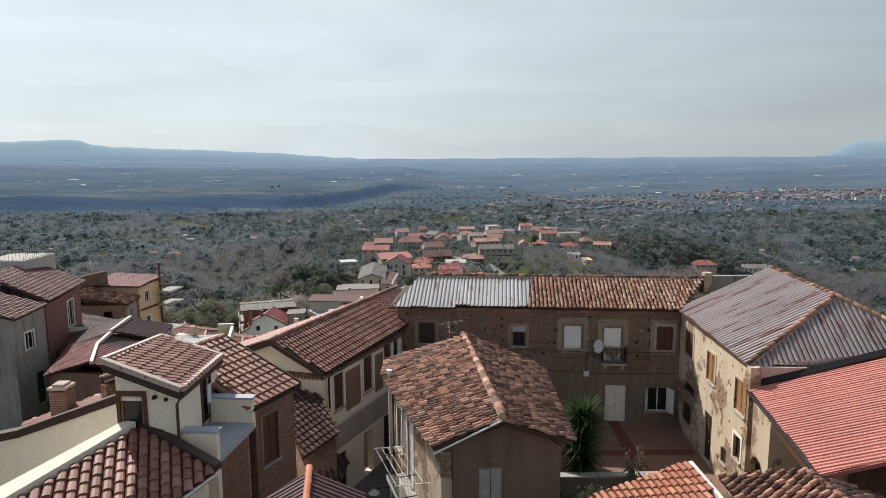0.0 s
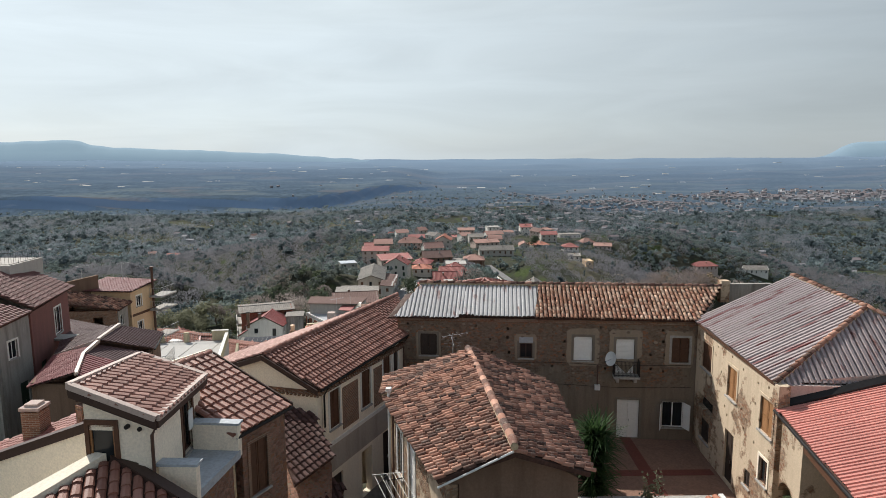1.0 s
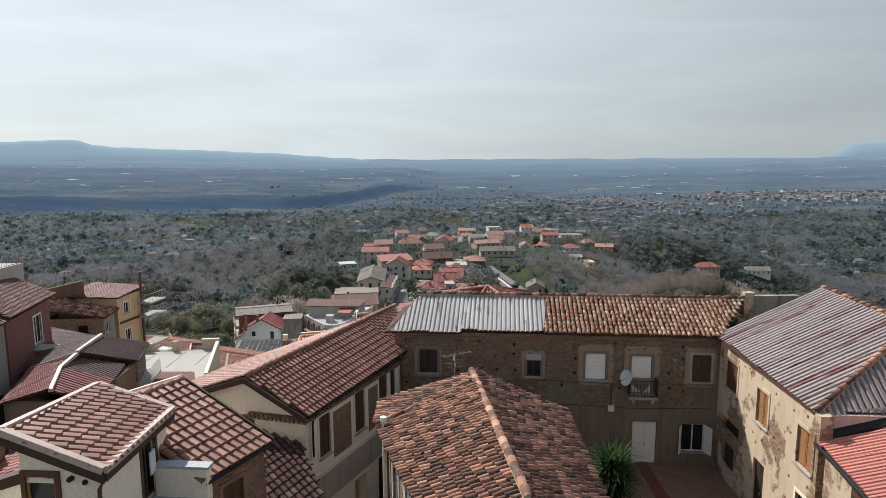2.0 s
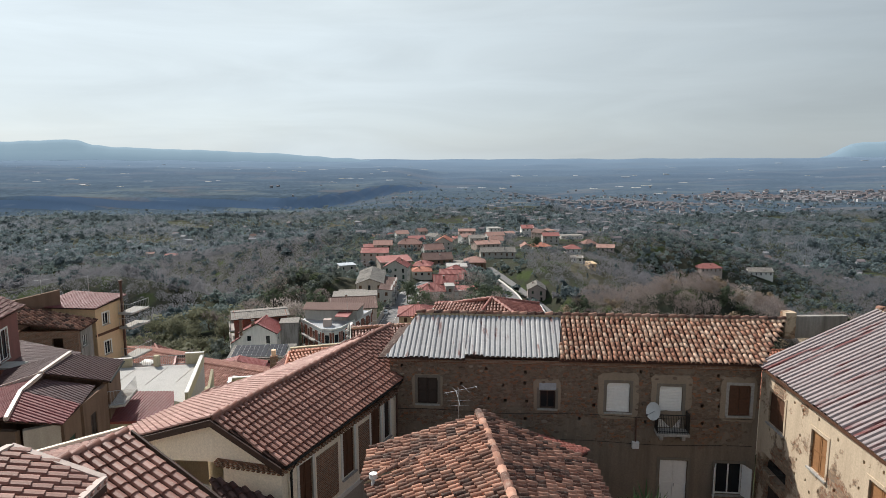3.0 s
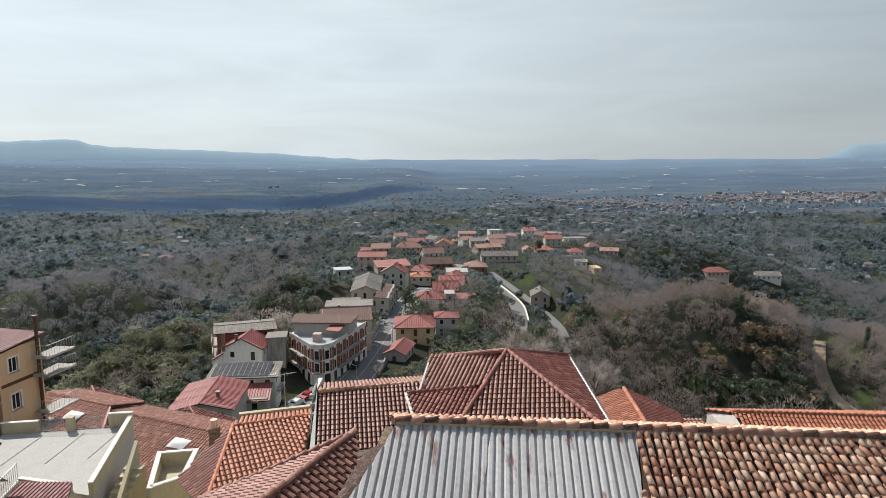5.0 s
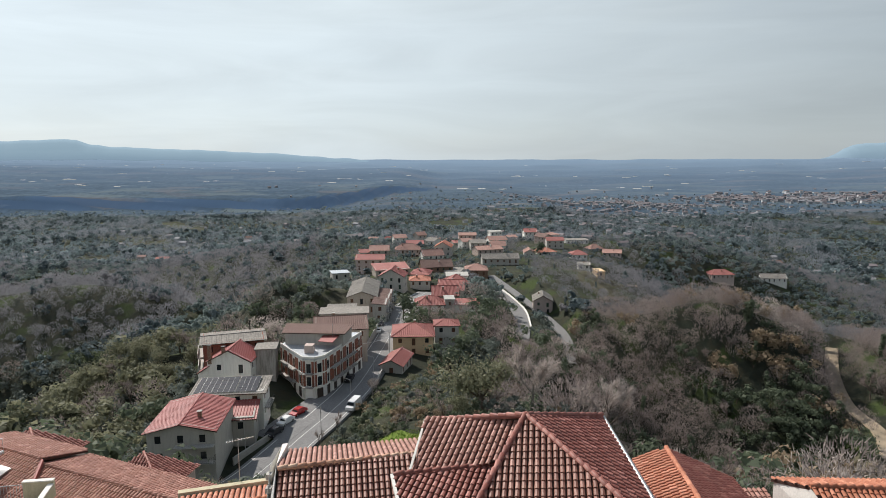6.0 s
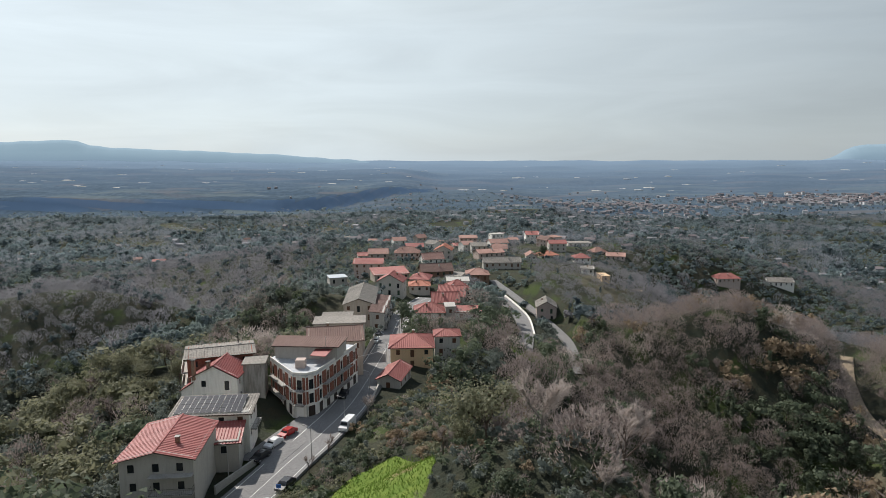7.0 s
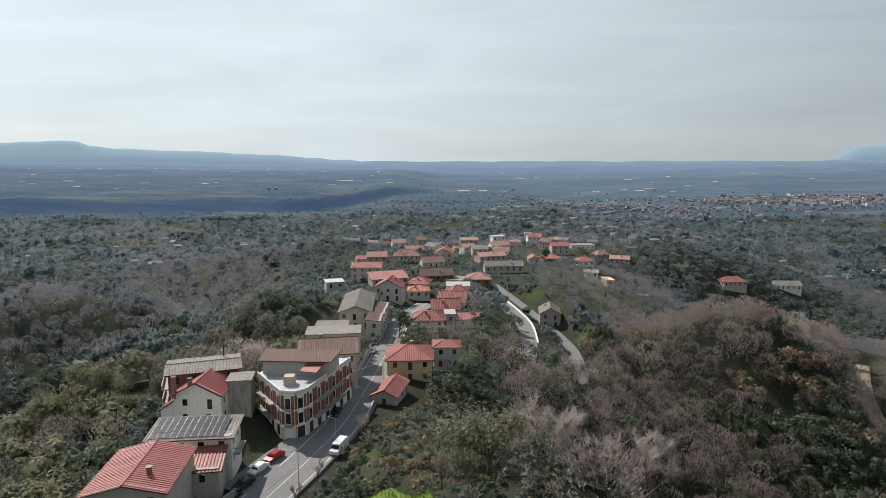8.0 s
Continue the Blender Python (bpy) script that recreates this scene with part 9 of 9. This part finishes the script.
def make_tree(kind, seed, h):
    """A tree at the origin: trunk with limbs, and a crown of leaves or of bare twigs."""
    r = random.Random(seed)
    names = {"olive": ("olive_tree", "grey-green olive tree with a loose rounded crown"), "oak": ("evergreen_tree", "dark evergreen tree with an uneven crown"), "spring": ("budding_tree", "tree in yellow-green spring leaf"),
             "bare": ("bare_tree", "bare brown winter tree with fine twigs"), "pale": ("bare_tree", "pale grey bare tree with fine twigs"), "russet": ("dry_leaved_tree", "tree with dry russet leaves"), "ivy": ("ivy_clad_tree", "slim tree wrapped in dark ivy")}
    top = thing(names[kind][0], names[kind][1], "tree")
    bare = kind in ("bare", "pale")
    limbs = limb_set(r, h, 0.5 if bare else 0.55, 3 if bare else 2, h * 0.02)
    g = Geo()
    for a, b, r0, r1, lv in limbs:
        g.tube(a, b, max(r0, 0.03), max(r1, 0.02), 5 if lv < 2 else 3, False)
    part("trunk", g, "pale_bark" if kind == "pale" else "bark", top)
    c = Geo()
    tips = [l for l in limbs if l[4] >= (2 if bare else 1)]
    if bare:
        middle = Vector((0, 0, h * 0.5))
        per = max(3, int((3400 if kind == "pale" else 1300) / len(tips)))
        for a, b, r0, r1, lv in tips:
            for k in range(per):
                p = a + (b - a) * r.uniform(0.15, 1.05)
                d = ((p - middle).normalized() * 0.8 + Vector((r.gauss(0, 0.45), r.gauss(0, 0.45), r.gauss(0.45, 0.3)))).normalized()
                ln, w = h * r.uniform(0.035, 0.075), (0.012 if kind == "pale" else 0.014) + h * 0.0007
                s = d.orthogonal().normalized()
                m = d.cross(s)
                c.add([p - s * w, p + s * w, p + d * ln], [(0, 1, 2)])
                q = p + d * ln * r.uniform(0.3, 0.9)
                e = (d + Vector((r.gauss(0, 0.7), r.gauss(0, 0.7), r.gauss(0, 0.5)))).normalized()
                c.add([q - m * w * 0.8, q + m * w * 0.8, q + e * ln * 0.75], [(0, 1, 2)])
    else:
        n = {"olive": 950, "oak": 1050, "spring": 3000, "russet": 900, "ivy": 700}[kind]
        clumps = [(b, h * r.uniform(0.11, 0.19)) for a, b, *_ in tips]
        if kind == "ivy":
            clumps = [(Vector((r.gauss(0, 0.3), r.gauss(0, 0.3), h * k / 12)), h * 0.075) for k in range(2, 13)]
        for i in range(n):
            p, s = r.choice(clumps)
            v = Vector((r.gauss(0, 1), r.gauss(0, 1), r.gauss(0, 0.8))).normalized()
            inner = i % 5 == 0
            v *= r.uniform(0.3, 0.6) if inner else abs(r.gauss(0.9, 0.22))
            leaf_at(c, p + v * s, h * (r.uniform(0.04, 0.058) if inner else r.uniform(0.019, 0.036)) * (0.45 if kind == "spring" else 1.0), r, v + Vector((0, 0, 0.25)))
    part("crown", c, {"olive": "olive", "oak": "oak", "spring": "spring", "bare": "twig", "pale": "twig_pale", "russet": "russet", "ivy": "oak"}[kind], top)
    return top


def clear_of(x, y):
    """Whether a tree may stand here: off roads, houses, meadows and the hilltop."""
    if y < 78 and abs(x) < 60:
        return False
    for hx, hy, hr in HOUSE_SPOTS:
        if (x - hx) ** 2 + ((y - hy) * (0.5 if y < hy < 340 else 0.75 if y < hy else 1.0)) ** 2 < hr * hr:
            return False
    for road, w in ((ROAD, 6.6), (BAY, 6.0), (ROAD2, 5.5), (LANE, 4.0), (TRACK, 4.5), (PALE_LANE, 4.0)):
        for (ax, ay, _), (bx, by, _) in zip(road, road[1:]):
            dx, dy = bx - ax, by - ay
            t = max(0, min(1, ((x - ax) * dx + (y - ay) * dy) / (dx * dx + dy * dy)))
            if (x - ax - t * dx) ** 2 + (y - ay - t * dy) ** 2 < w * w:
                return False
    for mx, my, sx, sy in MEADOWS:
        if ((x - mx) / sx) ** 2 + ((y - my) / sy) ** 2 < 1:
            return False
    return True


MEADOWS = [(-9.0, 125, 9.5, 12.5), (64, 190, 15, 14), (-33, 318, 6, 10), (30, 238, 7, 9), (-62, 246, 7, 8)]


def meadow(k, mx, my, sx, sy):
    """Bright grass: a draped sod and upright blades."""
    r = random.Random(60 + k)
    v, n = [], 24
    for j in range(n + 1):
        for i in range(n + 1):
            u, w = -1 + 2 * i / n, -1 + 2 * j / n
            x, y = mx + sx * 1.05 * u * math.sqrt(1 - w * w / 2), my + sy * 1.05 * w * math.sqrt(1 - u * u / 2)
            wob = 1 + 0.22 * noise.noise(Vector((math.atan2(w, u) * 1.6, k, 0.5)))
            x, y = mx + (x - mx) * wob, my + (y - my) * wob
            edge = max(abs(u), abs(w))
            v.append((x, y, land_at(x, y) + (0.1 if edge < 0.99 else -0.5)))
    f = [(j * (n + 1) + i, j * (n + 1) + i + 1, (j + 1) * (n + 1) + i + 1, (j + 1) * (n + 1) + i) for j in range(n) for i in range(n)]
    top = tagged(part("meadow", Geo().add(v, f), "sod", smooth=True), "bright green rough grass on the slope", "grass", kind="structure")
    g = Geo()
    for _ in range(int(min(9000, sx * sy * 40))):
        a, q = r.uniform(0, math.tau), math.sqrt(r.random())
        x, y = mx + sx * q * math.cos(a), my + sy * q * math.sin(a)
        p = Vector((x, y, land_at(x, y) + 0.08))
        s = Vector((r.uniform(-1, 1), r.uniform(-1, 1), 0)) * 0.09
        g.add([p - s, p + s, p + Vector((r.gauss(0, 0.12), r.gauss(0, 0.12), r.uniform(0.15, 0.5)))], [(0, 1, 2)])
    tagged(part("grass", g, "grass", top), kind="stuff")


def sod_material():
    k = Mat("grass_sod", 0.95, spec=0.1)
    p = k.world()
    c = k.mix(k.span(k.noise(0.5, 6, 0.65, p), 0.35, 0.65), (0.085, 0.14, 0.025), (0.14, 0.185, 0.04))
    c = k.mix(k.span(k.noise(0.16, 5, 0.6, p), 0.56, 0.68), c, (0.19, 0.15, 0.08))
    k.bump(k.noise(3, 4, 0.6, p), 0.6, 0.1)
    return k.color(c).done()


M["sod"] = sod_material()
for k, row in enumerate(MEADOWS):
    meadow(k, *row)

PROTO = {}
for kind, sizes in (("olive", (6.0, 7.0, 5.2, 6.5)), ("oak", (9.0, 10.5, 8.0)), ("bare", (11.0, 12.5, 10.0, 13.0)), ("pale", (10.0, 11.5, 9.0)), ("spring", (9.5, 11.0)), ("russet", (9.0, 10.0)), ("ivy", (10.0, 12.0))):
    PROTO[kind] = [make_tree(kind, 200 + 17 * len(PROTO) + i, h) for i, h in enumerate(sizes)]
USED = set()


def plant(kind, x, y, size, r):
    proto = r.choice(PROTO[kind])
    m = pose(x, y, land_at(x, y), r.gauss(0, 3), r.gauss(0, 3), r.uniform(0, 360)) @ Matrix.Scale(size, 4)
    if proto.name not in USED:
        USED.add(proto.name)
        proto.matrix_basis = m
        return proto
    ob = copy_thing(proto, m)
    ob.matrix_basis = m
    return ob


def mix_at(x, y, r):
    """Which tree grows where."""
    # kinds keep together in stands
    q = min(0.999, max(0.0, 0.5 + 1.1 * noise.noise(Vector((x * 0.03, y * 0.024, 7.3)))))
    q = q if r.random() < 0.6 else r.random()
    # extra dark ivy and oak stand in for shade on the ravine slope
    if 30 < x < 125 and 168 < y < 236:
        return "bare" if q < 0.45 else "ivy" if q < 0.74 else "oak" if q < 0.97 else "russet"
    if x > 40 and y < 140:
        return "russet" if q < 0.3 else "bare" if q < 0.7 else "pale"
    if x > 52 and y > 150 + 0.1 * x:
        return "bare" if q < 0.74 else "ivy" if q < 0.8 else "russet" if q < 0.88 else "oak" if q < 0.96 else "pale"
    if x > 18 and y < 250:
        return "bare" if q < 0.62 else "pale" if q < 0.78 else "oak" if q < 0.92 else "ivy"
    if x > -5 and 120 < y < 260:
        return "olive" if q < 0.4 else "oak" if q < 0.62 else "bare" if q < 0.9 else "spring"
    if y > 265 and x > -5:
        return "olive" if q < 0.66 else "oak" if q < 0.85 else "bare"
    if x < -120 and 290 < y < 390:
        return "bare" if q < 0.72 else "russet" if q < 0.8 else "oak"
    if -110 < x < -60 and 140 < y < 200:
        return "spring" if q < 0.5 else "olive" if q < 0.75 else "bare"
    return "olive" if q < 0.62 else "bare" if q < 0.7 else "oak" if q < 0.9 else "spring" if q < 0.96 else "pale"


def plant_woods():
    r = random.Random(99)
    # trees that stand out by the field and the road
    for kind, x, y, s in (("spring", 8.0, 127.5, 1.5), ("pale", 15.5, 126, 1.5), ("pale", 27, 126.5, 1.9), ("spring", 4.0, 131, 0.9), ("bare", 10.5, 133, 1.0), ("pale", 20, 131, 1.0), ("bare", 34, 130, 1.05), ("pale", 12.4, 138, 1.2),
                          ("pale", -14.2, 167.5, 0.62), ("oak", -12, 141, 0.36), ("oak", -16, 138.5, 0.36), ("oak", -17.6, 141, 0.36), ("oak", -15, 145, 0.4), ("bare", -21.6, 142.5, 0.4), ("bare", -19.4, 149.5, 0.45), ("oak", -20.6, 133, 0.35), ("oak", -19.8, 137, 0.32),
                          ("oak", -21.4, 129.5, 0.34), ("oak", -22.6, 125.5, 0.36), ("oak", -24.4, 122, 0.36), ("oak", -13.6, 148.5, 0.42), ("russet", -6, 143, 0.45), ("russet", -2, 140, 0.5), ("russet", 1.0, 144, 0.5),
                          ("oak", -11.2, 247, 1.25), ("spring", -76, 192, 1.3), ("spring", -84, 197, 1.4), ("spring", -92, 193, 1.3), ("spring", -70, 199, 1.1), ("spring", -99, 199, 1.2), ("spring", -80, 204, 1.2),
                          ("pale", 58, 118, 1.45), ("russet", 67, 123, 1.9), ("russet", 50, 112, 0.9), ("russet", 74, 116, 1.7), ("pale", 44, 118, 0.95), ("pale", 64, 111, 1.3), ("pale", 52, 121, 1.2),
                          ("oak", 70, 445, 1.3), ("oak", 2, 148, 0.5), ("oak", 12, 149, 0.6)):
        plant(kind, x, y, s, r)
    placed, tries = 0, 0
    cells = set()
    while placed < 350 and tries < 40000:
        tries += 1
        y = 84 + 170 * r.random() ** 0.9
        x = r.uniform(-1, 1) * (0.74 * y + 8)
        cell = (int(x / 6.2), int(y / 6.2))
        if cell in cells or not clear_of(x, y):
            continue
        cells.add(cell)
        kind = mix_at(x, y, r)
        size = r.uniform(0.7, 1.05) * (0.55 if y < 108 and abs(x) < 30 else 1.0) * (0.8 if -22 < x < 40 and y > 130 and kind != "olive" else 1.0)
        if abs(x + 8) < 26 and 112 < y < 190:
            size *= 0.55
        plant(kind, x, y, size, r)
        placed += 1
    for kind in PROTO:
        for p in PROTO[kind]:
            if p.name not in USED:
                plant(kind, r.uniform(60, 150), r.uniform(240, 300), 0.9, r)
    return cells


def tree_cloud(kind, n, r, size, cores=0):
    """Leaves or twigs of a tree one metre high and as wide, as rows of triangle corners."""
    if kind in ("bare", "pale"):
        a = r.uniform(0, math.tau, n)
        up = r.uniform(0, 1, n)
        q = np.sqrt(np.clip(1 - (up * 1.6 - 0.6) ** 2, 0.02, 1)) * 0.46 * r.uniform(0.35, 1.05, n) ** 0.5
        p = np.stack((q * np.cos(a), q * np.sin(a), 0.12 + 0.72 * up), 1)
        p += r.normal(0, 0.03, (n, 3))
        d = np.stack((p[:, 0] * 1.1, p[:, 1] * 1.1, np.full(n, 0.75)), 1) + r.normal(0, 0.28, (n, 3))
        d /= np.linalg.norm(d, axis=1)[:, None]
        s = np.cross(d, r.normal(0, 1, (n, 3)))
        s *= size * 0.22 / np.linalg.norm(s, axis=1)[:, None]
        e = p + d * (min(1.0, size * 15) * r.uniform(0.08, 0.2, n))[:, None]
        return np.stack((p - s, p + s, e), 1).reshape(-1, 3)
    slim = kind == "ivy"
    k = 9
    c = np.stack((r.normal(0, 0.21, k), r.normal(0, 0.21, k), r.uniform(0.3, 0.76, k)), 1)
    if slim:
        c = np.stack((r.normal(0, 0.06, k), r.normal(0, 0.06, k), np.linspace(0.1, 0.9, k)), 1)
    wide = r.uniform(0.13, 0.24, k)
    if slim:
        wide *= 0.6
    i = r.randint(0, k, n)
    v = r.normal(0, 1, (n, 3))
    v /= np.linalg.norm(v, axis=1)[:, None]
    inner = np.arange(n) % 4 == 0
    rad = np.where(inner, r.uniform(0.3, 0.65, n), np.abs(r.normal(0.95, 0.14, n)))
    p = c[i] + v * (rad * wide[i])[:, None] * np.array((1, 1, 0.85))
    p[:, 2] = np.maximum(p[:, 2], 0.04)
    o = v + (p - np.array((0, 0, 0.42))) * 0.9 + 0.3 * r.normal(0, 1, (n, 3))
    o /= np.linalg.norm(o, axis=1)[:, None]
    d = np.cross(o, r.normal(0, 1, (n, 3)))
    d /= np.linalg.norm(d, axis=1)[:, None]
    s = np.cross(o, d)
    sz = (size * np.where(inner, 2.1, 1.0) * r.uniform(0.75, 1.25, n))[:, None]
    leaves = np.stack((p - d * sz, p + d * sz * 0.5 + s * sz * 0.85, p + d * sz * 0.5 - s * sz * 0.85), 1).reshape(-1, 3)
    # the dense inside of the crown: a rough lump in each of the larger clumps
    ends = np.array(((1, 0, 0), (0, 1, 0), (-1, 0, 0), (0, -1, 0), (0, 0, 1), (0, 0, -1)), float)
    rim = [(0, 1, 4), (1, 2, 4), (2, 3, 4), (3, 0, 4), (1, 0, 5), (2, 1, 5), (3, 2, 5), (0, 3, 5)]
    lumps = [((ends * r.uniform(0.75, 1.1, (6, 1)))[list(t)] * wide[j] * 0.92 + c[j]) for j in range(cores) for t in rim]
    return np.concatenate([leaves, *lumps]) if cores else leaves


def far_woods(cells):
    """Thickets, groves and woods past counting, thinner and simpler with distance."""
    r = random.Random(5)
    rs = np.random.RandomState(8)
    groups = {"olive": "olive", "oak": "oak", "ivy": "oak", "spring": "spring", "russet": "russet", "bare": "twig", "pale": "twig_pale"}
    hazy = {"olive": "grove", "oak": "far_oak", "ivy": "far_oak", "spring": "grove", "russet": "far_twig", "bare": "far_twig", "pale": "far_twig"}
    words = {"olive": "grey-green olive groves spread over the slopes", "oak": "dark evergreen woods in the valleys", "twig": "bare brown winter woods on the slopes", "russet": "dry russet scrub between the trees", "spring": "budding yellow-green scrub",
             "twig_pale": "pale grey bare thickets", "far_woods": "distant dark woods and groves", "far_bare": "distant bare grey woods", "grove": "olive groves in the middle distance, tinted blue for haze", "far_oak": "dark evergreen copses in the middle distance", "far_twig": "grey-brown leafless woods in the middle distance"}
    # nearest, farthest, spacing, leaves each, leaf size against the tree's height
    bands = ((84, 205, 2.3, 90, 0.075), (84, 285, 5.0, 290, 0.04), (285, 640, 6.0, 95, 0.07), (640, 1500, 10.0, 42, 0.115), (1500, 2300, 16.0, 15, 0.17))
    made = {}
    for y0, y1, step, n, size in bands:
        clouds = {k: [tree_cloud(k, int(n * (1.7 if k in ("bare", "pale") else 1.0)), rs, size, 3 if 200 < y0 < 600 else 0) for _ in range(8)] for k in groups}
        y = y0
        while y < y1:
            w = 0.76 * y + 14
            x = -w + r.uniform(0, step)
            while x < w:
                px, py = x + r.gauss(0, step * 0.28), y + r.gauss(0, step * 0.28)
                x += step * r.uniform(0.75, 1.25)
                if y1 == 205 and not (-36 < px < 44):
                    continue
                if y0 < 100 and (int(px / 6.2), int(py / 6.2)) in cells and r.random() < 0.6:
                    continue
                village = 300 < py < 640 and -65 < px < 150
                field = noise.noise(Vector((px * 0.011, py * 0.009, 3.0)))
                if py > 300 and field > (0.36 if not village else 0.3) or village and r.random() < 0.12:
                    continue
                if y0 >= 1500 and (r.random() < 0.25 + (py - 1500) / 1300 or land_scarp(px) < py + 30):
                    continue
                if not clear_of(px, py):
                    continue
                if py < 420:
                    kind = mix_at(px, py, r)
                elif noise.noise(Vector((px * 0.008, py * 0.005, 9.0))) < 0.1:
                    kind = r.choice(("olive", "olive", "olive", "olive", "oak", "bare"))
                else:
                    kind = r.choice(("bare", "bare", "bare", "bare", "oak"))
                h = r.uniform(5.0, 9.0) if kind != "olive" else r.uniform(4.0, 6.0)
                if py > 285:   # tall stands and low scrub in turn
                    h *= 0.72 + 1.1 * max(0.0, noise.noise(Vector((px * 0.019, py * 0.012, 21.0))))
                if 1330 < py < 1430 and -800 < px < -330:   # a long dark wood at the foot of the scarp
                    kind, h = "oak", r.uniform(9, 14)
                elif y0 > 1400:
                    h *= 1.1
                elif y0 > 600:
                    h *= 1.6
                elif y0 > 260:
                    h *= 1.1
                if y1 == 205:
                    kind = r.choice(("oak", "oak", "oak", "spring", "russet", "bare", "olive"))
                    h = r.uniform(1.4, 3.2)
                elif py < 112 and abs(px) < 34:
                    h *= 0.45
                elif py < 190 and -34 < px < 16:
                    h *= 0.4
                elif village:
                    h *= 0.7
                elif y1 == 285:
                    h *= 1.15
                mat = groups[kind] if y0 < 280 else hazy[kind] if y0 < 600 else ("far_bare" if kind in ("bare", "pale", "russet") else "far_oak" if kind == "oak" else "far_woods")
                a = r.uniform(0, math.tau)
                rot = np.array(((math.cos(a), -math.sin(a), 0), (math.sin(a), math.cos(a), 0), (0, 0, 1)))
                wide = h * r.uniform(0.9, 1.3)
                made.setdefault(mat, []).append((clouds[kind][r.randrange(8)] @ rot.T * np.array((wide, wide, h)), px, py))
            y += step * 0.9
    total = 0
    for mat, rows in made.items():
        px, py = np.array([t[1] for t in rows]), np.array([t[2] for t in rows])
        feet = np.stack((px, py, land(px, py) - 0.2), 1)
        v = np.concatenate([t[0] + p for t, p in zip(rows, feet)])
        q = len(v) // 3
        total += q
        me = bpy.data.meshes.new("woodland")
        me.vertices.add(len(v))
        me.vertices.foreach_set("co", v.ravel())
        me.loops.add(3 * q)
        me.loops.foreach_set("vertex_index", np.arange(3 * q))
        me.polygons.add(q)
        me.polygons.foreach_set("loop_start", np.arange(0, 3 * q, 3))
        me.materials.append(M[mat])
        me.update(calc_edges=True)
        tagged(new("woodland", me), words[mat], "woods", kind="stuff")
    print("woods", total)


far_woods(plant_woods())
